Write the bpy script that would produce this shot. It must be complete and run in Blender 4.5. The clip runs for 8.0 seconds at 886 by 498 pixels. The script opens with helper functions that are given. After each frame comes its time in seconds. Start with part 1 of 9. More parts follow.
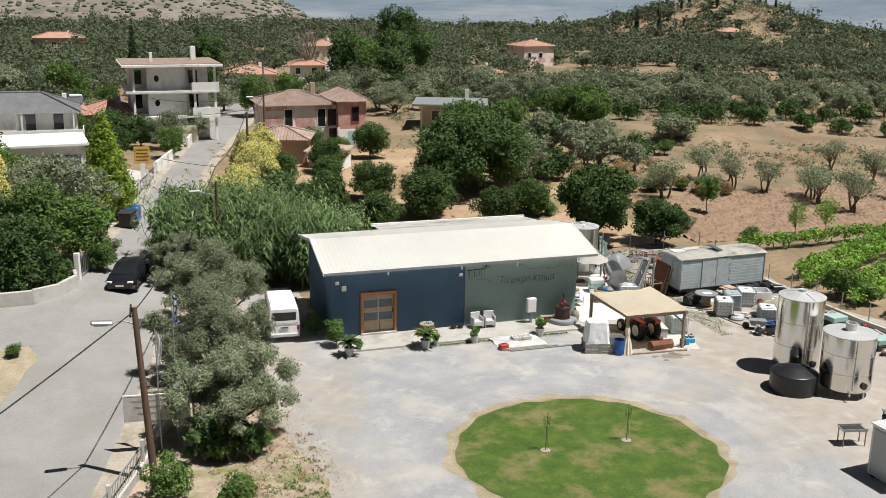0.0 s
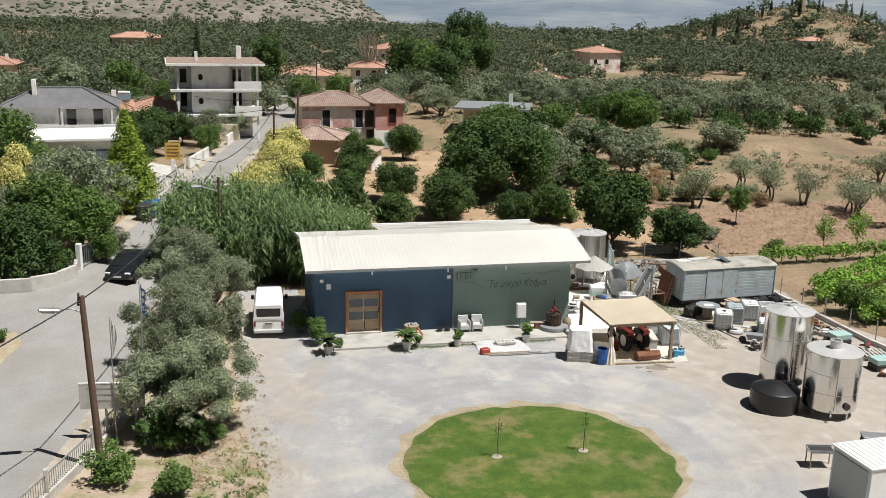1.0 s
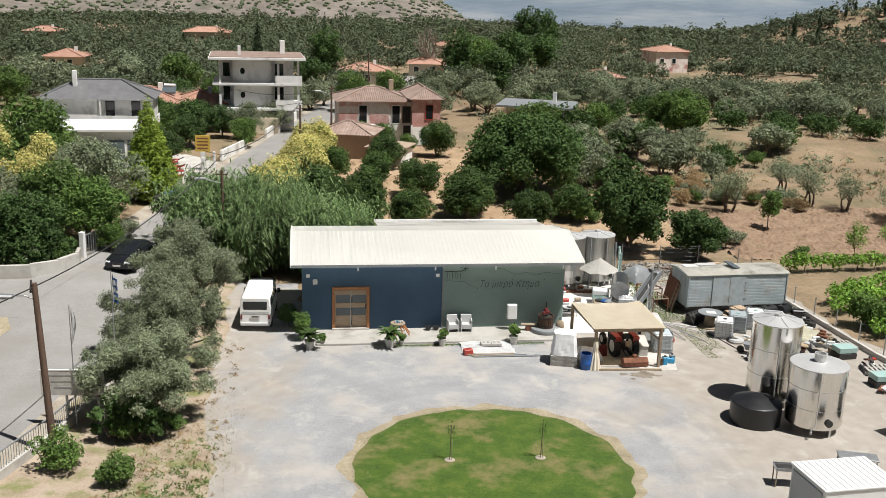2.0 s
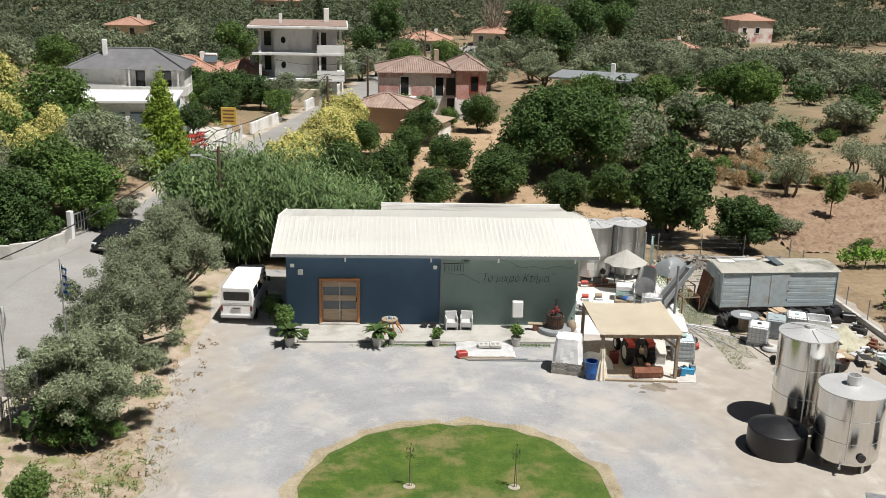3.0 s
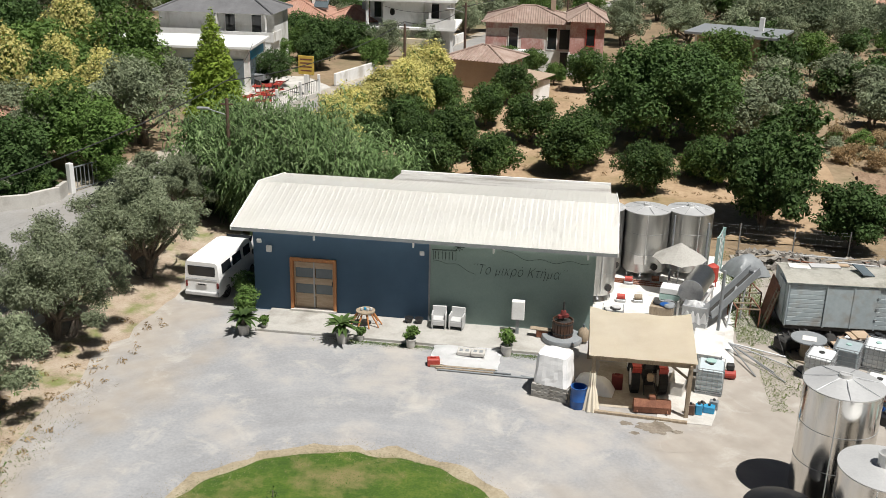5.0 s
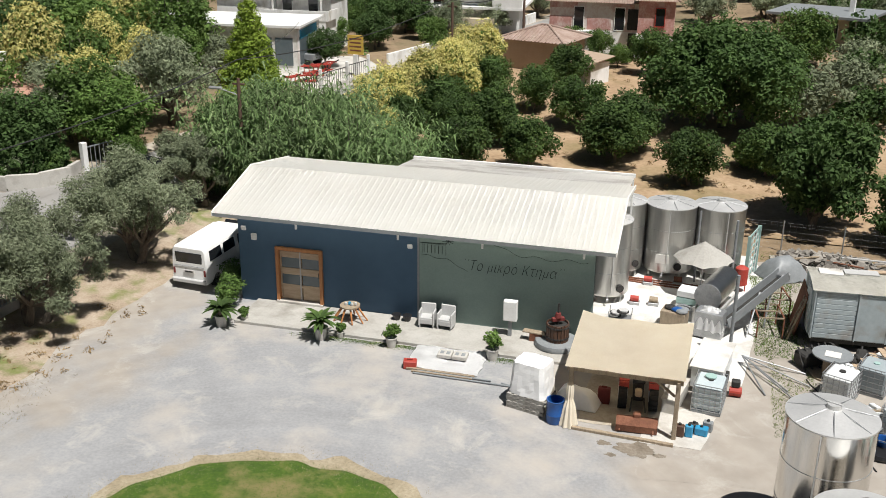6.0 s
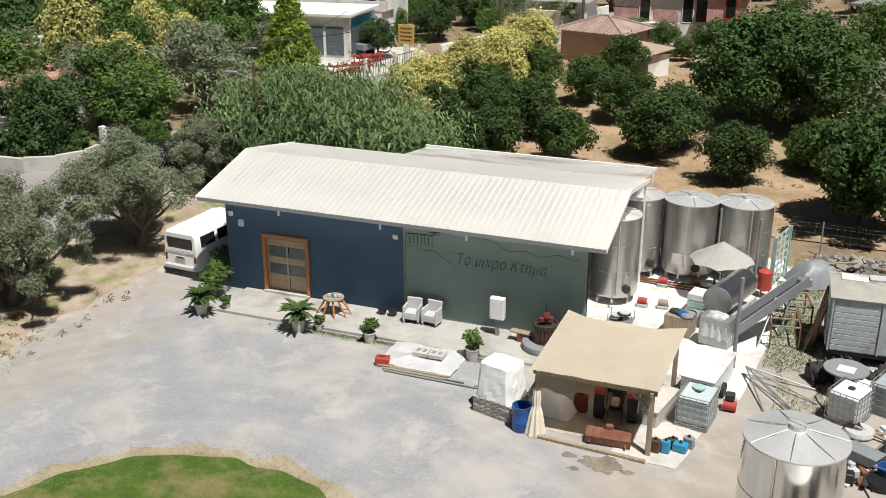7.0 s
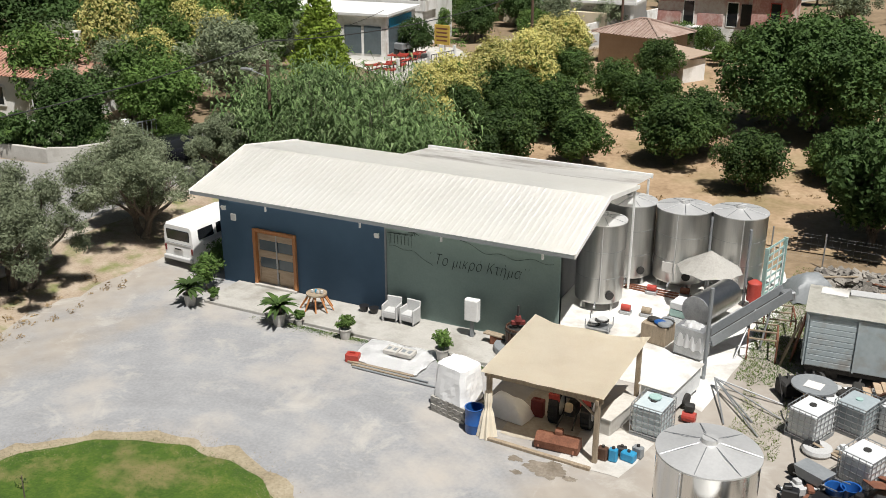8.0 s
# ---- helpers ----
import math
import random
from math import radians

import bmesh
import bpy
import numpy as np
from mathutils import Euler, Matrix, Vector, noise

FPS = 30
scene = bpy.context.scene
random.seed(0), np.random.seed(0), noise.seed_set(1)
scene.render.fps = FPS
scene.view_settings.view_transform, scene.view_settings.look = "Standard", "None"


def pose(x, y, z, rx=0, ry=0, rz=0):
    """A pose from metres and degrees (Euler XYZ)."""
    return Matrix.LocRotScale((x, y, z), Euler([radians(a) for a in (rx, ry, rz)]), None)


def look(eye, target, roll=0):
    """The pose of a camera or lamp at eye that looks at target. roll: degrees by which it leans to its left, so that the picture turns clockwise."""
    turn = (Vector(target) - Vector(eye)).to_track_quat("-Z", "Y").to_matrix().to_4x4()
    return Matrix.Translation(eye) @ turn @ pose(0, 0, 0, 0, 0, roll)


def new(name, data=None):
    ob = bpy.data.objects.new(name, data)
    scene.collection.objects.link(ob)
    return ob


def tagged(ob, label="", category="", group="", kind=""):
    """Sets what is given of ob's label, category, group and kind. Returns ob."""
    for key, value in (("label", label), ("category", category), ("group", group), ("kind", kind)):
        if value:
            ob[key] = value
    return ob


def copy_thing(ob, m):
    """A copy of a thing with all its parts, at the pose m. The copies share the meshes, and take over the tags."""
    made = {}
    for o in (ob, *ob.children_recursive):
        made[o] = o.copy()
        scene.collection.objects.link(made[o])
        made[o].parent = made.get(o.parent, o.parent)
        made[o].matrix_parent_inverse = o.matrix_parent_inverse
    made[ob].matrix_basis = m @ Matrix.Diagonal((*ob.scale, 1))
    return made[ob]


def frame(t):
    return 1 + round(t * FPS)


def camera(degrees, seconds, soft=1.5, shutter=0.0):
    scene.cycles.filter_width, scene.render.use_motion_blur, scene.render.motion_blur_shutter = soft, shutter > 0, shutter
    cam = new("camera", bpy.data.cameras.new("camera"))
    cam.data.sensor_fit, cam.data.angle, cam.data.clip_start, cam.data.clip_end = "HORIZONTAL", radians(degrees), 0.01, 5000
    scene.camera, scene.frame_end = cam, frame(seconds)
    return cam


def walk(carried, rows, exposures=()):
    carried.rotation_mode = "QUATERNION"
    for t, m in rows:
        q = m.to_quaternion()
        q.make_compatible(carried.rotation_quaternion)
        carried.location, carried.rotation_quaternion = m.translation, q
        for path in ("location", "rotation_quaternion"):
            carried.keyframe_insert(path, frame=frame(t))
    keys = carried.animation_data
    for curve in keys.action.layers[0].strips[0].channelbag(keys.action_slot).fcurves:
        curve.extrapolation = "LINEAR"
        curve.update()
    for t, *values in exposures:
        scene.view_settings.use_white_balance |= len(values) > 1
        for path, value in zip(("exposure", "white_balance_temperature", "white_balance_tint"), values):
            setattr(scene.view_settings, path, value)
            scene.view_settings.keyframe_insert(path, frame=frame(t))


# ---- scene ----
cam = camera(48.0, 8.0, 0.85)
PATH = [
    (0, (-11.237, -52.266, 19.405), (-5.252, -33.882, 14.283), 0.83),
    (0.5, (-8.577, -52.819, 19.255), (-3.377, -34.183, 14.188), 1.11),
    (1, (-5.954, -53.358, 19.200), (-1.553, -34.512, 14.153), 1.40),
    (1.5, (-3.358, -53.802, 19.181), (0.254, -34.790, 14.133), 1.62),
    (1.7, (-2.320, -53.980, 19.174), (0.976, -34.910, 14.125), 1.71),
    (3, (4.504, -48.556, 18.819), (5.579, -29.430, 13.072), 1.44),
    (3.5, (6.788, -46.133, 18.576), (6.997, -27.061, 12.558), 1.66),
    (4, (9.191, -43.971, 18.286), (8.424, -24.990, 12.030), 1.62),
    (4.5, (11.361, -41.881, 18.080), (9.655, -23.043, 11.580), 1.53),
    (6, (17.754, -35.871, 17.291), (12.930, -17.795, 10.219), 0.59),
    (6.5, (19.515, -34.089, 16.894), (13.741, -16.337, 9.714), 0.24),
    (7, (21.410, -32.500, 16.176), (14.608, -15.071, 9.107), -0.02),
    (7.5, (23.108, -31.904, 16.214), (15.612, -14.769, 9.129), 0.14),
    (8, (24.833, -31.261, 16.330), (16.644, -14.448, 9.241), 0.19),
]
walk(cam, [(t, look(eye, target, roll)) for t, eye, target, roll in PATH], [(0, 0.31), (4.5, 0.28), (6, 0.24), (8, 0.22)])

# ---- light ----
SUN_TO = Vector((0.31, -0.24, 0.92)).normalized()
world = bpy.data.worlds.new("sky")
scene.world = world
world.use_nodes = True
wn = world.node_tree.nodes
sky = wn.new("ShaderNodeTexSky")
sky.sky_type, sky.sun_disc = "NISHITA", False
sky.sun_elevation = math.asin(SUN_TO.z)
sky.sun_rotation = math.atan2(SUN_TO.x, SUN_TO.y)
sky.air_density, sky.dust_density = 1.0, 1.5
world.node_tree.links.new(sky.outputs[0], wn["Background"].inputs[0])
wn["Background"].inputs[1].default_value = 0.0165
sun = new("sun", bpy.data.lights.new("sun", "SUN"))
sun.data.energy, sun.data.angle, sun.data.color = 5.0, radians(0.53), (0.985, 0.96, 0.915)
sun.matrix_world = look(SUN_TO * 100, (0, 0, 0))

# ---- materials ----
def link(nt, a, b):
    nt.links.new(a, b)


def mat(name, cols, scale=4.0, rough=0.8, metal=0.0, bump=0.15, fine=40.0, spots=None, spot_scale=0.6, island=0.0, translucent=0.0, stretch=None, obj_random=0.0, lift=0.02):
    """Two scales of noise between the base colours, optional stain patches, fine relief."""
    m = bpy.data.materials.new(name)
    m.use_nodes = True
    nt = m.node_tree
    n = nt.nodes
    p = n["Principled BSDF"]
    p.inputs["Roughness"].default_value, p.inputs["Metallic"].default_value = rough, metal
    tc = n.new("ShaderNodeTexCoord")
    mp = n.new("ShaderNodeMapping")
    link(nt, tc.outputs["Object"], mp.inputs[0])
    if stretch:
        mp.inputs["Scale"].default_value = stretch
    big, small = n.new("ShaderNodeTexNoise"), n.new("ShaderNodeTexNoise")
    big.inputs["Scale"].default_value, small.inputs["Scale"].default_value = scale, fine
    big.inputs["Detail"].default_value, small.inputs["Detail"].default_value = 6, 4
    big.inputs["Roughness"].default_value = 0.65
    link(nt, mp.outputs[0], big.inputs["Vector"]), link(nt, mp.outputs[0], small.inputs["Vector"])
    mixf = n.new("ShaderNodeMix")
    mixf.inputs["Factor"].default_value = 0.35
    link(nt, big.outputs["Fac"], mixf.inputs["A"]), link(nt, small.outputs["Fac"], mixf.inputs["B"])
    ramp = n.new("ShaderNodeValToRGB")
    el = ramp.color_ramp.elements
    lo, hi = 0.33, 0.67
    for k, c in enumerate(cols):
        pos = lo + (hi - lo) * k / max(1, len(cols) - 1)
        e = el[k] if k < 2 else el.new(pos)
        e.position, e.color = pos, (*c, 1)
    if len(cols) > 2:
        for k, c in enumerate(cols):
            el[k].position, el[k].color = lo + (hi - lo) * k / (len(cols) - 1), (*c, 1)
    link(nt, mixf.outputs["Result"], ramp.inputs[0])
    out = ramp.outputs[0]
    if spots:
        sp = n.new("ShaderNodeTexNoise")
        sp.inputs["Scale"].default_value, sp.inputs["Detail"].default_value, sp.inputs["Roughness"].default_value = spot_scale, 7, 0.6
        link(nt, mp.outputs[0], sp.inputs["Vector"])
        rr = n.new("ShaderNodeMapRange")
        rr.inputs["From Min"].default_value, rr.inputs["From Max"].default_value = 0.5, 0.68
        link(nt, sp.outputs["Fac"], rr.inputs["Value"])
        mx = n.new("ShaderNodeMix")
        mx.data_type = "RGBA"
        link(nt, rr.outputs[0], mx.inputs["Factor"]), link(nt, out, mx.inputs["A"])
        mx.inputs["B"].default_value = (*spots, 1)
        out = mx.outputs["Result"]
    for amount, node_type, socket in ((island, "ShaderNodeNewGeometry", "Random Per Island"), (obj_random, "ShaderNodeObjectInfo", "Random")):
        if amount:
            g = n.new(node_type)
            mr = n.new("ShaderNodeMapRange")
            mr.inputs["To Min"].default_value, mr.inputs["To Max"].default_value = 1 - amount, 1 + amount
            link(nt, g.outputs[socket], mr.inputs["Value"])
            hsv = n.new("ShaderNodeHueSaturation")
            link(nt, mr.outputs[0], hsv.inputs["Value"]), link(nt, out, hsv.inputs["Color"])
            out = hsv.outputs[0]
    link(nt, out, p.inputs["Base Color"])
    if bump:
        b = n.new("ShaderNodeBump")
        b.inputs["Strength"].default_value, b.inputs["Distance"].default_value = bump, lift
        link(nt, mixf.outputs["Result"], b.inputs["Height"])
        link(nt, b.outputs[0], p.inputs["Normal"])
    if translucent:
        t = n.new("ShaderNodeBsdfTranslucent")
        link(nt, out, t.inputs["Color"])
        ms = n.new("ShaderNodeMixShader")
        ms.inputs[0].default_value = translucent
        link(nt, p.outputs[0], ms.inputs[1]), link(nt, t.outputs[0], ms.inputs[2])
        link(nt, ms.outputs[0], n["Material Output"].inputs["Surface"])
    return m


def leafmat(name, a, b, c, scale=0.5, gain=1.68, vary=0.28):
    return mat(name, tuple((gain * q[0], gain * q[1], gain * 0.92 * q[2]) for q in (a, b, c)), scale=scale, fine=3.0, rough=0.85, bump=0, island=vary, translucent=0.3, obj_random=0.16)


M_DRY = mat("dry_ground", ((0.14, 0.10, 0.058), (0.24, 0.172, 0.104), (0.34, 0.252, 0.16)), scale=0.12, fine=2.5, bump=0.5, spots=(0.12, 0.125, 0.06), spot_scale=0.07, lift=0.1)
M_GROVE = mat("sunlit_grove_earth", ((0.24, 0.158, 0.09), (0.365, 0.255, 0.155), (0.46, 0.335, 0.22)), scale=0.35, fine=4, bump=0.5, spots=(0.20, 0.16, 0.07), spot_scale=0.2, lift=0.06)
M_ASPH = mat("asphalt_pale", ((0.215, 0.207, 0.195), (0.272, 0.264, 0.252), (0.315, 0.307, 0.295)), scale=0.25, fine=9, bump=0.2, spots=(0.245, 0.23, 0.21), spot_scale=0.3)
M_GRAVEL = mat("compact_gravel", ((0.24, 0.243, 0.25), (0.305, 0.307, 0.313), (0.37, 0.367, 0.365)), scale=0.4, fine=9, bump=0.4, spots=(0.42, 0.385, 0.345), spot_scale=0.2)


def sandy_edges(m, sand):
    """Sand takes over from the grey gravel towards the edges of the yard."""
    nt, n = m.node_tree, m.node_tree.nodes
    p = n["Principled BSDF"]
    src = p.inputs["Base Color"].links[0].from_socket
    tc, sx, no = n.new("ShaderNodeTexCoord"), n.new("ShaderNodeSeparateXYZ"), n.new("ShaderNodeTexNoise")
    no.inputs["Scale"].default_value, no.inputs["Detail"].default_value = 0.28, 8
    link(nt, tc.outputs["Object"], sx.inputs[0]), link(nt, tc.outputs["Object"], no.inputs["Vector"])
    wob = n.new("ShaderNodeMath")
    wob.operation = "MULTIPLY_ADD"
    link(nt, no.outputs["Fac"], wob.inputs[0])
    wob.inputs[1].default_value = 16.0
    link(nt, sx.outputs["X"], wob.inputs[2])
    def ramp(a, b):
        r = n.new("ShaderNodeMapRange")
        r.interpolation_type = "SMOOTHSTEP"
        r.inputs["From Min"].default_value, r.inputs["From Max"].default_value = a, b
        link(nt, wob.outputs[0], r.inputs["Value"])
        return r
    e, w = ramp(20.5, 28.0), ramp(7.5, 2.5)
    mx = n.new("ShaderNodeMath")
    mx.operation = "MAXIMUM"
    link(nt, e.outputs[0], mx.inputs[0]), link(nt, w.outputs[0], mx.inputs[1])
    mix = n.new("ShaderNodeMix")
    mix.data_type = "RGBA"
    sc = n.new("ShaderNodeMix")
    sc.data_type = "RGBA"
    sc.inputs["A"].default_value, sc.inputs["B"].default_value = (*sand[0], 1), (*sand[1], 1)
    n2 = n.new("ShaderNodeTexNoise")
    n2.inputs["Scale"].default_value, n2.inputs["Detail"].default_value = 1.3, 8
    link(nt, tc.outputs["Object"], n2.inputs["Vector"]), link(nt, n2.outputs["Fac"], sc.inputs["Factor"])
    link(nt, mx.outputs[0], mix.inputs["Factor"]), link(nt, src, mix.inputs["A"]), link(nt, sc.outputs["Result"], mix.inputs["B"])
    # pale scuffs where the dust lies thicker
    sn, sr, sm = n.new("ShaderNodeTexNoise"), n.new("ShaderNodeMapRange"), n.new("ShaderNodeMix")
    sn.inputs["Scale"].default_value, sn.inputs["Detail"].default_value, sn.inputs["Roughness"].default_value = 0.5, 12, 0.72
    sn.inputs["Distortion"].default_value = 0.6
    link(nt, tc.outputs["Object"], sn.inputs["Vector"]), link(nt, sn.outputs["Fac"], sr.inputs["Value"])
    sr.inputs["From Min"].default_value, sr.inputs["From Max"].default_value, sr.inputs["To Max"].default_value = 0.54, 0.72, 0.85
    sm.data_type = "RGBA"
    link(nt, sr.outputs[0], sm.inputs["Factor"]), link(nt, mix.outputs["Result"], sm.inputs["A"])
    sm.inputs["B"].default_value = (0.475, 0.45, 0.41, 1)
    mix = sm
    # tyre marks in arcs round the lawn
    sub, ln = n.new("ShaderNodeVectorMath"), n.new("ShaderNodeVectorMath")
    sub.operation, ln.operation = "SUBTRACT", "LENGTH"
    sub.inputs[1].default_value = (7.0, -16.9, 0)
    link(nt, tc.outputs["Object"], sub.inputs[0]), link(nt, sub.outputs[0], ln.inputs[0])
    arc, arcn = n.new("ShaderNodeCombineXYZ"), n.new("ShaderNodeTexNoise")
    slow = n.new("ShaderNodeVectorMath")
    slow.operation = "SCALE"
    slow.inputs["Scale"].default_value = 0.06
    link(nt, sub.outputs[0], slow.inputs[0])
    add = n.new("ShaderNodeVectorMath")
    link(nt, ln.outputs["Value"], arc.inputs["Z"])
    link(nt, arc.outputs[0], add.inputs[0]), link(nt, slow.outputs[0], add.inputs[1])
    arcn.inputs["Scale"].default_value, arcn.inputs["Detail"].default_value = 1.5, 5
    link(nt, add.outputs[0], arcn.inputs["Vector"])
    mr = n.new("ShaderNodeMapRange")
    mr.inputs["From Min"].default_value, mr.inputs["From Max"].default_value = 0.3, 0.7
    mr.inputs["To Min"].default_value, mr.inputs["To Max"].default_value = 0.94, 1.06
    link(nt, arcn.outputs["Fac"], mr.inputs["Value"])
    hs = n.new("ShaderNodeHueSaturation")
    link(nt, mr.outputs[0], hs.inputs["Value"]), link(nt, mix.outputs["Result"], hs.inputs["Color"])
    link(nt, hs.outputs[0], p.inputs["Base Color"])


sandy_edges(M_GRAVEL, ((0.265, 0.23, 0.195), (0.42, 0.385, 0.34)))
M_STAIN = mat("oily_damp_earth", ((0.13, 0.105, 0.08), (0.20, 0.17, 0.135), (0.30, 0.265, 0.22)), scale=1.3, fine=9, bump=0.2)
M_SAND = mat("sandy_soil", ((0.28, 0.235, 0.185), (0.38, 0.335, 0.275), (0.455, 0.41, 0.345)), scale=0.5, fine=8, bump=0.4, spots=(0.25, 0.21, 0.155), spot_scale=0.7)
M_LITTER = mat("leaf_litter", ((0.22, 0.16, 0.11), (0.36, 0.285, 0.21), (0.44, 0.37, 0.29)), scale=0.9, fine=12, bump=0.5, spots=(0.17, 0.19, 0.06), spot_scale=0.8)
M_PLOUGH = mat("ploughed_soil", ((0.16, 0.098, 0.06), (0.24, 0.158, 0.10), (0.31, 0.215, 0.142)), scale=0.8, fine=5, bump=0.9, lift=0.15)
M_LAWN = mat("mown_grass", ((0.028, 0.066, 0.005), (0.058, 0.108, 0.008), (0.12, 0.15, 0.022)), scale=1.0, fine=12, bump=0.7, spots=(0.20, 0.165, 0.07), spot_scale=0.5, lift=0.05)
M_BLADE = mat("grass_blade", ((0.034, 0.084, 0.005), (0.064, 0.132, 0.008), (0.12, 0.172, 0.022)), scale=0.4, fine=4, bump=0, island=0.35, translucent=0.2)
M_WEED = mat("weed_leaf", ((0.08, 0.12, 0.022), (0.14, 0.185, 0.04), (0.21, 0.235, 0.08)), scale=0.6, fine=5, bump=0, island=0.3, translucent=0.2)
M_STRAW = mat("straw_grass", ((0.19, 0.155, 0.10), (0.28, 0.235, 0.16), (0.37, 0.32, 0.235)), scale=0.8, fine=10, bump=0.5, island=0.25)
M_CONC = mat("pale_concrete", ((0.44, 0.42, 0.385), (0.52, 0.50, 0.465), (0.58, 0.56, 0.52)), scale=0.8, fine=16, bump=0.12, spots=(0.38, 0.355, 0.32), spot_scale=0.9)
M_TERR = mat("grey_terrace_screed", ((0.33, 0.315, 0.285), (0.41, 0.395, 0.365), (0.47, 0.455, 0.425)), scale=0.7, fine=14, bump=0.12, spots=(0.28, 0.265, 0.235), spot_scale=0.8)
M_ROOFST = mat("stained_white_sheet", ((0.78, 0.76, 0.72), (0.84, 0.825, 0.79), (0.88, 0.865, 0.84)), scale=0.5, fine=5, rough=0.5, bump=0.03, spots=(0.42, 0.38, 0.34), spot_scale=0.55, stretch=(0.5, 1.6, 1))
M_WHITEPAD = mat("white_concrete", ((0.60, 0.585, 0.55), (0.68, 0.665, 0.635), (0.73, 0.72, 0.695)), scale=0.7, fine=12, bump=0.08, spots=(0.42, 0.39, 0.35), spot_scale=0.6)
M_BLUE = mat("blue_render", ((0.055, 0.104, 0.168), (0.065, 0.121, 0.192), (0.076, 0.137, 0.215)), scale=0.6, fine=30, bump=0.12, rough=0.9)
M_GREEN = mat("sage_render", ((0.20, 0.268, 0.248), (0.226, 0.30, 0.277), (0.254, 0.332, 0.307)), scale=0.5, fine=18, bump=0.12, rough=0.9)
M_ROOF = mat("cream_sheet_metal", ((0.88, 0.865, 0.815), (0.915, 0.90, 0.855), (0.93, 0.92, 0.885)), scale=0.3, fine=5, rough=0.5, bump=0.03)
M_WHITE = mat("white_paint", ((0.70, 0.69, 0.67), (0.77, 0.765, 0.75), (0.8, 0.8, 0.79)), scale=1.2, fine=12, rough=0.6, bump=0.04)
M_WALLW = mat("white_render", ((0.72, 0.71, 0.68), (0.80, 0.79, 0.77), (0.84, 0.835, 0.82)), scale=0.9, fine=10, rough=0.9, bump=0.15, spots=(0.5, 0.47, 0.42), spot_scale=0.5)
M_WOOD = mat("orange_wood", ((0.33, 0.13, 0.045), (0.44, 0.185, 0.065), (0.52, 0.235, 0.095)), scale=3, fine=20, stretch=(6, 6, 0.8), rough=0.55)
M_PLANK = mat("weathered_wood", ((0.20, 0.15, 0.10), (0.30, 0.24, 0.17), (0.38, 0.31, 0.23)), scale=2, fine=18, stretch=(5, 5, 1), rough=0.8)
M_DOORW = mat("pale_door_wood", ((0.36, 0.26, 0.17), (0.45, 0.34, 0.235), (0.53, 0.41, 0.30)), scale=2, fine=18, stretch=(1, 5, 6), rough=0.6)
M_GLASS = mat("dull_glass", ((0.10, 0.125, 0.14), (0.13, 0.16, 0.175)), scale=1, fine=5, rough=0.12, bump=0)
M_DKGLASS = mat("dark_glass", ((0.012, 0.014, 0.016), (0.02, 0.022, 0.025)), scale=1, fine=5, rough=0.06, bump=0)
M_STEEL = mat("stainless_steel", ((0.47, 0.47, 0.455), (0.55, 0.55, 0.535), (0.61, 0.605, 0.59)), scale=1.2, fine=20, stretch=(5, 5, 0.15), metal=1.0, rough=0.34, bump=0.2)
M_STEELY = mat("mirror_stainless_steel", ((0.60, 0.59, 0.56), (0.67, 0.66, 0.635), (0.72, 0.71, 0.69)), scale=1.0, fine=16, stretch=(5, 5, 0.2), metal=1.0, rough=0.16, bump=0.07)
M_STEELTOP = mat("brushed_steel_lid", ((0.56, 0.56, 0.555), (0.63, 0.63, 0.625), (0.69, 0.69, 0.68)), scale=1.0, fine=14, metal=0.5, rough=0.5, bump=0.03)
M_GALV = mat("galvanised_steel", ((0.30, 0.31, 0.32), (0.40, 0.41, 0.42), (0.5, 0.51, 0.52)), scale=3, fine=20, metal=0.7, rough=0.5, bump=0.05)
M_BLACK = mat("black_plastic", ((0.012, 0.012, 0.013), (0.022, 0.022, 0.024)), scale=2, fine=14, rough=0.38, bump=0.04)
M_RUBBER = mat("tyre_rubber", ((0.018, 0.017, 0.016), (0.035, 0.033, 0.03)), scale=6, fine=30, rough=0.85, bump=0.1)
M_TARP = mat("sand_shade_cloth", ((0.74, 0.66, 0.52), (0.79, 0.715, 0.58), (0.83, 0.765, 0.635)), scale=0.9, fine=25, rough=0.85, bump=0.08, translucent=0.1)
M_SHEET = mat("white_plastic_sheet", ((0.80, 0.80, 0.80), (0.88, 0.88, 0.88)), scale=2, fine=10, rough=0.45, bump=0.2, lift=0.05)
M_GREYP = mat("grey_wicker", ((0.42, 0.42, 0.415), (0.53, 0.53, 0.525)), scale=20, fine=60, rough=0.7)
M_RED = mat("faded_red_paint", ((0.30, 0.030, 0.022), (0.40, 0.05, 0.035), (0.46, 0.075, 0.05)), scale=2, fine=14, rough=0.5)
M_RUST = mat("rusty_iron", ((0.11, 0.045, 0.025), (0.19, 0.075, 0.042), (0.26, 0.12, 0.07)), scale=3, fine=20, rough=0.85, bump=0.3)
M_BARREL = mat("blue_plastic", ((0.012, 0.075, 0.27), (0.02, 0.105, 0.35)), scale=2, fine=14, rough=0.35, bump=0.03)
M_CYAN = mat("light_blue_plastic", ((0.02, 0.22, 0.42), (0.035, 0.30, 0.52)), scale=2, fine=14, rough=0.4, bump=0.03)
M_WAGON = mat("grey_wagon_paint", ((0.35, 0.405, 0.425), (0.415, 0.475, 0.495), (0.47, 0.525, 0.54)), scale=0.8, fine=8, rough=0.6, bump=0.08, spots=(0.36, 0.355, 0.335), spot_scale=1.2)
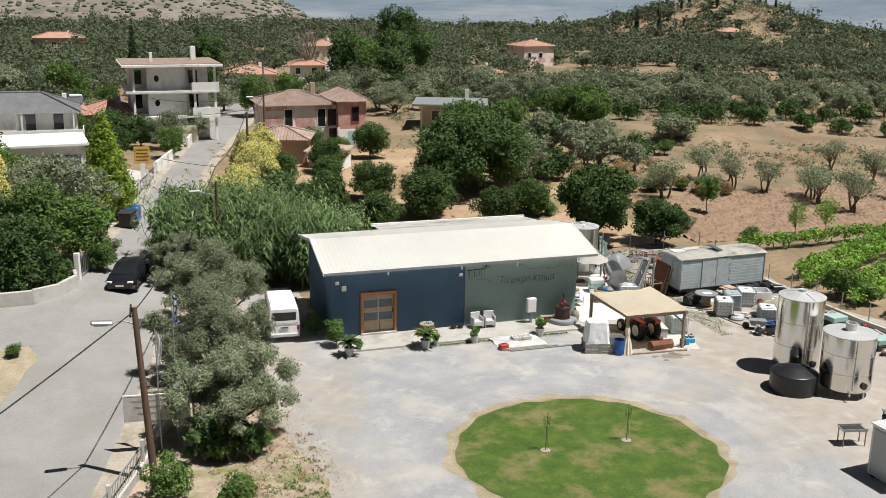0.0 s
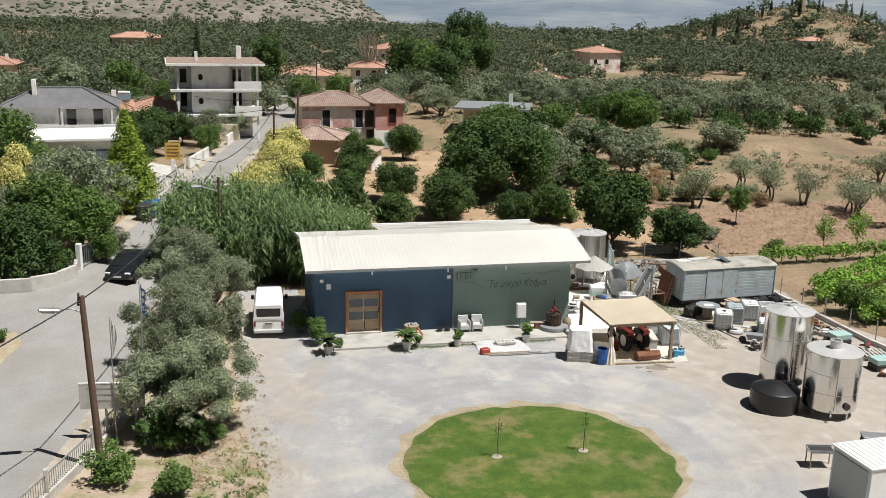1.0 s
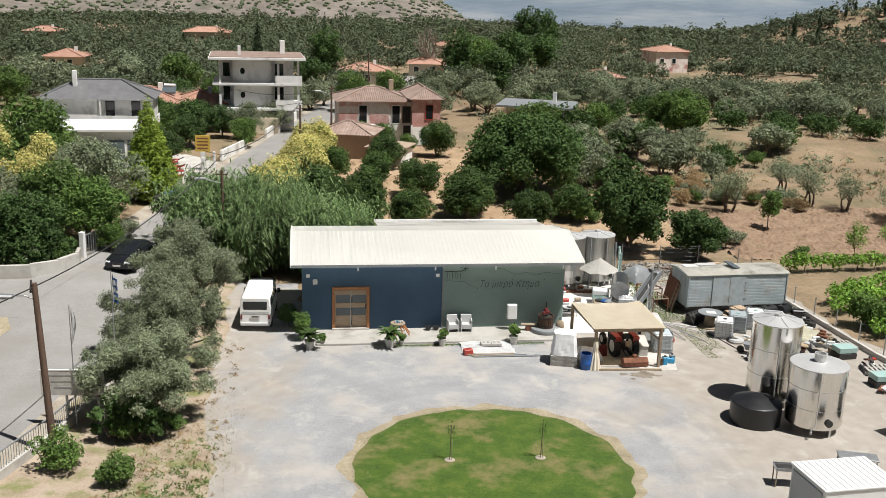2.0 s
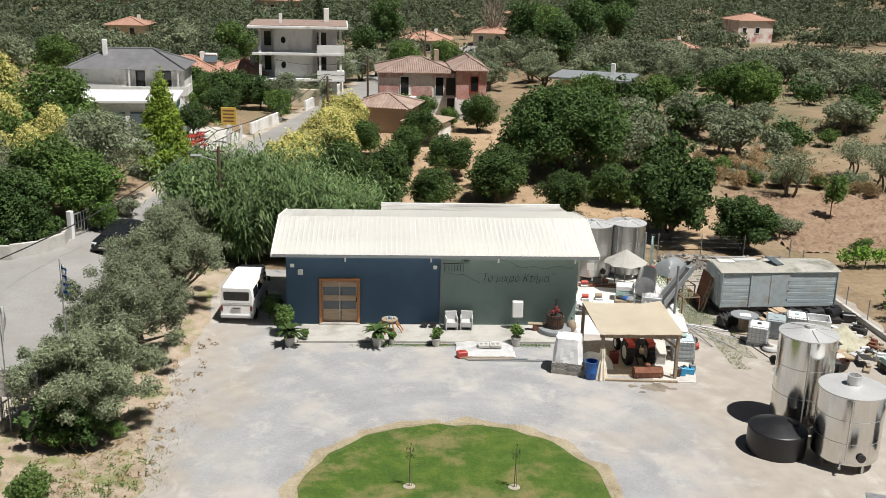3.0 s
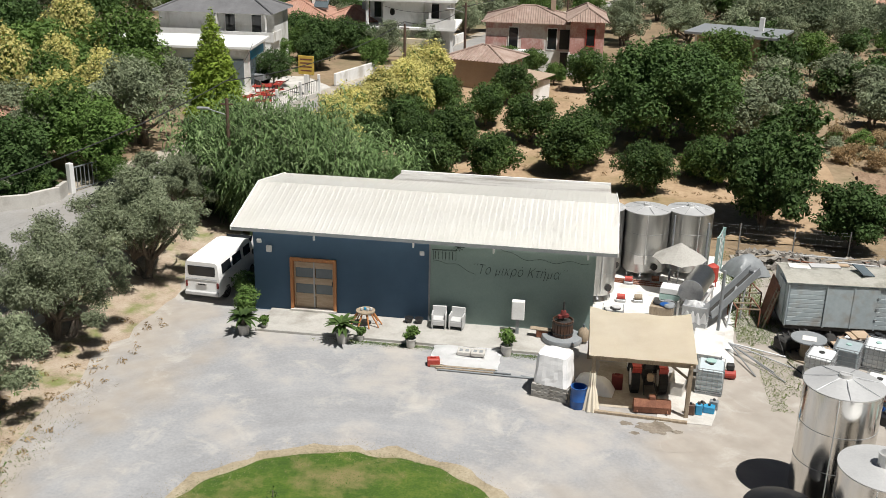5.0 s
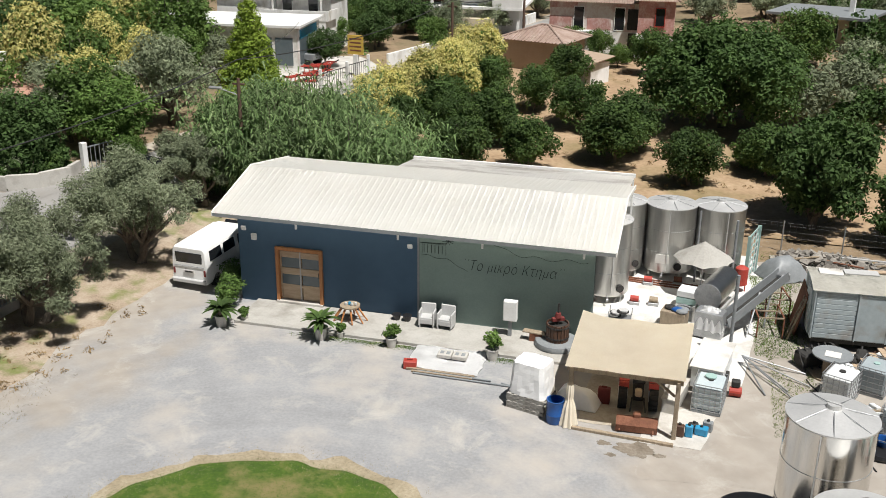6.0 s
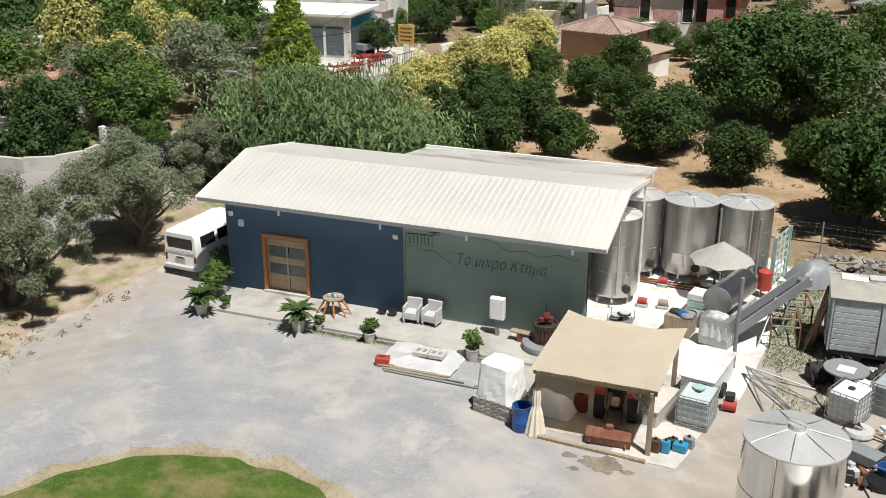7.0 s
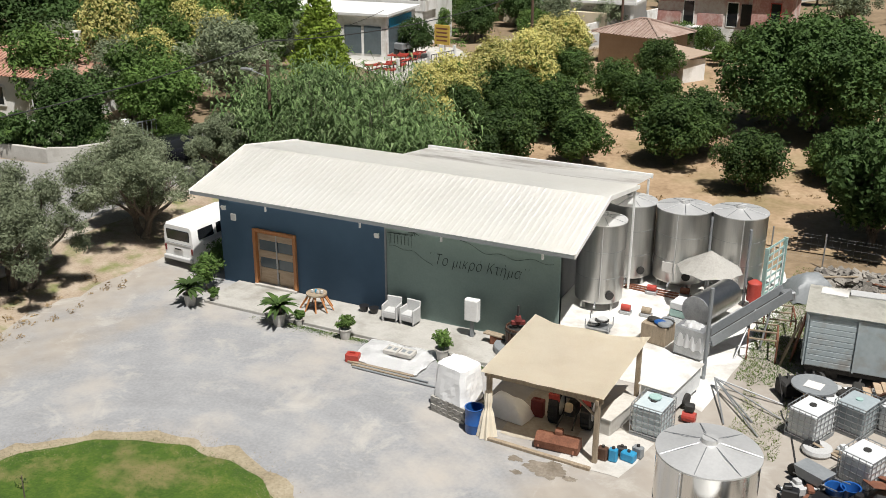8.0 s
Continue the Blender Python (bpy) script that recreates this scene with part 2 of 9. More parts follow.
M_WAGROOF = mat("chalky_wagon_roof", ((0.56, 0.54, 0.48), (0.68, 0.66, 0.60), (0.74, 0.72, 0.68)), scale=0.7, fine=8, rough=0.85, spots=(0.34, 0.33, 0.27), spot_scale=0.8)
M_TARPG = mat("faded_olive_tarpaulin", ((0.34, 0.33, 0.23), (0.45, 0.43, 0.32), (0.53, 0.51, 0.41)), scale=1.0, fine=9, rough=0.7, bump=0.2, spots=(0.30, 0.27, 0.2), spot_scale=0.9)
M_IBC = mat("milky_plastic", ((0.60, 0.62, 0.63), (0.70, 0.72, 0.725), (0.75, 0.76, 0.765)), scale=1.5, fine=10, rough=0.4, bump=0.03)
M_IBCL = mat("pale_blue_plastic", ((0.46, 0.53, 0.56), (0.55, 0.62, 0.64)), scale=1.5, fine=10, rough=0.4, bump=0.03)
M_IBCG = mat("greyish_plastic", ((0.30, 0.35, 0.37), (0.40, 0.45, 0.47)), scale=1.5, fine=10, rough=0.4, bump=0.03)
M_TILE = mat("terracotta_tile", ((0.22, 0.145, 0.115), (0.31, 0.225, 0.185), (0.40, 0.315, 0.27)), scale=0.9, fine=6, rough=0.85, bump=0.2, spots=(0.28, 0.21, 0.17), spot_scale=0.6, obj_random=0.12)
M_TILEO = mat("orange_tile", ((0.32, 0.165, 0.115), (0.39, 0.22, 0.16), (0.45, 0.285, 0.215)), scale=0.9, fine=6, rough=0.85, bump=0.2, obj_random=0.1)
M_SLATE = mat("grey_roofing", ((0.105, 0.105, 0.11), (0.14, 0.14, 0.145), (0.175, 0.175, 0.18)), scale=0.7, fine=8, rough=0.8, bump=0.15)
M_PINK = mat("flaking_pink_render", ((0.60, 0.44, 0.40), (0.74, 0.67, 0.63), (0.80, 0.775, 0.745)), scale=0.5, fine=4, rough=0.95, bump=0.25, spots=(0.42, 0.19, 0.165), spot_scale=0.42)
M_REDWALL = mat("faded_red_render", ((0.40, 0.20, 0.175), (0.50, 0.27, 0.24), (0.66, 0.50, 0.46)), scale=0.6, fine=5, rough=0.95, bump=0.2, spots=(0.70, 0.62, 0.58), spot_scale=0.5)
M_CREAM = mat("cream_render", ((0.52, 0.44, 0.32), (0.60, 0.52, 0.39), (0.66, 0.59, 0.47)), scale=0.8, fine=8, rough=0.9, bump=0.15)
M_GREYC = mat("bare_grey_render", ((0.74, 0.735, 0.72), (0.81, 0.805, 0.79), (0.84, 0.835, 0.82)), scale=0.5, fine=6, rough=0.95, bump=0.15, spots=(0.56, 0.55, 0.53), spot_scale=0.5)
M_TAN = mat("tan_render", ((0.36, 0.27, 0.20), (0.44, 0.34, 0.26)), scale=0.8, fine=8, rough=0.95, bump=0.15)
M_BARK = mat("grey_bark", ((0.07, 0.055, 0.042), (0.13, 0.105, 0.082), (0.19, 0.16, 0.13)), scale=3, fine=16, stretch=(3, 3, 0.8), bump=0.6, lift=0.03)
M_POLE = mat("brown_pole_wood", ((0.075, 0.045, 0.032), (0.115, 0.07, 0.05), (0.155, 0.10, 0.075)), scale=2, fine=16, stretch=(5, 5, 0.4), bump=0.25)
M_CARPAINT = mat("black_car_paint", ((0.010, 0.011, 0.014), (0.015, 0.016, 0.02)), scale=1, fine=8, rough=0.12, bump=0)
M_CABLE = mat("black_cable", ((0.02, 0.02, 0.02), (0.035, 0.035, 0.035)), scale=3, fine=20, rough=0.7, bump=0)
M_CEDAR = mat("dark_varnished_wood", ((0.06, 0.028, 0.016), (0.10, 0.05, 0.03)), scale=3, fine=20, rough=0.5)
M_CARD = mat("cardboard_brown", ((0.36, 0.27, 0.17), (0.46, 0.36, 0.24)), scale=2, fine=12, rough=0.9)
M_TEAL = mat("pale_teal_paint", ((0.30, 0.45, 0.42), (0.38, 0.53, 0.50)), scale=2, fine=14, rough=0.6)
M_YELLOW = mat("yellow_board", ((0.55, 0.36, 0.06), (0.62, 0.43, 0.09)), scale=2, fine=14, rough=0.6)
M_MAROON = mat("dark_red_fabric", ((0.13, 0.02, 0.018), (0.19, 0.035, 0.03)), scale=2, fine=14, rough=0.8)
M_GREYMETAL = mat("grey_painted_metal", ((0.20, 0.215, 0.225), (0.27, 0.285, 0.295)), scale=2, fine=12, rough=0.5, bump=0.05)
M_DARK = mat("dark_machinery", ((0.018, 0.018, 0.018), (0.045, 0.042, 0.038)), scale=3, fine=12, rough=0.7)
M_INK = mat("dark_green_ink", ((0.018, 0.03, 0.028), (0.03, 0.045, 0.042)), scale=3, fine=20, rough=0.9, bump=0)
M_STONE = mat("rubble", ((0.15, 0.135, 0.118), (0.24, 0.22, 0.195), (0.36, 0.335, 0.30)), scale=1.2, fine=8, rough=0.95, bump=0.4, island=0.35)
L_OLIVE = leafmat("olive_leaf", (0.054, 0.068, 0.042), (0.098, 0.114, 0.074), (0.158, 0.174, 0.125), gain=2.3, vary=0.3)
L_CITRUS = leafmat("citrus_leaf", (0.016, 0.034, 0.009), (0.036, 0.066, 0.015), (0.072, 0.112, 0.028))
L_DEEP = leafmat("fig_leaf", (0.018, 0.038, 0.010), (0.037, 0.07, 0.018), (0.065, 0.108, 0.032))
L_BRIGHT = leafmat("bright_leaf", (0.034, 0.066, 0.014), (0.062, 0.108, 0.024), (0.108, 0.155, 0.042))
L_REED = leafmat("reed_leaf", (0.036, 0.066, 0.024), (0.085, 0.135, 0.05), (0.21, 0.265, 0.145), gain=1.65, vary=0.45)
L_PRIVET = leafmat("cream_blossom", (0.27, 0.245, 0.085), (0.35, 0.32, 0.125), (0.43, 0.40, 0.18), vary=0.14)
L_VINE = leafmat("vine_leaf", (0.06, 0.125, 0.018), (0.11, 0.20, 0.03), (0.16, 0.26, 0.05))
L_THUJA = leafmat("thuja_scale", (0.07, 0.115, 0.016), (0.13, 0.185, 0.022), (0.20, 0.25, 0.04))
L_CYPRESS = leafmat("cypress_scale", (0.010, 0.022, 0.009), (0.02, 0.037, 0.014), (0.032, 0.052, 0.022))
L_FAR = leafmat("far_olive_leaf", (0.032, 0.046, 0.022), (0.062, 0.078, 0.046), (0.10, 0.118, 0.08), 0.09, 1.9, 0.18)
L_DRYB = leafmat("dry_brush", (0.13, 0.09, 0.05), (0.21, 0.15, 0.085), (0.28, 0.215, 0.13))


# ---- mesh helpers ----
class Mesh:
    """A bmesh with shaped primitives; each call adds to the one part."""

    def __init__(self):
        self.bm = bmesh.new()

    def _bevel(self, verts, w, seg=1):
        edges = {e for v in verts for e in v.link_edges}
        bmesh.ops.bevel(self.bm, geom=list(edges), offset=w, segments=seg, affect="EDGES", profile=0.5)

    def box(self, c, s, r=(0, 0, 0), bevel=0.0):
        m = pose(*c, *r) @ Matrix.Diagonal((s[0], s[1], s[2], 1))
        v = bmesh.ops.create_cube(self.bm, size=1.0, matrix=m)["verts"]
        if bevel:
            self._bevel(v, bevel)
        return self

    def cyl(self, c, r, h, r2=None, seg=16, rot=(0, 0, 0), caps=True):
        """A cylinder or cone from c upward along its own z."""
        m = pose(*c, *rot) @ Matrix.Translation((0, 0, h / 2))
        bmesh.ops.create_cone(self.bm, cap_ends=caps, segments=seg, radius1=r, radius2=r if r2 is None else r2, depth=h, matrix=m)
        return self

    def rod(self, a, b, r, seg=6, r2=None):
        a, b = Vector(a), Vector(b)
        d = b - a
        m = Matrix.Translation((a + b) / 2) @ d.to_track_quat("Z", "Y").to_matrix().to_4x4()
        bmesh.ops.create_cone(self.bm, cap_ends=True, segments=seg, radius1=r, radius2=r if r2 is None else r2, depth=d.length, matrix=m)
        return self

    def ball(self, c, r, s=(1, 1, 1), seg=12):
        bmesh.ops.create_uvsphere(self.bm, u_segments=seg, v_segments=max(6, seg // 2), radius=r, matrix=pose(*c) @ Matrix.Diagonal((*s, 1)))
        return self

    def lathe(self, prof, seg=24, c=(0, 0, 0)):
        """A turned body from (radius, height) rows."""
        rings = [[self.bm.verts.new((c[0] + r * math.cos(2 * math.pi * k / seg), c[1] + r * math.sin(2 * math.pi * k / seg), c[2] + z)) for k in range(seg)] for r, z in prof]
        for a, b in zip(rings, rings[1:]):
            for k in range(seg):
                self.bm.faces.new((a[k], a[(k + 1) % seg], b[(k + 1) % seg], b[k]))
        self.bm.faces.new(list(reversed(rings[0])))
        self.bm.faces.new(rings[-1])
        return self

    def tube(self, pts, r, seg=6):
        """One continuous round tube along points."""
        pts = [Vector(p) for p in pts]
        rings = []
        for k, p in enumerate(pts):
            d = pts[min(len(pts) - 1, k + 1)] - pts[max(0, k - 1)]
            q = d.to_track_quat("Z", "Y")
            rings.append([self.bm.verts.new(p + q @ Vector((r * math.cos(6.2832 * i / seg), r * math.sin(6.2832 * i / seg), 0))) for i in range(seg)])
        for a, b in zip(rings, rings[1:]):
            for i in range(seg):
                self.bm.faces.new((a[i], a[(i + 1) % seg], b[(i + 1) % seg], b[i]))
        return self

    def prism(self, pts, depth, axis="y", at=0.0):
        """A flat outline pushed along an axis; pts are in the other two axes, in order."""
        def place(p, q):
            return {"y": (p[0], q, p[1]), "x": (q, p[0], p[1]), "z": (p[0], p[1], q)}[axis]
        a = [self.bm.verts.new(place(p, at)) for p in pts]
        b = [self.bm.verts.new(place(p, at + depth)) for p in pts]
        n = len(pts)
        self.bm.faces.new(a), self.bm.faces.new(list(reversed(b)))
        for k in range(n):
            self.bm.faces.new((a[k], b[k], b[(k + 1) % n], a[(k + 1) % n]))
        bmesh.ops.recalc_face_normals(self.bm, faces=self.bm.faces[:])
        return self

    def sheet(self, nx, ny, fn):
        """A grid of nx by ny cells whose points are fn(u, v)."""
        g = [[self.bm.verts.new(fn(i / nx, j / ny)) for i in range(nx + 1)] for j in range(ny + 1)]
        for j in range(ny):
            for i in range(nx):
                self.bm.faces.new((g[j][i], g[j][i + 1], g[j + 1][i + 1], g[j + 1][i]))
        return self

    def thick(self, t):
        bmesh.ops.solidify(self.bm, geom=self.bm.faces[:], thickness=t)
        return self


def finish(name, bm, material, smooth=False):
    if isinstance(bm, Mesh):
        bm = bm.bm
    me = bpy.data.meshes.new(name)
    bm.to_mesh(me)
    bm.free()
    me.materials.append(material)
    if smooth:
        me.shade_smooth()
        me.set_sharp_from_angle(angle=radians(38))
    return me


def part(name, bm, material, parent, label="", smooth=False, at=None):
    ob = new(name, bm if isinstance(bm, bpy.types.Mesh) else finish(name, bm, material, smooth))
    ob.parent = parent
    if at is not None:
        ob.matrix_basis = at
    return tagged(ob, label)


def thing(name, m, label, category, group="", kind=""):
    ob = new(name)
    ob.empty_display_size = 0.2
    ob.matrix_basis = m
    return tagged(ob, label, category, group, kind)


def solid(name, bm, material, label, category, m=None, group="", kind="", smooth=False):
    ob = new(name, bm if isinstance(bm, bpy.types.Mesh) else finish(name, bm, material, smooth))
    if m is not None:
        ob.matrix_basis = m
    return tagged(ob, label, category, group, kind)


def rnd(a, b):
    return random.uniform(a, b)

# ---- ground ----
from mathutils.geometry import delaunay_2d_cdt


def smooth01(v):
    v = min(1.0, max(0.0, v))
    return v * v * (3 - 2 * v)


def height(x, y):
    """The lie of the land: level round the yard, rising gently to the road and the houses, low hills far off."""
    d = math.hypot(x, y + 48)
    west = smooth01((-3 - x) / 13) * smooth01((y + 12) / 24)
    z = 2.1 * (1 - (1 - west) * (1 - smooth01((y - 12) / 36))) * (1 - smooth01((x - 20) / 25))
    z += 14.5 * math.exp(-(((x - 198) / 33) ** 2 + ((y - 272) / 42) ** 2)) * (1 + 0.3 * noise.noise((x / 22, y / 22, 1)))
    z += 0.45 * noise.noise((x / 30, y / 30, 3)) * smooth01((d - 95) / 60) + 1.0 * noise.noise((x / 90, y / 90, 5)) * smooth01((d - 220) / 120)
    z += 0.9 * smooth01((x - 33) / 22) * smooth01((y - 26) / 7) + 0.8 * smooth01((y - 49 - 0.1 * x) / 4) * smooth01((x - 18) / 10)
    return z


def ground_sheet():
    bm = bmesh.new()
    def line(lo, hi, near, step, grow):
        a, s, out = 0.0, step, [0.0]
        while a < hi:
            a += s
            s = s if a < near else s * grow
            out.append(a)
        b, s, neg = 0.0, step, []
        while b > lo:
            b -= s
            s = s if -b < near else s * grow
            neg.append(b)
        return sorted(neg) + out
    xs, ys = line(-3200, 3200, 60, 1.2, 1.07), line(-600, 3600, 90, 1.2, 1.06)
    g = [[bm.verts.new((x, y, height(x, y) - 0.05)) for x in xs] for y in ys]
    for j in range(len(ys) - 1):
        for i in range(len(xs) - 1):
            bm.faces.new((g[j][i], g[j][i + 1], g[j + 1][i + 1], g[j + 1][i]))
    return bm


solid("ground", ground_sheet(), M_DRY, "dry straw-coloured earth with patches of scrub", "ground", kind="structure", smooth=True)


def dense(pts, n=12):
    """The same line with n short steps between each two points."""
    return [(a[0] + (b[0] - a[0]) * k / n, a[1] + (b[1] - a[1]) * k / n) for a, b in zip(pts, pts[1:]) for k in range(n)] + [pts[-1]]


def ribbon(left, right, z, cells=6):
    """A sheet between two edges, each a row of (x, y)."""
    bm = bmesh.new()
    rows = []
    left, right = dense(left), dense(right)
    for (ax, ay), (bx, by) in zip(left, right):
        rows.append([bm.verts.new((ax + (bx - ax) * k / cells, ay + (by - ay) * k / cells, z + height(ax + (bx - ax) * k / cells, ay + (by - ay) * k / cells))) for k in range(cells + 1)])
    for a, b in zip(rows, rows[1:]):
        for k in range(cells):
            bm.faces.new((a[k], a[k + 1], b[k + 1], b[k]))
    bmesh.ops.recalc_face_normals(bm, faces=bm.faces[:])
    for f in bm.faces:
        if f.normal.z < 0:
            f.normal_flip()
    return bm


def outline(pts, z, wobble=0.0, step=0.8):
    """A filled sheet with a softly uneven edge."""
    bm = bmesh.new()
    vs = []
    n = len(pts)
    for k in range(n):
        (ax, ay), (bx, by) = pts[k], pts[(k + 1) % n]
        m = max(1, int(math.hypot(bx - ax, by - ay) / step))
        for q in range(m):
            x, y = ax + (bx - ax) * q / m, ay + (by - ay) * q / m
            vs.append(Vector((x + wobble * noise.noise((x * 0.9, y * 0.9, 2)), y + wobble * noise.noise((x * 0.9, y * 0.9, 7)))))
    edge = list(range(len(vs)))
    lo, hi = [min(v[a] for v in vs) for a in (0, 1)], [max(v[a] for v in vs) for a in (0, 1)]
    if (hi[0] - lo[0]) * (hi[1] - lo[1]) > 60:
        vs += [Vector((lo[0] + 1.3 * i, lo[1] + 1.3 * j)) for i in range(1, int((hi[0] - lo[0]) / 1.3)) for j in range(1, int((hi[1] - lo[1]) / 1.3))]
    co, _, tris = delaunay_2d_cdt(vs, [], [edge], 1, 1e-4)[:3]
    ring = [bm.verts.new((c.x, c.y, z + height(c.x, c.y))) for c in co]
    for tri in tris:
        f = bm.faces.new([ring[i] for i in tri])
        f.normal_update()
        if f.normal.z < 0:
            f.normal_flip()
    return bm


ROAD_R = [(-29.4, -74), (-20.2, -42), (-15.5, -22.8), (-13.1, -13.9), (-11.7, -7.2), (-10.6, -2.3), (-9.2, 10.5), (-7.6, 22), (-6.2, 32), (-4.3, 43), (-2, 53), (3, 73), (8.5, 95), (20, 125), (34, 160), (60, 220)]
ROAD_L = [(-37, -74), (-28, -42), (-22.5, -22.8), (-20, -13.9), (-18.4, -7.2), (-17, -2.3), (-14, 10.2), (-11.9, 22), (-10.2, 32), (-7.6, 43), (-5.3, 53), (-1.3, 73), (3.5, 95), (14.5, 125), (28, 160), (53, 220)]
solid("road", ribbon(ROAD_L, ROAD_R, 0.0), M_ASPH, "sun-bleached pale grey asphalt road without markings", "road", kind="structure")
solid("side_road", outline([(-13.0, 9.4), (-15.2, 3), (-16.0, 0.2), (-22, 0.4), (-36, 0), (-80, -2), (-80, 4.0), (-38, 5.2), (-24, 4.9), (-16.6, 5.4)], 0.008, 0.15), M_ASPH, "pale asphalt side street with sandy edges", "road", kind="structure")
# sandy shoulders on both sides of the road
solid("shoulder", ribbon([(x - 0.1, y) for x, y in ROAD_R], [(x + (1.3 if y < 20 else 0.9) + 0.3 * noise.noise((y * 0.3, 0, 0)), y) for x, y in ROAD_R], -0.008), M_SAND, "sandy road shoulder", "shoulder", kind="structure")
solid("shoulder", ribbon([(x - 1.2 + 0.4 * noise.noise((y * 0.3, 4, 0)), y) for x, y in ROAD_L], [(x + 0.1, y) for x, y in ROAD_L], -0.008), M_SAND, "sandy road shoulder", "shoulder", kind="structure")

# the yard of compacted gravel
YARD = [(-5.2, 2.0), (-4.9, -1.5), (-5.4, -5.5), (-5.2, -9.0), (-4.9, -13), (-4.3, -17), (-4.1, -22), (-4.8, -45), (30, -45), (31, -24), (27.5, -14), (25.5, -8), (23.4, -3.2), (21.8, 0.5), (22.0, 6.0), (21.5, 11.0), (14.5, 11.0), (14.5, 0.2), (-0.9, 0.2), (-0.9, 9.5), (-5.0, 9.5)]
solid("yard", outline(YARD, 0.004, 0.5), M_GRAVEL, "pale grey compacted gravel yard with tyre marks", "yard", kind="structure")
solid("verge", outline([(-7.6, 14), (-8.4, 8), (-9.4, 0), (-10.6, -6), (-11.6, -12), (-14, -22), (-17, -33), (-19.5, -45), (-4.4, -45), (-3.3, -22), (-3.4, -14), (-4.3, -9), (-5.2, -5.5), (-4.7, -1.5), (-4.9, 12)], -0.004, 0.3), M_LITTER, "bare earth with leaf litter under the olive trees", "verge", kind="structure")
solid("apron", outline([(12.5, -7.6), (17, -9.2), (21, -8.6), (24.5, -8.5), (26.5, -12), (28.5, -17), (30, -26), (34, -26), (34, -10), (31, -3), (31, 3), (30.5, 12), (21.4, 12), (21.8, 5), (21.0, -0.5), (19.8, -2.2), (18.6, -6.8)], 0.008, 0.4), M_GRAVEL, "sandy trodden earth round the tanks and machinery", "earth", kind="structure")

# the round lawn with a scorched rim
LAWN_C, LAWN_R = (7.0, -16.9), 5.7
def fan(pts, z, wobble):
    bm = bmesh.new()
    c = bm.verts.new((LAWN_C[0], LAWN_C[1], z))
    vs = [bm.verts.new((x + wobble * noise.noise((x * 0.9, y * 0.9, 2)), y + wobble * noise.noise((x * 0.9, y * 0.9, 7)), z)) for x, y in pts]
    for k in range(len(vs)):
        bm.faces.new((c, vs[k], vs[(k + 1) % len(vs)]))
    return bm


ring = [(LAWN_C[0] + (LAWN_R + 0.5) * math.cos(a * math.pi / 48), LAWN_C[1] + (LAWN_R + 0.5) * math.sin(a * math.pi / 48)) for a in range(96)]
disc = [(LAWN_C[0] + LAWN_R * math.cos(a * math.pi / 48), LAWN_C[1] + LAWN_R * math.sin(a * math.pi / 48)) for a in range(96)]
solid("lawn_rim", fan(ring, 0.012, 0.6), M_STRAW, "scorched straw-coloured grass rim of the lawn", "grass", kind="structure")
solid("lawn", fan(disc, 0.02, 0.3), M_LAWN, "bright green round lawn with a few scorched patches", "lawn", kind="structure")


def blades(name, count, inside, size, material, label):
    rs = np.random.RandomState(5)
    verts, faces = [], []
    while len(faces) < count:
        x, y, w = inside(rs)
        h, a = size * rs.uniform(0.5, 1.2) * w, rs.uniform(0, 6.28)
        dx, dy = 0.25 * h * math.cos(a), 0.25 * h * math.sin(a)
        lx, ly = rs.normal(0, 1.1 * h, 2)
        k = len(verts)
        g = height(x, y) + 0.015
        verts += [(x - dx, y - dy, g), (x + dx, y + dy, g), (x + lx, y + ly, g + h)]
        faces.append((k, k + 1, k + 2))
    me = bpy.data.meshes.new(name)
    me.from_pydata(verts, [], faces)
    me.materials.append(material)
    return solid(name, me, material, label, "grass", kind="stuff")


def in_lawn(rs):
    a, r = rs.uniform(0, 6.283), LAWN_R * math.sqrt(rs.uniform(0, 1)) * 1.02
    return LAWN_C[0] + r * math.cos(a), LAWN_C[1] + r * math.sin(a), 1


def in_rim(rs):
    a, r = rs.uniform(0, 6.283), LAWN_R + rs.normal(0.12, 0.42)
    return LAWN_C[0] + r * math.cos(a), LAWN_C[1] + r * math.sin(a), 1


blades("grass_blades", 30000, in_lawn, 0.035, M_BLADE, "short mown green grass blades on the lawn")
blades("dry_grass", 14000, in_rim, 0.032, M_STRAW, "dry straw grass round the lawn")

def in_weeds(rs):
    while True:
        x, y = rs.uniform(20.4, 22.6), rs.uniform(-5.5, 9)
        if x > 21.0 - 0.12 * y * (y > 0) and noise.noise((x * 0.9, y * 0.5, 3)) > -0.12:
            return x, y, rs.uniform(0.5, 1.6)


def in_terrace_edge(rs):
    return rs.uniform(2.5, 12.5), -2.5 - abs(rs.normal(0, 0.16)), rs.uniform(0.4, 1.0) * (1 if rs.uniform() < 0.5 else 0.4)


blades("weeds", 5200, in_weeds, 0.05, M_WEED, "low green weeds between the pad and the wagon")
blades("verge_weeds", 1800, lambda rs: (rs.uniform(-7.5, -3.7), rs.normal(-14.5, 1.8), rs.uniform(0.4, 1.3)), 0.06, M_WEED, "green weeds at the edge of the yard")
blades("terrace_weeds", 1200, in_terrace_edge, 0.06, M_WEED, "small weeds along the terrace edge")

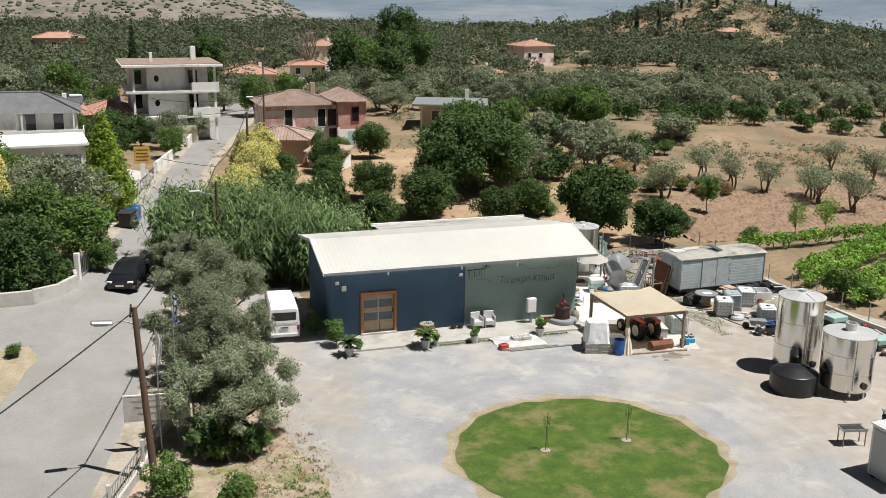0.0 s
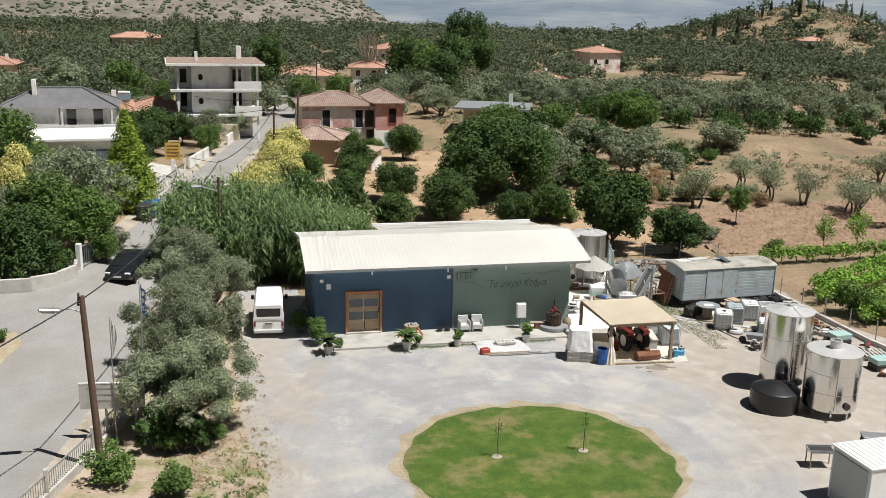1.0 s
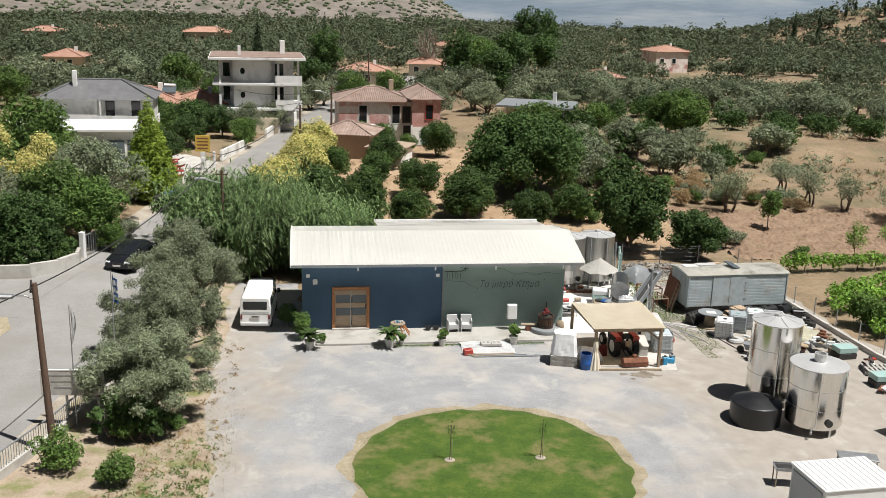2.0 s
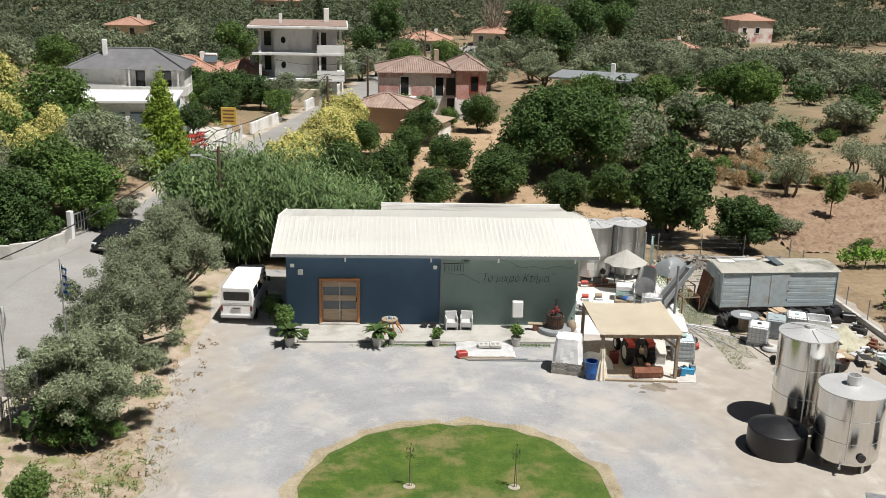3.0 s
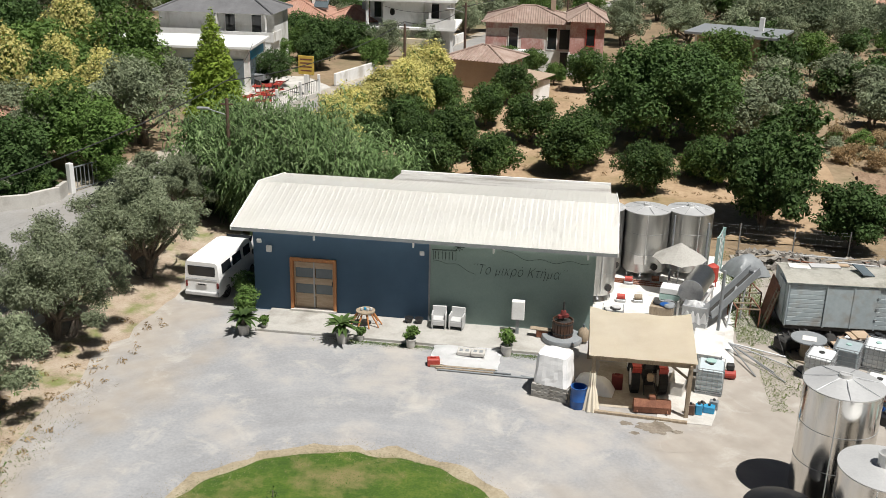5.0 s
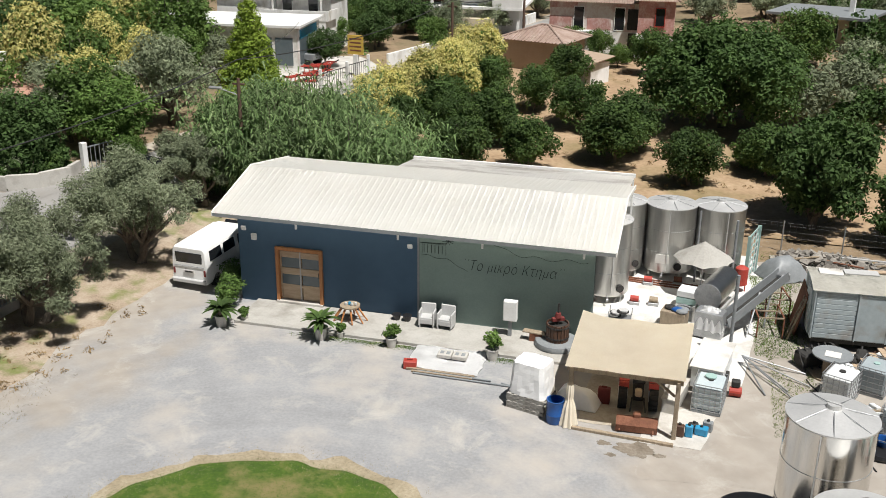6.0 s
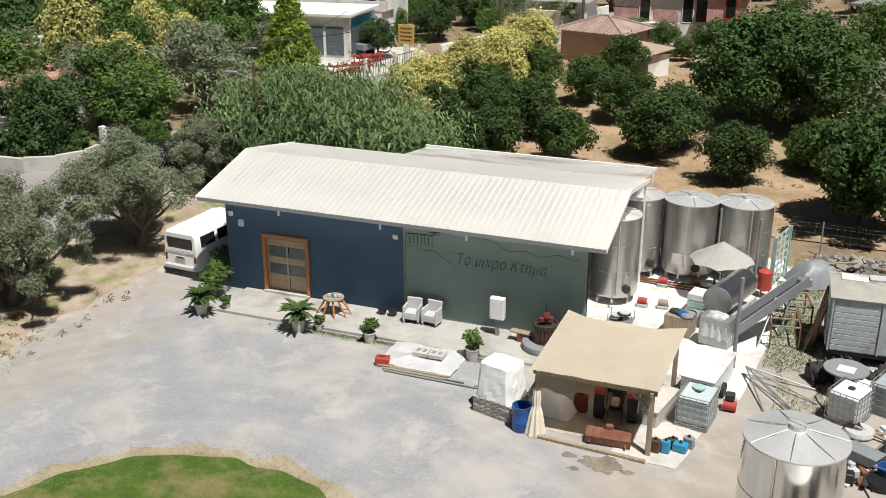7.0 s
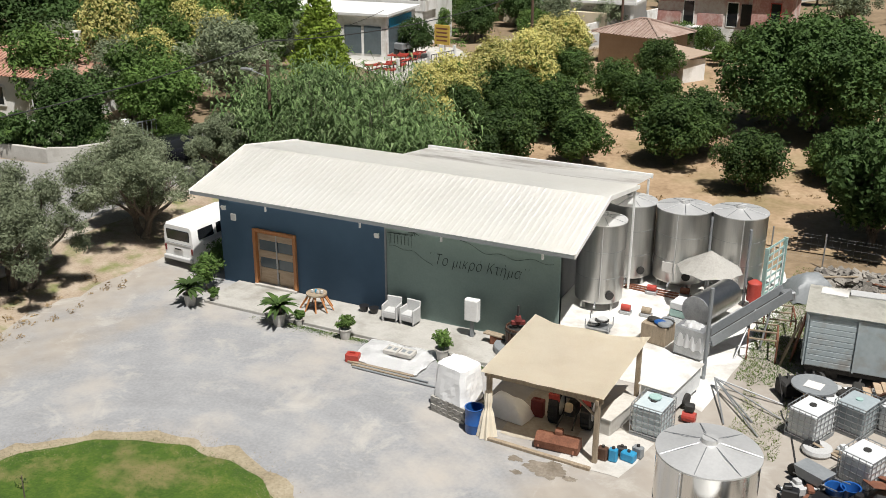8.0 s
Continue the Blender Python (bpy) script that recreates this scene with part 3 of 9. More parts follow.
# fields
def furrows(x0, x1, y0, y1):
    def pt(u, v):
        x, y = x0 + (x1 - x0) * u, y0 + (y1 - y0) * v
        return (x, y, 0.03 + height(x, y) + 0.09 * math.sin(y * 5.2 + 0.6 * math.sin(x * 0.4)) + 0.10 * noise.noise((x * 1.3, y * 1.3, 0)) + 0.17 * noise.noise((x * 3.1, y * 3.1, 4)))
    return Mesh().sheet(170, 110, pt)


solid("ploughed_field", furrows(31.5, 72, 14.0, 29.5), M_PLOUGH, "freshly ploughed reddish brown field", "field", kind="structure")
solid("grove_floor", outline([(-4, 20), (20, 14.5), (29, 14.5), (30, 30), (28, 50), (6, 54), (-1, 46)], 0.01, 0.6, 2), M_GROVE, "dry tan earth under the citrus trees", "earth", kind="structure")

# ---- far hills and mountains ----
# blue-grey distance haze is painted into the mountains' base colour
M_MOUNT = mat("haze_tinted_mountain", ((0.095, 0.132, 0.172), (0.135, 0.172, 0.212), (0.18, 0.212, 0.245)), scale=0.006, fine=0.05, rough=1.0, bump=0.5, spots=(0.225, 0.245, 0.262), spot_scale=0.012, lift=10.0)
M_HILL = mat("scrubby_hill", ((0.115, 0.098, 0.082), (0.19, 0.162, 0.138), (0.29, 0.255, 0.225)), scale=0.045, fine=0.35, rough=1.0, bump=0.6, spots=(0.105, 0.105, 0.078), spot_scale=0.05, lift=1.5)


def rising(a0, a1, d0, d1, top, seed, shape):
    """A slope that starts at distance d0 from the middle of the plain and climbs outward."""
    def pt(u, v):
        a = radians(a0 + (a1 - a0) * u)
        d = d0 + (d1 - d0) * v
        z = top * v ** 0.8 * shape(u) * (0.85 + 0.22 * noise.noise((u * 14, v * 3, seed))) + 5 * v * noise.noise((u * 60, v * 14, seed + 3)) - 1.5
        return (d * math.sin(a) - 2, d * math.cos(a) - 48, z)
    return Mesh().sheet(150, 36, pt)


solid("backdrop", rising(-48, 66, 470, 2400, 215, 2, lambda u: 0.8 + 0.2 * math.sin(9 * u)), M_MOUNT, "mountains on the horizon with blue-grey haze painted into their colour", "mountain", kind="structure", smooth=True)
solid("scrub_hill", rising(-44, 13, 390, 900, 72, 5, lambda u: smooth01((1 - u) * 5)), M_HILL, "stony scrub-covered hillside beyond the groves", "hill", kind="structure", smooth=True)

def hill_shrubs():
    """Dark shrubs dotted over the stony slope."""
    rs = np.random.RandomState(77)
    hill = bpy.data.objects["scrub_hill"].data
    co = [v.co for v in hill.vertices]
    faces = [[co[i] for i in f.vertices] for f in hill.polygons]
    verts, tris = [], []
    for k in range(11000):
        q = faces[rs.randint(len(faces))]
        u, v = rs.uniform(0, 1, 2)
        c = (q[0] * (1 - u) + q[1] * u) * (1 - v) + (q[3] * (1 - u) + q[2] * u) * v
        if noise.noise((c.x / 60, c.y / 60, 2)) + rs.uniform(-0.5, 0.5) < -0.1:
            continue
        r = rs.uniform(0.5, 1.25)
        i = len(verts)
        for z, w in ((-0.2, 0.85), (0.45, 1.0), (0.85, 0.55)):
            for j in range(5):
                a = j * 1.2566 + rs.uniform(0, 0.8)
                verts.append((c.x + w * r * math.cos(a), c.y + w * r * math.sin(a), c.z + z * r))
        for q in (0, 5):
            tris += [(i + q + j, i + q + (j + 1) % 5, i + q + 5 + (j + 1) % 5, i + q + 5 + j) for j in range(5)]
        tris.append(tuple(i + 10 + j for j in range(5)))
    me = bpy.data.meshes.new("hill_shrubs")
    me.from_pydata(verts, [], tris)
    me.materials.append(L_FAR)
    return me


solid("hill_shrubs", hill_shrubs(), None, "dark shrubs dotted over the stony hillside", "scrub", kind="stuff")

# ---- the winery building ----
WX0, WX1 = -0.75, 14.25
EAVE_Y, EAVE_Z = -1.06, 4.2
RIDGE_Y, RIDGE_Z = 2.8, 5.17
MID_Y, MID_Z = 6.9, 4.47
BACK_Y, BACK_Z = 9.9, 4.02
RX0, RX1 = -1.38, 15.12


def wall_box(m, x0, x1, y0, y1, z0, z1):
    m.box(((x0 + x1) / 2, (y0 + y1) / 2, (z0 + z1) / 2), (x1 - x0, y1 - y0, z1 - z0))


winery = thing("winery", pose(0, 0, 0), "long low winery with blue and sage front and cream metal roof", "building")
DX0, DX1, DZ = 0.92, 3.02, 2.62
SPLIT = 7.21
m = Mesh()
wall_box(m, WX0, DX0, 0, 0.25, 0, 4.32), wall_box(m, DX1, SPLIT, 0, 0.25, 0, 4.32), wall_box(m, DX0, DX1, 0, 0.25, DZ, 4.32)
part("front_wall", m, M_BLUE, winery, "dark blue painted front wall")
m = Mesh()
wall_box(m, SPLIT, WX1, -0.03, 0.25, 0.1, 4.30)
part("mural_wall", m, M_GREEN, winery, "sage green wall with a drawn name and landscape")
m = Mesh().box((SPLIT - 0.035, -0.035, 2.15), (0.07, 0.09, 4.1))
part("edge_strip", m, M_GREYMETAL, winery, "dark vertical edge strip")


def gable(x, back, top):
    return Mesh().prism([(0.25, 0), (back, 0), (back, top), (RIDGE_Y, RIDGE_Z - 0.12), (0.25, 4.42)], 0.22, axis="x", at=x)


part("side_wall", gable(WX0, MID_Y - 0.2, MID_Z - 0.1), M_BLUE, winery)
part("side_wall", gable(12.6, BACK_Y - 0.3, BACK_Z - 0.1), M_GREYMETAL, winery)
part("end_post", Mesh().box((WX1 - 0.1, 0.16, 2.1), (0.2, 0.2, 4.2), bevel=0.01), M_GREYMETAL, winery)
part("end_post", Mesh().box((15.0, 6.6, 2.2), (0.09, 0.09, 4.45), bevel=0.01), M_WHITE, winery)
part("end_post", Mesh().box((14.8, 9.5, 2.0), (0.09, 0.09, 4.0), bevel=0.01), M_WHITE, winery)
part("back_wall", Mesh().box((8.4, BACK_Y - 0.35, 1.9), (8.6, 0.2, 3.8)), M_WALLW, winery)
part("back_wall", Mesh().box((1.7, MID_Y - 0.3, 2.1), (4.8, 0.2, 4.2)), M_WALLW, winery)


def corrugated(x0, x1, ya, za, yb, zb, pitch=0.25, amp=0.0045):
    """Trapezoid sheet metal with ribs running down the slope."""
    bm = bmesh.new()
    xs = []
    x = x0
    while x < x1 - 1e-6:
        for dx, h in ((0, 0), (0.60 * pitch, 0), (0.70 * pitch, amp), (0.90 * pitch, amp)):
            if x + dx < x1:
                xs.append((x + dx, h))
        x += pitch
    xs.append((x1, 0))
    rows = []
    for y, z in ((ya, za), (yb, zb)):
        rows.append([bm.verts.new((px, y, z + h)) for px, h in xs])
    for k in range(len(xs) - 1):
        bm.faces.new((rows[0][k], rows[0][k + 1], rows[1][k + 1], rows[1][k]))
    bmesh.ops.solidify(bm, geom=bm.faces[:], thickness=-0.012)
    return bm


part("roof", corrugated(RX0, RX1, EAVE_Y, EAVE_Z, RIDGE_Y, RIDGE_Z), M_ROOF, winery, "cream ribbed sheet metal roof")
part("roof", corrugated(RX0, RX1, RIDGE_Y - 0.02, RIDGE_Z, MID_Y, MID_Z), M_ROOF, winery, "cream ribbed sheet metal roof")
part("roof", corrugated(4.0, 14.85, MID_Y - 0.1, MID_Z - 0.06, BACK_Y, BACK_Z), M_ROOFST, winery, "white sheet metal rear roof with stains")
part("rear_parapet", Mesh().box((9.42, BACK_Y + 0.05, BACK_Z + 0.02), (10.9, 0.1, 0.2), bevel=0.01), M_WHITE, winery)
for x in (RX0, RX1 - 0.04):
    part("barge_board", Mesh().prism([(EAVE_Y, EAVE_Z - 0.14), (EAVE_Y, EAVE_Z + 0.04), (RIDGE_Y, RIDGE_Z + 0.05), (MID_Y, MID_Z + 0.05), (MID_Y, MID_Z - 0.12), (RIDGE_Y, RIDGE_Z - 0.14)], 0.04, axis="x", at=x), M_ROOF, winery)
part("fascia", Mesh().box(((RX0 + RX1) / 2, EAVE_Y + 0.03, EAVE_Z - 0.09), (RX1 - RX0 - 0.1, 0.04, 0.13)), M_GREYMETAL, winery)
for x in (2.3, 6.6, 10.0, 13.9):
    part("gutter_spout", Mesh().cyl((x, EAVE_Y + 0.1, EAVE_Z - 0.38), 0.045, 0.3, seg=10), M_WHITE, winery)

# door with an orange wooden frame
d = thing("door_1", pose(0, 0, 0), "glazed wooden double door with an orange frame", "door", kind="structure")
m = Mesh()
for x in (DX0 + 0.07, DX1 - 0.07):
    m.box((x, -0.01, (0.12 + DZ) / 2), (0.14, 0.22, DZ - 0.12), bevel=0.012)
m.box(((DX0 + DX1) / 2, -0.01, DZ - 0.07), (DX1 - DX0 - 0.28, 0.22, 0.14), bevel=0.012)
part("door_frame", m, M_WOOD, d, "orange-brown wooden door frame")
part("threshold", Mesh().box(((DX0 + DX1) / 2, -0.03, 0.17), (DX1 - DX0, 0.3, 0.10), bevel=0.01), M_CONC, d)
for lo, hi, material, nm in ((0.22, 0.80, M_DOORW, "panel"), (0.92, 1.36, M_GLASS, "pane"), (1.68, 2.14, M_GLASS, "pane")):
    for k in (0, 1):
        x0 = DX0 + 0.2 + k * 0.92
        part(nm, Mesh().box((x0 + 0.44, 0.09, (lo + hi) / 2), (0.84, 0.02, hi - lo)), material, d)
for z, h in ((0.86, 0.12), (1.52, 0.3), (2.26, 0.26)):
    part("rail", Mesh().box(((DX0 + DX1) / 2, 0.085, z), (DX1 - DX0 - 0.3, 0.05, h), bevel=0.006), M_DOORW, d)
for x in (DX0 + 0.18, (DX0 + DX1) / 2, DX1 - 0.18):
    part("stile", Mesh().box((x, 0.075, 1.3), (0.06, 0.06, 2.2), bevel=0.006), M_DOORW if x != (DX0 + DX1) / 2 else M_GREYP, d)
part("door_handle", Mesh().box((DX1 - 0.2, 0.03, 1.45), (0.05, 0.08, 0.25), bevel=0.01), M_DARK, d)

# raised concrete terrace in front
solid("terrace", Mesh().box((6.9, -1.17, 0.06), (13.8, 2.34, 0.12), bevel=0.015), M_TERR, "raised concrete terrace along the winery front", "terrace", kind="structure")
solid("concrete_pad", outline([(12.83, 0.3), (14.3, 0.3), (14.3, -1.0), (18.8, -1.4), (20.0, -2.2), (20.9, 5.0), (21.2, 9.0), (20.6, 11.6), (12.83, 11.0)], 0.014, 0.05), M_WHITEPAD, "white concrete pad beside the winery", "paving", kind="structure")

# ---- trees ----
def leaf_cloud(clumps, count, size, seed, aspect=0.5, shell=0.55, droop=0.0):
    """Many small leaf cards spread through round clumps (x, y, z, rx, rz)."""
    rs = np.random.RandomState(seed)
    w = np.array([c[3] ** 2 * c[4] for c in clumps])
    pick = rs.choice(len(clumps), count, p=w / w.sum())
    c = np.array(clumps)[pick]
    d = rs.normal(size=(count, 3))
    d /= np.linalg.norm(d, axis=1)[:, None]
    r = shell + (1 - shell) * rs.uniform(0, 1, count) ** 0.7
    r = r * (1 + 0.22 * rs.normal(size=count) * 0.6)
    p = c[:, :3] + d * np.stack([c[:, 3], c[:, 3], c[:, 4]], 1) * r[:, None]
    up = d * 0.7 + rs.normal(size=(count, 3)) * 0.6 + np.array([0, 0, 0.55])
    up /= np.linalg.norm(up, axis=1)[:, None]
    t = np.cross(up, rs.normal(size=(count, 3)))
    t[:, 2] -= droop
    t /= np.linalg.norm(t, axis=1)[:, None]
    s = np.cross(up, t)
    L = size * rs.uniform(0.55, 1.25, count)[:, None]
    W = L * aspect
    v = np.stack([p - t * L * 0.4 + s * W * 0.5, p + t * L * 0.6 + up * W * 0.1, p - t * L * 0.4 - s * W * 0.5], 1).reshape(-1, 3)
    return v


def cards_mesh(name, v, material):
    me = bpy.data.meshes.new(name)
    n = len(v) // 3
    me.vertices.add(n * 3)
    me.vertices.foreach_set("co", v.ravel())
    me.loops.add(n * 3)
    me.loops.foreach_set("vertex_index", np.arange(n * 3))
    me.polygons.add(n)
    me.polygons.foreach_set("loop_start", np.arange(0, n * 3, 3))
    me.update(calc_edges=True)
    me.materials.append(material)
    return me


def limb(bm, a, b, r0, r1, seg=6, bend=0.12, rs=None):
    """A tapered, slightly crooked limb."""
    a, b = Vector(a), Vector(b)
    n = 4
    off = Vector((rs.uniform(-1, 1), rs.uniform(-1, 1), 0)) * bend * (b - a).length
    pts = [a.lerp(b, k / n) + off * math.sin(math.pi * k / n) for k in range(n + 1)]
    rings = []
    for k, p in enumerate(pts):
        d = (pts[min(n, k + 1)] - pts[max(0, k - 1)]).normalized()
        q = d.to_track_quat("Z", "Y")
        r = r0 + (r1 - r0) * k / n
        rings.append([bm.verts.new(p + q @ Vector((r * math.cos(6.283 * i / seg), r * math.sin(6.283 * i / seg), 0))) for i in range(seg)])
    for x, y in zip(rings, rings[1:]):
        for i in range(seg):
            bm.faces.new((x[i], x[(i + 1) % seg], y[(i + 1) % seg], y[i]))
    bm.faces.new(list(reversed(rings[0]))), bm.faces.new(rings[-1])


def make_clumps(rs, R, H, z0, n, flat=0.75, spread=0.7, lump=(0.28, 0.46), core=1.0):
    out = []
    for k in range(n):
        a = rs.uniform(0, 6.283)
        rr = R * spread * math.sqrt(rs.uniform(0, 1))
        t = rs.uniform(0, 1)
        zz = z0 + (H - z0) * (0.2 + 0.66 * t * (1 - 0.5 * (rr / R) ** 2))
        s = R * rs.uniform(*lump) * (1.12 - 0.4 * rr / R)
        out.append((rr * math.cos(a), rr * math.sin(a), zz, s, s * flat * rs.uniform(0.8, 1.15)))
    out.append((0, 0, z0 + (H - z0) * 0.5, R * 0.55 * core, (H - z0) * 0.38 * core))
    return out


def make_dome(rs, R, H, z0, n, lump=(0.24, 0.36)):
    """Clumps over a lumpy rounded crown that comes down to z0."""
    zc, hz = (H + z0) * 0.5, (H - z0) * 0.5
    out = [(0, 0, zc, R * 0.62, hz * 0.66)]
    for k in range(n):
        u = 1 - 1.85 * (k + rs.uniform(0.1, 0.9)) / n
        a = k * 2.39996 + rs.uniform(-0.5, 0.5)
        q = math.sqrt(max(0.0, 1 - u * u)) ** 0.8
        s = R * rs.uniform(lump[0] * 0.75, lump[1] * 1.1)
        f = rs.uniform(0.42, 0.9)
        out.append((q * R * f * math.cos(a), q * R * f * math.sin(a), zc + u * (hz - s * 0.55) * 0.95, s, s * rs.uniform(0.75, 1.05)))
    return out


def tree_meshes(kind, R, H, z0, trunk_r, leaves, size, leaf, seed, clumps=12, aspect=0.5, stems=1, shell=0.55, flat=0.75, spread=0.7, lump=(0.28, 0.46), dome=False, core=1.0):
    rs = np.random.RandomState(seed)
    cl = make_dome(rs, R, H, z0, clumps, lump) if dome else make_clumps(rs, R, H, z0, clumps, flat, spread, lump, core)
    crown = cards_mesh(kind + "_crown", leaf_cloud(cl, leaves, size, seed + 1, aspect, shell), leaf)
    bm = bmesh.new()
    for s in range(stems):
        base = (rs.uniform(-0.15, 0.15) * stems, rs.uniform(-0.15, 0.15) * stems, -0.06)
        fork = (base[0] + rs.uniform(-0.3, 0.3) * stems * 0.5, base[1] + rs.uniform(-0.3, 0.3) * stems * 0.5, z0 * rs.uniform(0.75, 1.05) + 0.15)
        limb(bm, base, fork, trunk_r, trunk_r * 0.72, 8, 0.1, rs)
        for c in cl[s::stems][:6]:
            limb(bm, fork, (c[0] * 0.85, c[1] * 0.85, c[2]), trunk_r * 0.5, trunk_r * 0.14, 5, 0.15, rs)
    trunk = finish(kind + "_trunk", bm, M_BARK, True)
    return trunk, crown


def tree(name, variant, x, y, label, category="tree", group="", turn=None, scale=1.0, z=None):
    trunk, crown = variant
    t = thing(name, pose(x, y, height(x, y) if z is None else z, 0, 0, rnd(0, 360) if turn is None else turn), label, category, group)
    t.scale = (scale * rnd(0.94, 1.06), scale * rnd(0.94, 1.06), scale * rnd(0.92, 1.08))
    part("trunk", trunk, None, t)
    part("crown", crown, None, t)
    return t


random.seed(11)
# olives beside the fence
NEAR_OLIVES = [(-7.5, -11.0, 5.0, 3.0, 31), (-7.6, -5.0, 5.6, 3.1, 37), (-7.0, 1.8, 6.2, 3.3, 41), (-8.0, 9.5, 4.6, 2.0, 45)]
for x, y, H, R, sd in NEAR_OLIVES:
    v = tree_meshes("olive_near", R, H, 0.7, 0.2, 62000, 0.15, L_OLIVE, sd, clumps=64, aspect=0.36, stems=3, shell=0.2, flat=0.95, spread=0.95, lump=(0.12, 0.25), core=0.8)
    tree("olive_tree", v, x, y, "old olive tree with silvery grey-green foliage beside the fence", group="olive trees along the fence", scale=1.0)

# citrus grove behind the winery
CITRUS = [tree_meshes("citrus", 1.95, 3.5, 0.3, 0.12, 9000, 0.2, L_CITRUS, 60 + k, clumps=34, aspect=0.6, lump=(0.2, 0.34), dome=True) for k in range(3)]
GROVE = [(0.2, 28.4), (4.6, 26.3), (5.8, 33.8), (9.4, 30.6), (12.4, 24.3), (17.1, 21.5), (3.7, 20), (7.6, 21.9), (21.5, 24.1), (1.8, 36.1), (7.2, 40.6), (12.9, 46.5), (2.4, 24.8), (4.4, 26.5), (13.3, 26.9), (-0.7, 33.9), (-1.2, 24.9)]
for k, (x, y) in enumerate(GROVE):
    tree("citrus_tree", CITRUS[k % 3], x, y, "round dark green citrus tree on dry earth", group="citrus grove behind the winery", scale=rnd(0.92, 1.15))

# great fig and broad dark trees
v = tree_meshes("fig_big", 7.2, 8.6, 0.4, 0.32, 36000, 0.32, L_DEEP, 71, clumps=80, aspect=0.75, stems=2, lump=(0.13, 0.22), dome=True)
tree("fig_tree", v, 18.9, 33, "broad dense dark green fig tree", scale=0.82)
v = tree_meshes("fig_mid", 3.5, 5.5, 0.5, 0.22, 15000, 0.27, L_DEEP, 73, clumps=44, aspect=0.75, stems=2, lump=(0.17, 0.28), dome=True)
tree("fig_tree", v, 23.7, 16.8, "broad-leaved dark green tree behind the fence", scale=1.02)
tree("fig_tree", v, 28.2, 14.4, "broad-leaved dark green tree behind the fence", turn=130, scale=0.7)
SHRUB = [tree_meshes("shrub", 1.3, 1.7, 0.1, 0.05, 2200, 0.17, L_OLIVE, 80 + k, clumps=8, aspect=0.5) for k in range(2)]
BUSHG = [tree_meshes("bush", 1.3, 1.9, 0.1, 0.05, 2400, 0.17, L_BRIGHT, 84 + k, clumps=8, aspect=0.6) for k in range(2)]
DRYB = [tree_meshes("dry_bush", 1.2, 1.5, 0.05, 0.03, 1800, 0.22, L_DRYB, 88 + k, clumps=8, aspect=0.25) for k in range(2)]
for x, y, s in ((31.6, 17.4, 1.1), (33.0, 18.2, 0.8), (30.6, 18.0, 0.9)):
    tree("shrub", SHRUB[0], x, y, "grey-green shrub at the field edge", "shrub", scale=s)
for x, y, s in ((20.2, 25.5, 0.9), (23.0, 24.0, 0.8), (36.0, 13.6, 0.7)):
    tree("shrub", BUSHG[0], x, y, "leafy green shrub behind the fence", "shrub", scale=s)

SOFT = tree_meshes("soft_shrub", 2.2, 3.9, 0.2, 0.06, 9000, 0.22, L_REED, 92, clumps=26, aspect=0.3, stems=3, shell=0.2, spread=0.9, lump=(0.16, 0.3))
bm = bmesh.new()
limb(bm, (0, 0, 0), (0.05, 0, 4.0), 0.02, 0.01, 4, 0.02, np.random.RandomState(5))
CANE = finish("cane", bm, M_BARK)
# giant reed thicket between the road and the winery
def reed_cloud(count, seed, R, H):
    """Fans of leaning canes with long arching strap leaves."""
    rs = np.random.RandomState(seed)
    verts, faces = [], []
    tufts = []
    for k in range(13):
        a, r = rs.uniform(0, 6.283), R * math.sqrt(rs.uniform(0, 1))
        tufts.append((r * math.cos(a), r * math.sin(a) * 0.85, H * rs.uniform(0.62, 1.2) * (1 - 0.25 * (r / R) ** 2)))
    for k in range(count):
        tx, ty, th = tufts[k % 13]
        a, r = rs.uniform(0, 6.283), 0.8 * math.sqrt(rs.uniform(0, 1))
        x, y = tx + r * math.cos(a), ty + r * math.sin(a)
        top = th * rs.uniform(0.45, 1.0)
        lean = 0.25 + 0.55 * r
        lx, ly = math.cos(a) * lean * top * 0.6, math.sin(a) * lean * top * 0.6
        for q in range(6):
            f = rs.uniform(0.2, 1.0)
            px, py, pz = x + lx * f * f, y + ly * f * f, top * f * (1 - 0.12 * lean * f)
            b = rs.uniform(0, 6.283)
            L, W = rs.uniform(0.5, 1.15), rs.uniform(0.03, 0.07)
            dx, dy = math.cos(b), math.sin(b)
            i = len(verts)
            m1 = (px + dx * L * 0.35, py + dy * L * 0.35, pz + 0.2 * L)
            tip = (px + dx * L * 0.8, py + dy * L * 0.8, pz + L * rs.uniform(-0.6, 0.25))
            verts += [(px, py, pz), (m1[0] - dy * W, m1[1] + dx * W, m1[2]), (m1[0] + dy * W, m1[1] - dx * W, m1[2]), tip]
            faces += [(i, i + 2, i + 1), (i + 1, i + 2, i + 3)]
    me = bpy.data.meshes.new("reed_leaves")
    me.from_pydata(verts, [], faces)
    me.materials.append(L_REED)
    return me


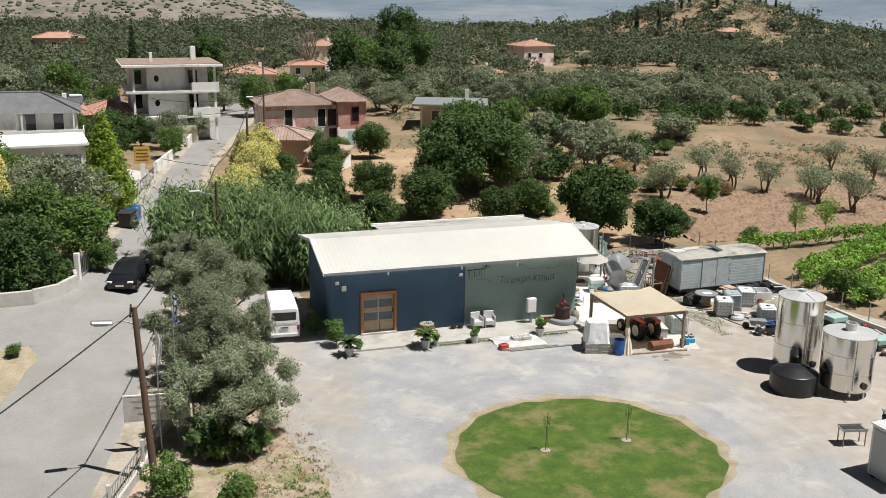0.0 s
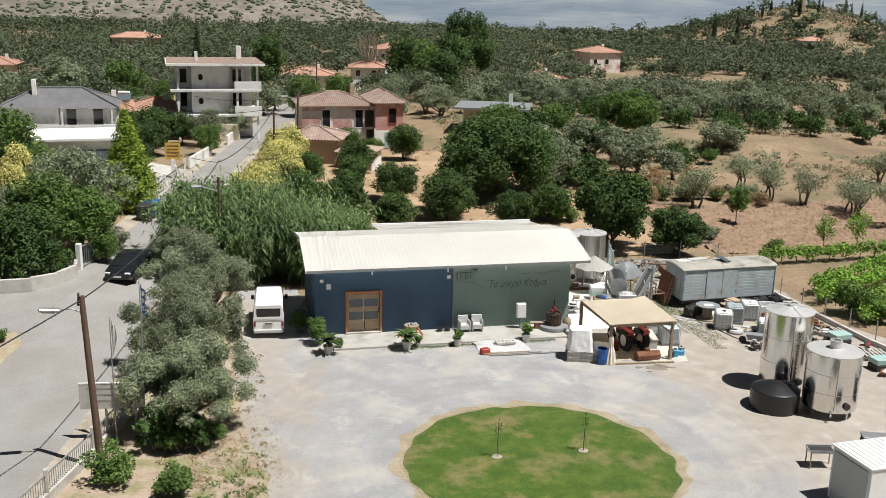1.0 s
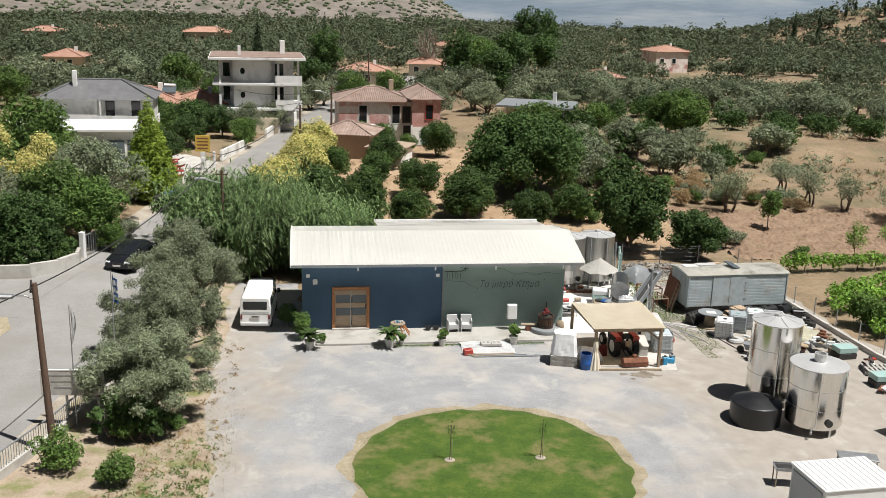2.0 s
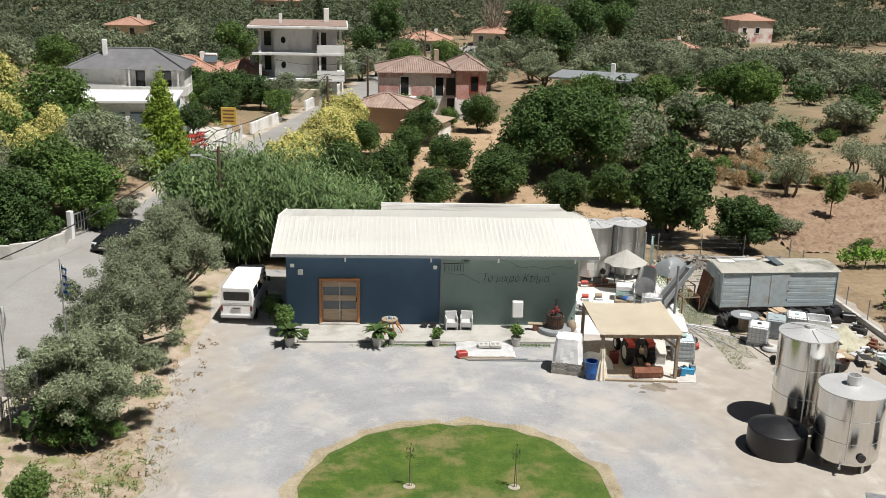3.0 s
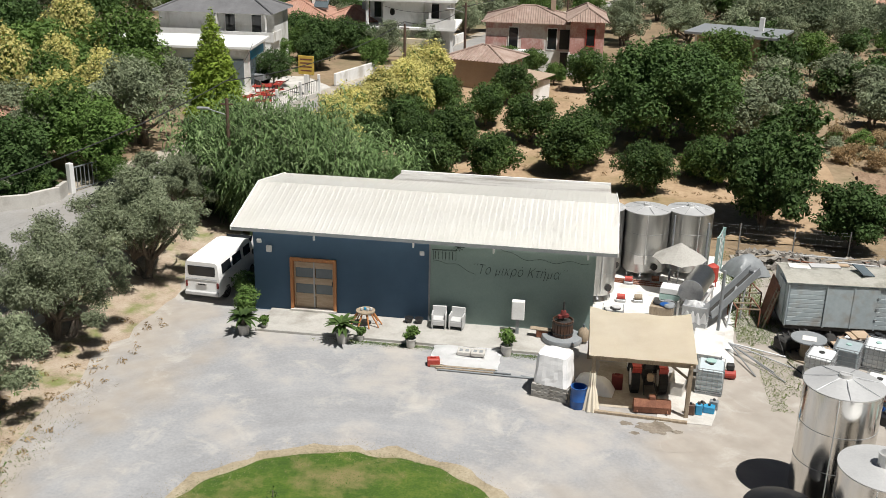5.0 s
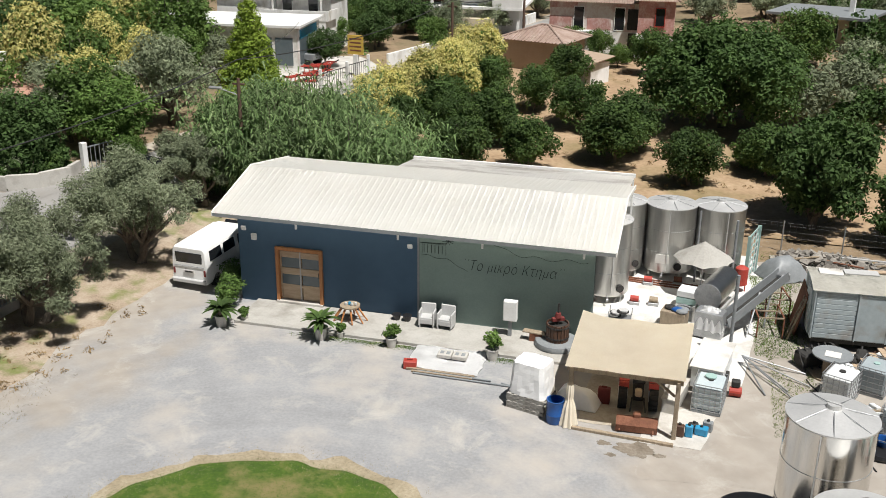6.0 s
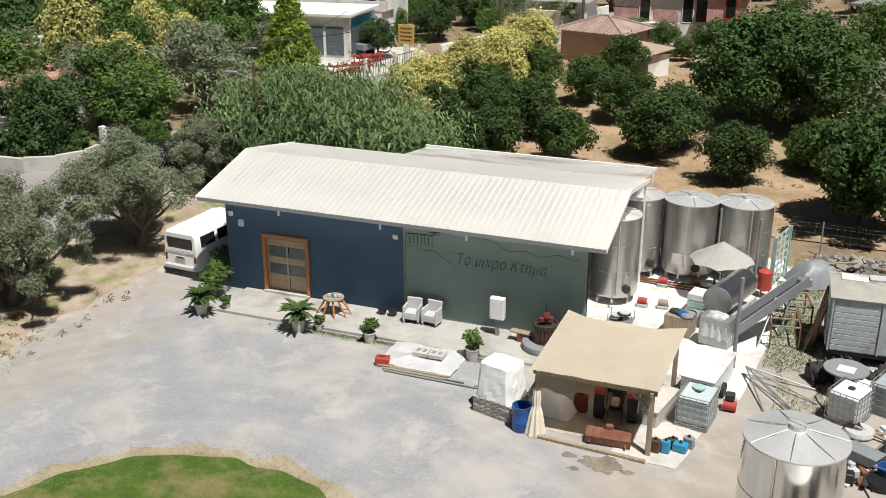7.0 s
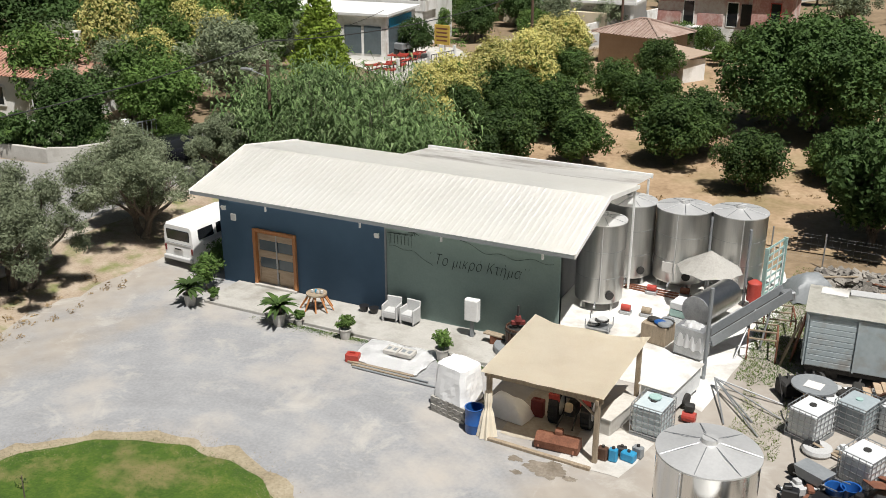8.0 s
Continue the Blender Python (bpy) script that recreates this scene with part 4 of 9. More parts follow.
for k, (x, y, R, H) in enumerate(((-3.6, 12.2, 2.6, 7.1), (-6.6, 13.4, 2.5, 6.6), (-0.6, 12.4, 2.3, 6.5), (-5.2, 16.4, 2.6, 7.0), (-2.4, 16.8, 2.6, 6.4), (1.6, 13.6, 1.9, 4.8))):
    t = thing("reed_thicket", pose(x, y, height(x, y)), "tall thicket of giant reed with arching leaves", "reed")
    part("foliage", reed_cloud(2300, 90 + k, R, H), None, t)
    rs = np.random.RandomState(95 + k)
    for q in range(18):
        a, r = rs.uniform(0, 6.283), R * 0.8 * math.sqrt(rs.uniform(0, 1))
        part("cane", CANE, None, t, at=pose(r * math.cos(a), r * math.sin(a) * 0.8, -0.02, rs.uniform(-9, 9), rs.uniform(-9, 9), 0) @ Matrix.Diagonal((1, 1, H * 0.2, 1)))
for x, y, sc in ((-7.4, 11.4, 1.2), (-8.4, 14.8, 1.35), (-7.2, 18.2, 1.4), (-5.0, 20.2, 1.3), (-5.6, 14.6, 1.5), (-2.6, 14.4, 1.45)):
    tree("shrub", SOFT, x, y, "feathery pale green shrub at the edge of the reeds", "shrub", scale=sc)

# flowering privets along the road
PRIVET = []
for k in range(2):
    rs = np.random.RandomState(100 + k)
    cl = make_clumps(rs, 2.4, 5.8, 0.7, 18, 0.85, 0.75, (0.24, 0.38))
    green = cards_mesh("privet_green", leaf_cloud(cl, 6000, 0.22, 102 + k, 0.55, 0.6), L_BRIGHT)
    bloom = cards_mesh("privet_bloom", leaf_cloud([(a, b, c + 0.18, r * 0.98, h) for a, b, c, r, h in cl], 9000, 0.2, 104 + k, 0.7, 0.92), L_PRIVET)
    m = bmesh.new()
    limb(m, (0, 0, -0.05), (0, 0, 1.8), 0.12, 0.07, 7, 0.05, rs)
    PRIVET.append((finish("privet_trunk", m, M_BARK, True), green, bloom))
for k, (x, y) in enumerate(((-3.1, 23.6), (-2.9, 25.9), (-2, 27.5), (-1.4, 30.1), (-0.9, 32.5), (-0.2, 35), (-0.5, 38.1), (0.8, 39.2), (-0.2, 33.2))):
    t = thing("privet_tree", pose(x, y, height(x, y), 0, 0, 50 * k), "roadside privet covered in cream-yellow blossom", "tree", "privets along the road")
    t.scale = [rnd(0.78, 0.92)] * 3
    for nm, me in zip(("trunk", "crown", "blossom"), PRIVET[k % 2]):
        part(nm, me, None, t)

# trees across the road
LEFT = [(-15.3, 19.8, "olive", 1.35), (-14.4, 12.3, "bright", 0.85), (-18.6, 14.3, "olive", 0.95), (-17.6, 8.3, "citrus", 0.7), (-13, 11.2, "bright", 0.35), (-18.4, 24.8, "olive", 1.05), (-18.5, 33.1, "olive", 0.9), (-16.9, 13.9, "bright", 0.95), (-17.2, 8.4, "citrus", 0.85), (-23.9, 36.4, "bright", 1.35), (-27, 29.4, "bright", 1.25), (-21.5, 16.5, "olive", 1.1), (-23.5, 12.5, "bright", 1), (-29, 20, "citrus", 1.2), (-20.5, 31, "bright", 0.8), (-31, 29, "citrus", 1.3), (-35, 36, "citrus", 1.5), (-26, 16, "olive", 1.1), (-20, 11, "olive", 0.8), (-24.5, 24, "bright", 1), (-28, 24.5, "olive", 1.2), (-38, 24, "citrus", 1.5), (-37, 12, "bright", 1.3)]
MIDO = [tree_meshes("olive_mid", 2.2, 4.0, 0.45, 0.15, 7000, 0.19, L_OLIVE, 110 + k, clumps=40, aspect=0.4, stems=2, shell=0.25, spread=0.9, lump=(0.15, 0.28)) for k in range(3)]
MIDB = [tree_meshes("broadleaf", 2.2, 4.3, 0.5, 0.15, 7500, 0.22, L_BRIGHT, 120 + k, clumps=34, aspect=0.62, lump=(0.19, 0.34), dome=True) for k in range(2)]
MIDC = [tree_meshes("dark_broadleaf", 2.3, 4.3, 0.4, 0.15, 7500, 0.23, L_DEEP, 124 + k, clumps=34, aspect=0.62, lump=(0.19, 0.34), dome=True) for k in range(2)]
for k, (x, y, kind, s) in enumerate(LEFT):
    v = {"olive": MIDO[k % 3], "bright": MIDB[k % 2], "citrus": MIDC[k % 2]}[kind]
    lab = {"olive": "grey-green olive tree behind the roadside wall", "bright": "leafy bright green tree behind the roadside wall", "citrus": "dense dark green garden tree"}[kind]
    tree("olive_tree" if kind == "olive" else "garden_tree", v, x, y, lab, scale=s * 1.22)
for x, y, s in ((-27.9, 35.5, 1.15), (-24.2, 26.6, 0.85), (-20.4, 25.6, 0.75), (-19.4, 17.8, 0.72), (-22.9, 17.4, 1.1)):
    t = thing("privet_tree", pose(x, y, height(x, y), 0, 0, 20), "tall garden privet with cream blossom", "tree")
    t.scale = (s, s, s * 1.25)
    for nm, me in zip(("trunk", "crown", "blossom"), PRIVET[0]):
        part(nm, me, None, t)


def cone_tree(H, R, leaf, seed, count, size):
    rs = np.random.RandomState(seed)
    cl = []
    for k in range(46):
        f = (k + 0.5) / 46
        r = R * (1 - f) ** 0.8 * (0.55 + 0.45 * min(1, f * 6))
        a = k * 2.4
        cl.append((0.55 * r * math.cos(a), 0.55 * r * math.sin(a), 0.25 + f * H * 0.97, max(0.12, r * 0.7), max(0.25, H * 0.065)))
    crown = cards_mesh("cone_crown", leaf_cloud(cl, count, size, seed, 0.5, 0.6), leaf)
    bm = bmesh.new()
    limb(bm, (0, 0, -0.05), (0, 0, H * 0.8), R * 0.12, 0.03, 7, 0.01, rs)
    return finish("cone_trunk", bm, M_BARK, True), crown


v = cone_tree(7.6, 2.2, L_THUJA, 131, 24000, 0.26)
tree("thuja_tree", v, -12.6, 26.4, "bright yellow-green conical thuja by the roadside", scale=1.0, turn=0)
CYP = cone_tree(8.0, 0.95, L_CYPRESS, 133, 3500, 0.25)

for k, (x, y, s) in enumerate(((-15.6, 8.0, 0.7), (-17.4, 6.9, 0.9), (-19.5, 6.6, 0.9), (-22.5, 6.6, 1.0), (-13.2, 12.6, 0.6), (-26, 6.8, 1.0), (-30, 6.9, 1.0), (-12.6, 15.0, 0.8))):
    tree("shrub", (BUSHG, SHRUB)[k % 2][0], x, y, "leafy shrub hanging over the garden wall", "shrub", scale=s * 1.1)

# olive terraces and fields to the east
random.seed(23)
OLV = [tree_meshes("olive_field", 2.1, 3.4, 0.5, 0.14, 2600, 0.3, L_OLIVE, 140 + k, clumps=20, aspect=0.45, stems=2, spread=0.85, lump=(0.2, 0.36)) for k in range(4)]
DKT = [tree_meshes("round_field_tree", 1.8, 2.7, 0.2, 0.12, 2000, 0.3, L_DEEP, 146 + k, clumps=16, aspect=0.65, lump=(0.26, 0.4), dome=True) for k in range(3)]
OPEN_OL = [tree_meshes("open_olive", 2.3, 3.9, 1.2, 0.12, 2200, 0.22, L_OLIVE, 150 + k, clumps=12, aspect=0.4, stems=3, shell=0.6) for k in range(2)]
for k, (x, y) in enumerate(((36.8, 28.7), (45.6, 30.8), (48.3, 28.9), (51.5, 26.4), (51.5, 20.2), (61.4, 29.6), (60.5, 35), (45.2, 35.7), (50.7, 24.2), (66, 31), (72, 30), (60, 24))):
    tree("olive_tree", OPEN_OL[k % 2], x, y, "open-crowned olive tree at the ploughed field's edge", group="olive trees by the ploughed field", scale=rnd(0.8, 1.05))
YT = tree_meshes("sapling_tree", 1.0, 3.2, 0.9, 0.05, 1900, 0.19, L_BRIGHT, 160, clumps=14, aspect=0.6, lump=(0.3, 0.42), dome=True)
YY = tree_meshes("yellow_sapling", 1.0, 3.1, 0.6, 0.04, 1300, 0.17, L_VINE, 162, clumps=14, aspect=0.5, lump=(0.26, 0.4), dome=True)
for x, y, s in ((38.1, 22.9, 1.0), (40.5, 13.9, 0.95), (43.5, 14.1, 0.95)):
    tree("young_tree", YT if x < 39 else YY, x, y, "young bright green fruit tree on the field", scale=s)
for row in range(6):
    for k in range(19):
        x = 42 + 4.8 * k + rnd(-0.8, 0.8) + row * 2.0
        y = 80 + 8.5 * row - 0.6 * (x - 42) + rnd(-0.8, 0.8)
        tree("field_tree" if row < 2 else "olive_tree", DKT[(k + row) % 3] if row < 2 else OLV[(k + row) % 4], x, y, "round dark green tree in a field row" if row < 2 else "grey-green olive tree in a field row", group="field rows", scale=rnd(0.8, 1.1) if row < 2 else rnd(0.95, 1.4))
for k, (x, y, v, s) in enumerate(((34.7, 63, MIDB[0], 0.9), (35.9, 54.8, DKT[0], 1.1), (47.3, 66.9, MIDB[1], 1.15), (28.7, 36, DKT[1], 1), (37.9, 43.8, OLV[0], 1.2), (43.6, 47.1, DKT[2], 1), (24.5, 34.2, OLV[1], 1.1), (42, 65.1, DKT[2], 0.8), (47.6, 113, OLV[2], 1.3), (39.7, 112.1, OLV[3], 1.2), (47.3, 112.4, OLV[0], 1.2), (46.5, 65.1, MIDB[0], 1), (29.2, 48.5, DKT[1], 1), (37.9, 51.1, OLV[1], 1.2), (44.2, 56.4, OLV[2], 0.8), (45.9, 69.9, MIDB[1], 1), (31.3, 61.1, DKT[0], 1.1), (45.3, 49.2, BUSHG[0], 1), (38.3, 39.9, DRYB[0], 0.9), (48.7, 49.1, BUSHG[1], 0.9), (34.9, 36.8, DRYB[1], 0.9), (33.2, 30.6, DRYB[0], 0.8), (40.4, 34.1, DRYB[1], 0.9), (45, 52.6, DRYB[1], 1.2), (31.3, 31.5, DRYB[0], 0.8), (21.9, 23.8, BUSHG[1], 0.7))):
    tree("field_tree" if v not in DRYB + BUSHG else "shrub", v, x, y, "dry straw-coloured brush on the bank" if v in DRYB else "tree on the dry bank behind the citrus grove", "shrub" if v in DRYB + BUSHG else "tree", scale=s * 1.25)
rs = np.random.RandomState(73)
for k in range(34):
    u = rs.uniform()
    x, y = 30.5 + 14.5 * u + rs.normal(0, 0.5), 35.0 - 4.5 * u + rs.normal(0, 1.3)
    v = (DRYB[k % 2], SHRUB[k % 2], DRYB[0], BUSHG[k % 2], SHRUB[1])[k % 5]
    tree("shrub", v, x, y, "dry brown brush on the earth bank" if v in DRYB else "low grey-green shrub on the earth bank", "shrub", group="brush along the earth bank", scale=rs.uniform(0.6, 1.15))
BANK = [OLV[0], OLV[1], OLV[2], OLV[3], DKT[0], DKT[1], MIDB[0], OLV[2], BUSHG[1], DRYB[0]]
for k in range(120):
    x, y = rs.uniform(24, 92), rs.uniform(35, 84)
    if y < 34 + 0.02 * (x - 24) ** 2 or abs(y - (66 - 0.55 * (x - 52))) < 5.5 or abs(x - 28) + abs(y - 62) < 7 or noise.noise((x / 7, y / 7, 4)) < -0.12:
        continue
    v = BANK[k % 10]
    tree("shrub" if v in BUSHG + DRYB else "field_tree", v, x, y, "shrub on the dry bank among the trees" if v in BUSHG + DRYB else "tree on the dry bank behind the citrus grove", "shrub" if v in BUSHG + DRYB else "tree", group="trees on the dry bank", scale=rs.uniform(0.8, 1.35))


# trees round the far houses and along the road beyond
TALL = tree_meshes("tall_tree", 2.6, 8.0, 0.6, 0.2, 5500, 0.34, L_DEEP, 170, clumps=34, aspect=0.65, lump=(0.24, 0.36), dome=True)
BEYOND = [(MIDB[0], -18.9, 100.7, 1.5), (OLV[0], -26.1, 104.1, 1.7), (OLV[1], -28.8, 113.3, 1.7), (OLV[2], -21.2, 110.9, 1.6), (MIDB[1], -12.9, 90.8, 0.9), (TALL, 3.8, 125.5, 1.25), (OLV[1], 1, 83.8, 1.35), (OLV[3], -2, 81.7, 1.2), (OLV[0], 7, 102.2, 1.5), (MIDB[0], 12.1, 94.4, 1.1), (TALL, 26.4, 120.5, 1.2), (MIDB[1], 31.5, 130.7, 1.9), (TALL, 58.6, 208.7, 1.6), (TALL, 66.8, 221.9, 1.5), (OLV[2], 37.5, 138.5, 1.6), (OLV[0], 26.2, 99.3, 1.5), (OLV[1], 22.2, 103, 1.4), (OLV[2], -4.7, 77.2, 1.2), (MIDC[1], -16.1, 81.4, 0.9), (OLV[1], -34.2, 95.1, 1.6), (OLV[2], -39.9, 99.5, 1.7), (MIDB[1], -38.3, 82.4, 1.2), (OLV[3], -45.5, 86.7, 1.6), (MIDC[0], -45.1, 74.7, 1.3), (OLV[0], 16.6, 75.8, 1.2), (OLV[1], 23.4, 83, 1.4), (OLV[3], 29.5, 82.1, 1.4), (OLV[2], 34.4, 99.5, 1.4), (OLV[0], 16.3, 88.8, 1.3)]
for k, (v, x, y, sc) in enumerate(BEYOND):
    tree("tree" if v not in OLV else "olive_tree", v, x, y, "grey-green olive tree among the houses" if v in OLV else "full green tree beside the far houses", group="trees round the far houses", scale=sc)


# the far woods: one wide spread of olive crowns
def far_woods():
    rs = np.random.RandomState(7)
    out = []
    n = 0
    while n < 6800:
        a = radians(rs.uniform(-46, 56))
        d = 108 + 330 * rs.uniform(0, 1) ** 0.85
        x, y = -2 + d * math.sin(a), -48 + d * math.cos(a)
        if y < 74 or (x > 26 and y < 92 - 0.6 * (x - 42)) or (-16 < x < 22 and y < 108) or (-55 < x < -10 and y < 88):
            continue
        if abs(x - (6 + (y - 95) * 0.4)) < 5 and y < 200:
            continue
        gap = noise.noise((x / 17, y / 11, 11)) + 0.5 * noise.noise((x / 60, y / 30, 5))
        if gap < (-0.06 if x > 15 and d < 230 else -0.2) or (x - 208) ** 2 / 26 ** 2 + (y - 272) ** 2 / 34 ** 2 < 1 and rs.uniform() < 0.8:
            continue
        R, H = rs.uniform(1.9, 3.3), rs.uniform(2.8, 4.6)
        if rs.uniform() < 0.04:
            R, H = R * 1.3, H * 1.8
        m = 230 if d < 190 else (130 if d < 320 else 60)
        size = 0.48 if d < 190 else (0.7 if d < 320 else 1.1)
        cl = [(x + rs.uniform(-0.6, 0.6) * R, y + rs.uniform(-0.6, 0.6) * R, height(x, y) + H * rs.uniform(0.34, 0.68), R * rs.uniform(0.4, 0.62), H * rs.uniform(0.22, 0.34)) for q in range(5)]
        out.append(leaf_cloud(cl, m, size, n + 1000, 0.65, 0.5))
        n += 1
    return np.concatenate(out)


solid("olive_woods", cards_mesh("olive_woods", far_woods(), L_FAR), None, "wide olive groves and scrub reaching to the hills", "woodland", kind="stuff")


def scatter_scrub(count, inside, seed, size, leaf, label, name, cards=26, tall=0.6, base=None):
    """Low tussocks and bushes thinly spread over open ground."""
    rs = np.random.RandomState(seed)
    out = []
    while len(out) < count:
        x, y = inside(rs)
        if noise.noise((x / 9, y / 9, seed)) + rs.uniform(-0.4, 0.4) < 0:
            continue
        r = size * rs.uniform(0.4, 1.3)
        out.append(leaf_cloud([(x, y, (height(x, y) if base is None else base(x, y)) + r * tall * 0.4, r, r * tall)], cards, r * 0.7, seed + len(out), 0.35, 0.3))
    return solid(name, cards_mesh(name, np.concatenate(out), leaf), None, label, "scrub", kind="stuff")


def east_bank(rs):
    while True:
        x, y = rs.uniform(22, 118), rs.uniform(31, 118)
        if not (31 < x < 72 and y < 31) and not (44 < x < 108 and abs(y - (66 - 0.55 * (x - 52))) < 5):
            return x, y


def grove_ground(rs):
    return rs.uniform(-3, 28), rs.uniform(17, 60)


def west_side(rs):
    return rs.uniform(-66, -11), rs.uniform(34, 125)


scatter_scrub(1700, east_bank, 61, 0.55, L_DRYB, "dry straw tussocks on the banks and fields", "dry_tussocks", 14)
scatter_scrub(1300, east_bank, 63, 0.7, L_OLIVE, "low grey-green scrub between the field trees", "field_scrub", 18)
scatter_scrub(900, lambda rs: (rs.normal(200, 26), rs.normal(250, 22)), 69, 1.25, L_FAR, "dark scrub dotted over the dry hill", "slope_scrub", 16, 0.8)
scatter_scrub(260, lambda rs: (rs.normal(200, 22), rs.normal(252, 18)), 71, 1.1, L_DRYB, "dry grass and low brush on the stony hill", "slope_brush", 12, 0.5)
scatter_scrub(500, grove_ground, 65, 0.28, L_DRYB, "dry grass tufts under the citrus trees", "dry_tufts", 16, 0.5)
scatter_scrub(500, west_side, 67, 0.9, L_BRIGHT, "green garden scrub round the houses", "garden_scrub", 26)

# ---- on the winery ----
def wall_line(pts, w=0.013, y=-0.045):
    m = Mesh()
    for a, b in zip(pts, pts[1:]):
        m.rod((a[0], y, a[1]), (b[0], y, b[1]), w / 2, 4)
    return m


SIGN = bpy.data.curves.new("sign_text", "FONT")
SIGN.body = "\u0384\u0384\u03a4\u03bf \u03bc\u03b9\u03ba\u03c1\u03cc \u039a\u03c4\u03ae\u03bc\u03b1\u0384\u0384"
SIGN.offset = -0.012
SIGN.size, SIGN.shear, SIGN.extrude, SIGN.align_x, SIGN.space_character = 0.62, 0.32, 0.004, "CENTER", 1.06
tmp = new("sign_tmp", SIGN)
bpy.context.view_layer.update()
me = bpy.data.meshes.new_from_object(tmp.evaluated_get(bpy.context.evaluated_depsgraph_get()))
bpy.data.objects.remove(tmp)
me.materials.clear()
me.materials.append(M_INK)
wmax = max(v.co.x for v in me.vertices) - min(v.co.x for v in me.vertices)
lettering = part("lettering", me, None, winery, "italic dark green painted lettering", at=pose(11.0, -0.042, 2.5, 90, 0, 0) @ Matrix.Diagonal((4.0 / wmax, 1, 1, 1)))
hills = [(SPLIT + 2.6 + 4.2 * k / 24, 4.1 - 1.05 * (1 - math.exp(-k / 5)) - 0.07 * math.sin(k * 0.9) + 0.012 * k) for k in range(25)]
part("drawn_line", wall_line(hills), M_INK, winery)
part("drawn_line", wall_line([(SPLIT + 0.1 + 1.9 * k / 14, 2.92 - 0.55 * (k / 14) ** 3 + 0.05 * math.sin(k)) for k in range(15)]), M_INK, winery)
m = wall_line([(SPLIT + 0.12, 3.0), (SPLIT + 0.12, 3.45), (SPLIT + 1.1, 3.45), (SPLIT + 1.1, 3.0)])
for k in range(6):
    m.rod((SPLIT + 0.2 + 0.15 * k, -0.045, 3.05), (SPLIT + 0.2 + 0.15 * k, -0.045, 3.4), 0.012, 4)
m.rod((SPLIT + 0.05, -0.045, 3.46), (SPLIT + 1.15, -0.045, 3.5), 0.015, 4)
part("drawn_house", m, M_INK, winery)
m = Mesh()
for k in range(9):
    a = k * 0.7
    m.rod((SPLIT + 1.2, -0.045, 3.62), (SPLIT + 1.2 + 0.26 * math.cos(a), -0.045, 3.66 + 0.2 * math.sin(a)), 0.011, 4)
part("drawn_tree", m, M_INK, winery)


def wall_lamp(x, z):
    t = thing("wall_lamp", pose(x, 0, z), "small white floodlight on the blue wall", "lamp", "wall lamps")
    part("bracket", Mesh().box((0, -0.06, 0.0), (0.05, 0.14, 0.05)), M_WHITE, t)
    part("lamp_head", Mesh().box((0, -0.16, -0.02), (0.2, 0.1, 0.2), (25, 0, 0), bevel=0.02), M_WHITE, t)


wall_lamp(-0.42, 3.35), wall_lamp(6.85, 3.3)
t = thing("alarm_box", pose(-0.02, -0.05, 2.95), "white plastic alarm box on the blue wall", "box")
part("case", Mesh().box((0, 0, 0), (0.26, 0.1, 0.3), bevel=0.03), M_WHITE, t)

# electric cabinet on its post
t = thing("meter_cabinet", pose(11.12, -0.62, 0.12), "white electric cabinet on a grey post", "cabinet")
part("post", Mesh().box((0, 0, 0.35), (0.14, 0.1, 0.7), bevel=0.01), M_GREYMETAL, t)
part("body", Mesh().box((0, 0, 1.1), (0.55, 0.26, 0.85), bevel=0.02), M_WHITE, t)
part("door", Mesh().box((0, -0.14, 1.1), (0.49, 0.015, 0.78), bevel=0.005), M_WHITE, t)


# wicker armchairs
def armchair(m):
    t = thing("armchair", m, "light grey wicker armchair against the wall", "chair", "armchairs on the terrace")
    part("seat", Mesh().box((0, 0, 0.4), (0.52, 0.5, 0.08), bevel=0.02), M_GREYP, t)
    part("backrest", Mesh().box((0, 0.26, 0.56), (0.62, 0.08, 0.66), (-6, 0, 0), bevel=0.03), M_GREYP, t)
    part("apron", Mesh().box((0, -0.24, 0.27), (0.5, 0.04, 0.2), bevel=0.01), M_GREYP, t)
    for s in (-1, 1):
        part("armrest", Mesh().box((s * 0.29, 0.0, 0.38), (0.07, 0.54, 0.6), bevel=0.025), M_GREYP, t)
        for y in (-0.22, 0.24):
            part("leg", Mesh().box((s * 0.27, y, 0.18), (0.05, 0.05, 0.36), bevel=0.008), M_GREYP, t)
    return t


c = armchair(pose(7.72, -0.62, 0.12, 0, 0, 4))
copy_thing(c, pose(8.5, -0.6, 0.12, 0, 0, -5))
for x in (6.35, 6.8):
    t = thing("bucket", pose(x, -0.4, 0.12), "low black rubber bucket on the terrace", "bucket", "buckets")
    part("body", Mesh().lathe([(0.13, 0), (0.19, 0.22), (0.2, 0.24), (0.17, 0.235)], 14), M_BLACK, t, smooth=True)


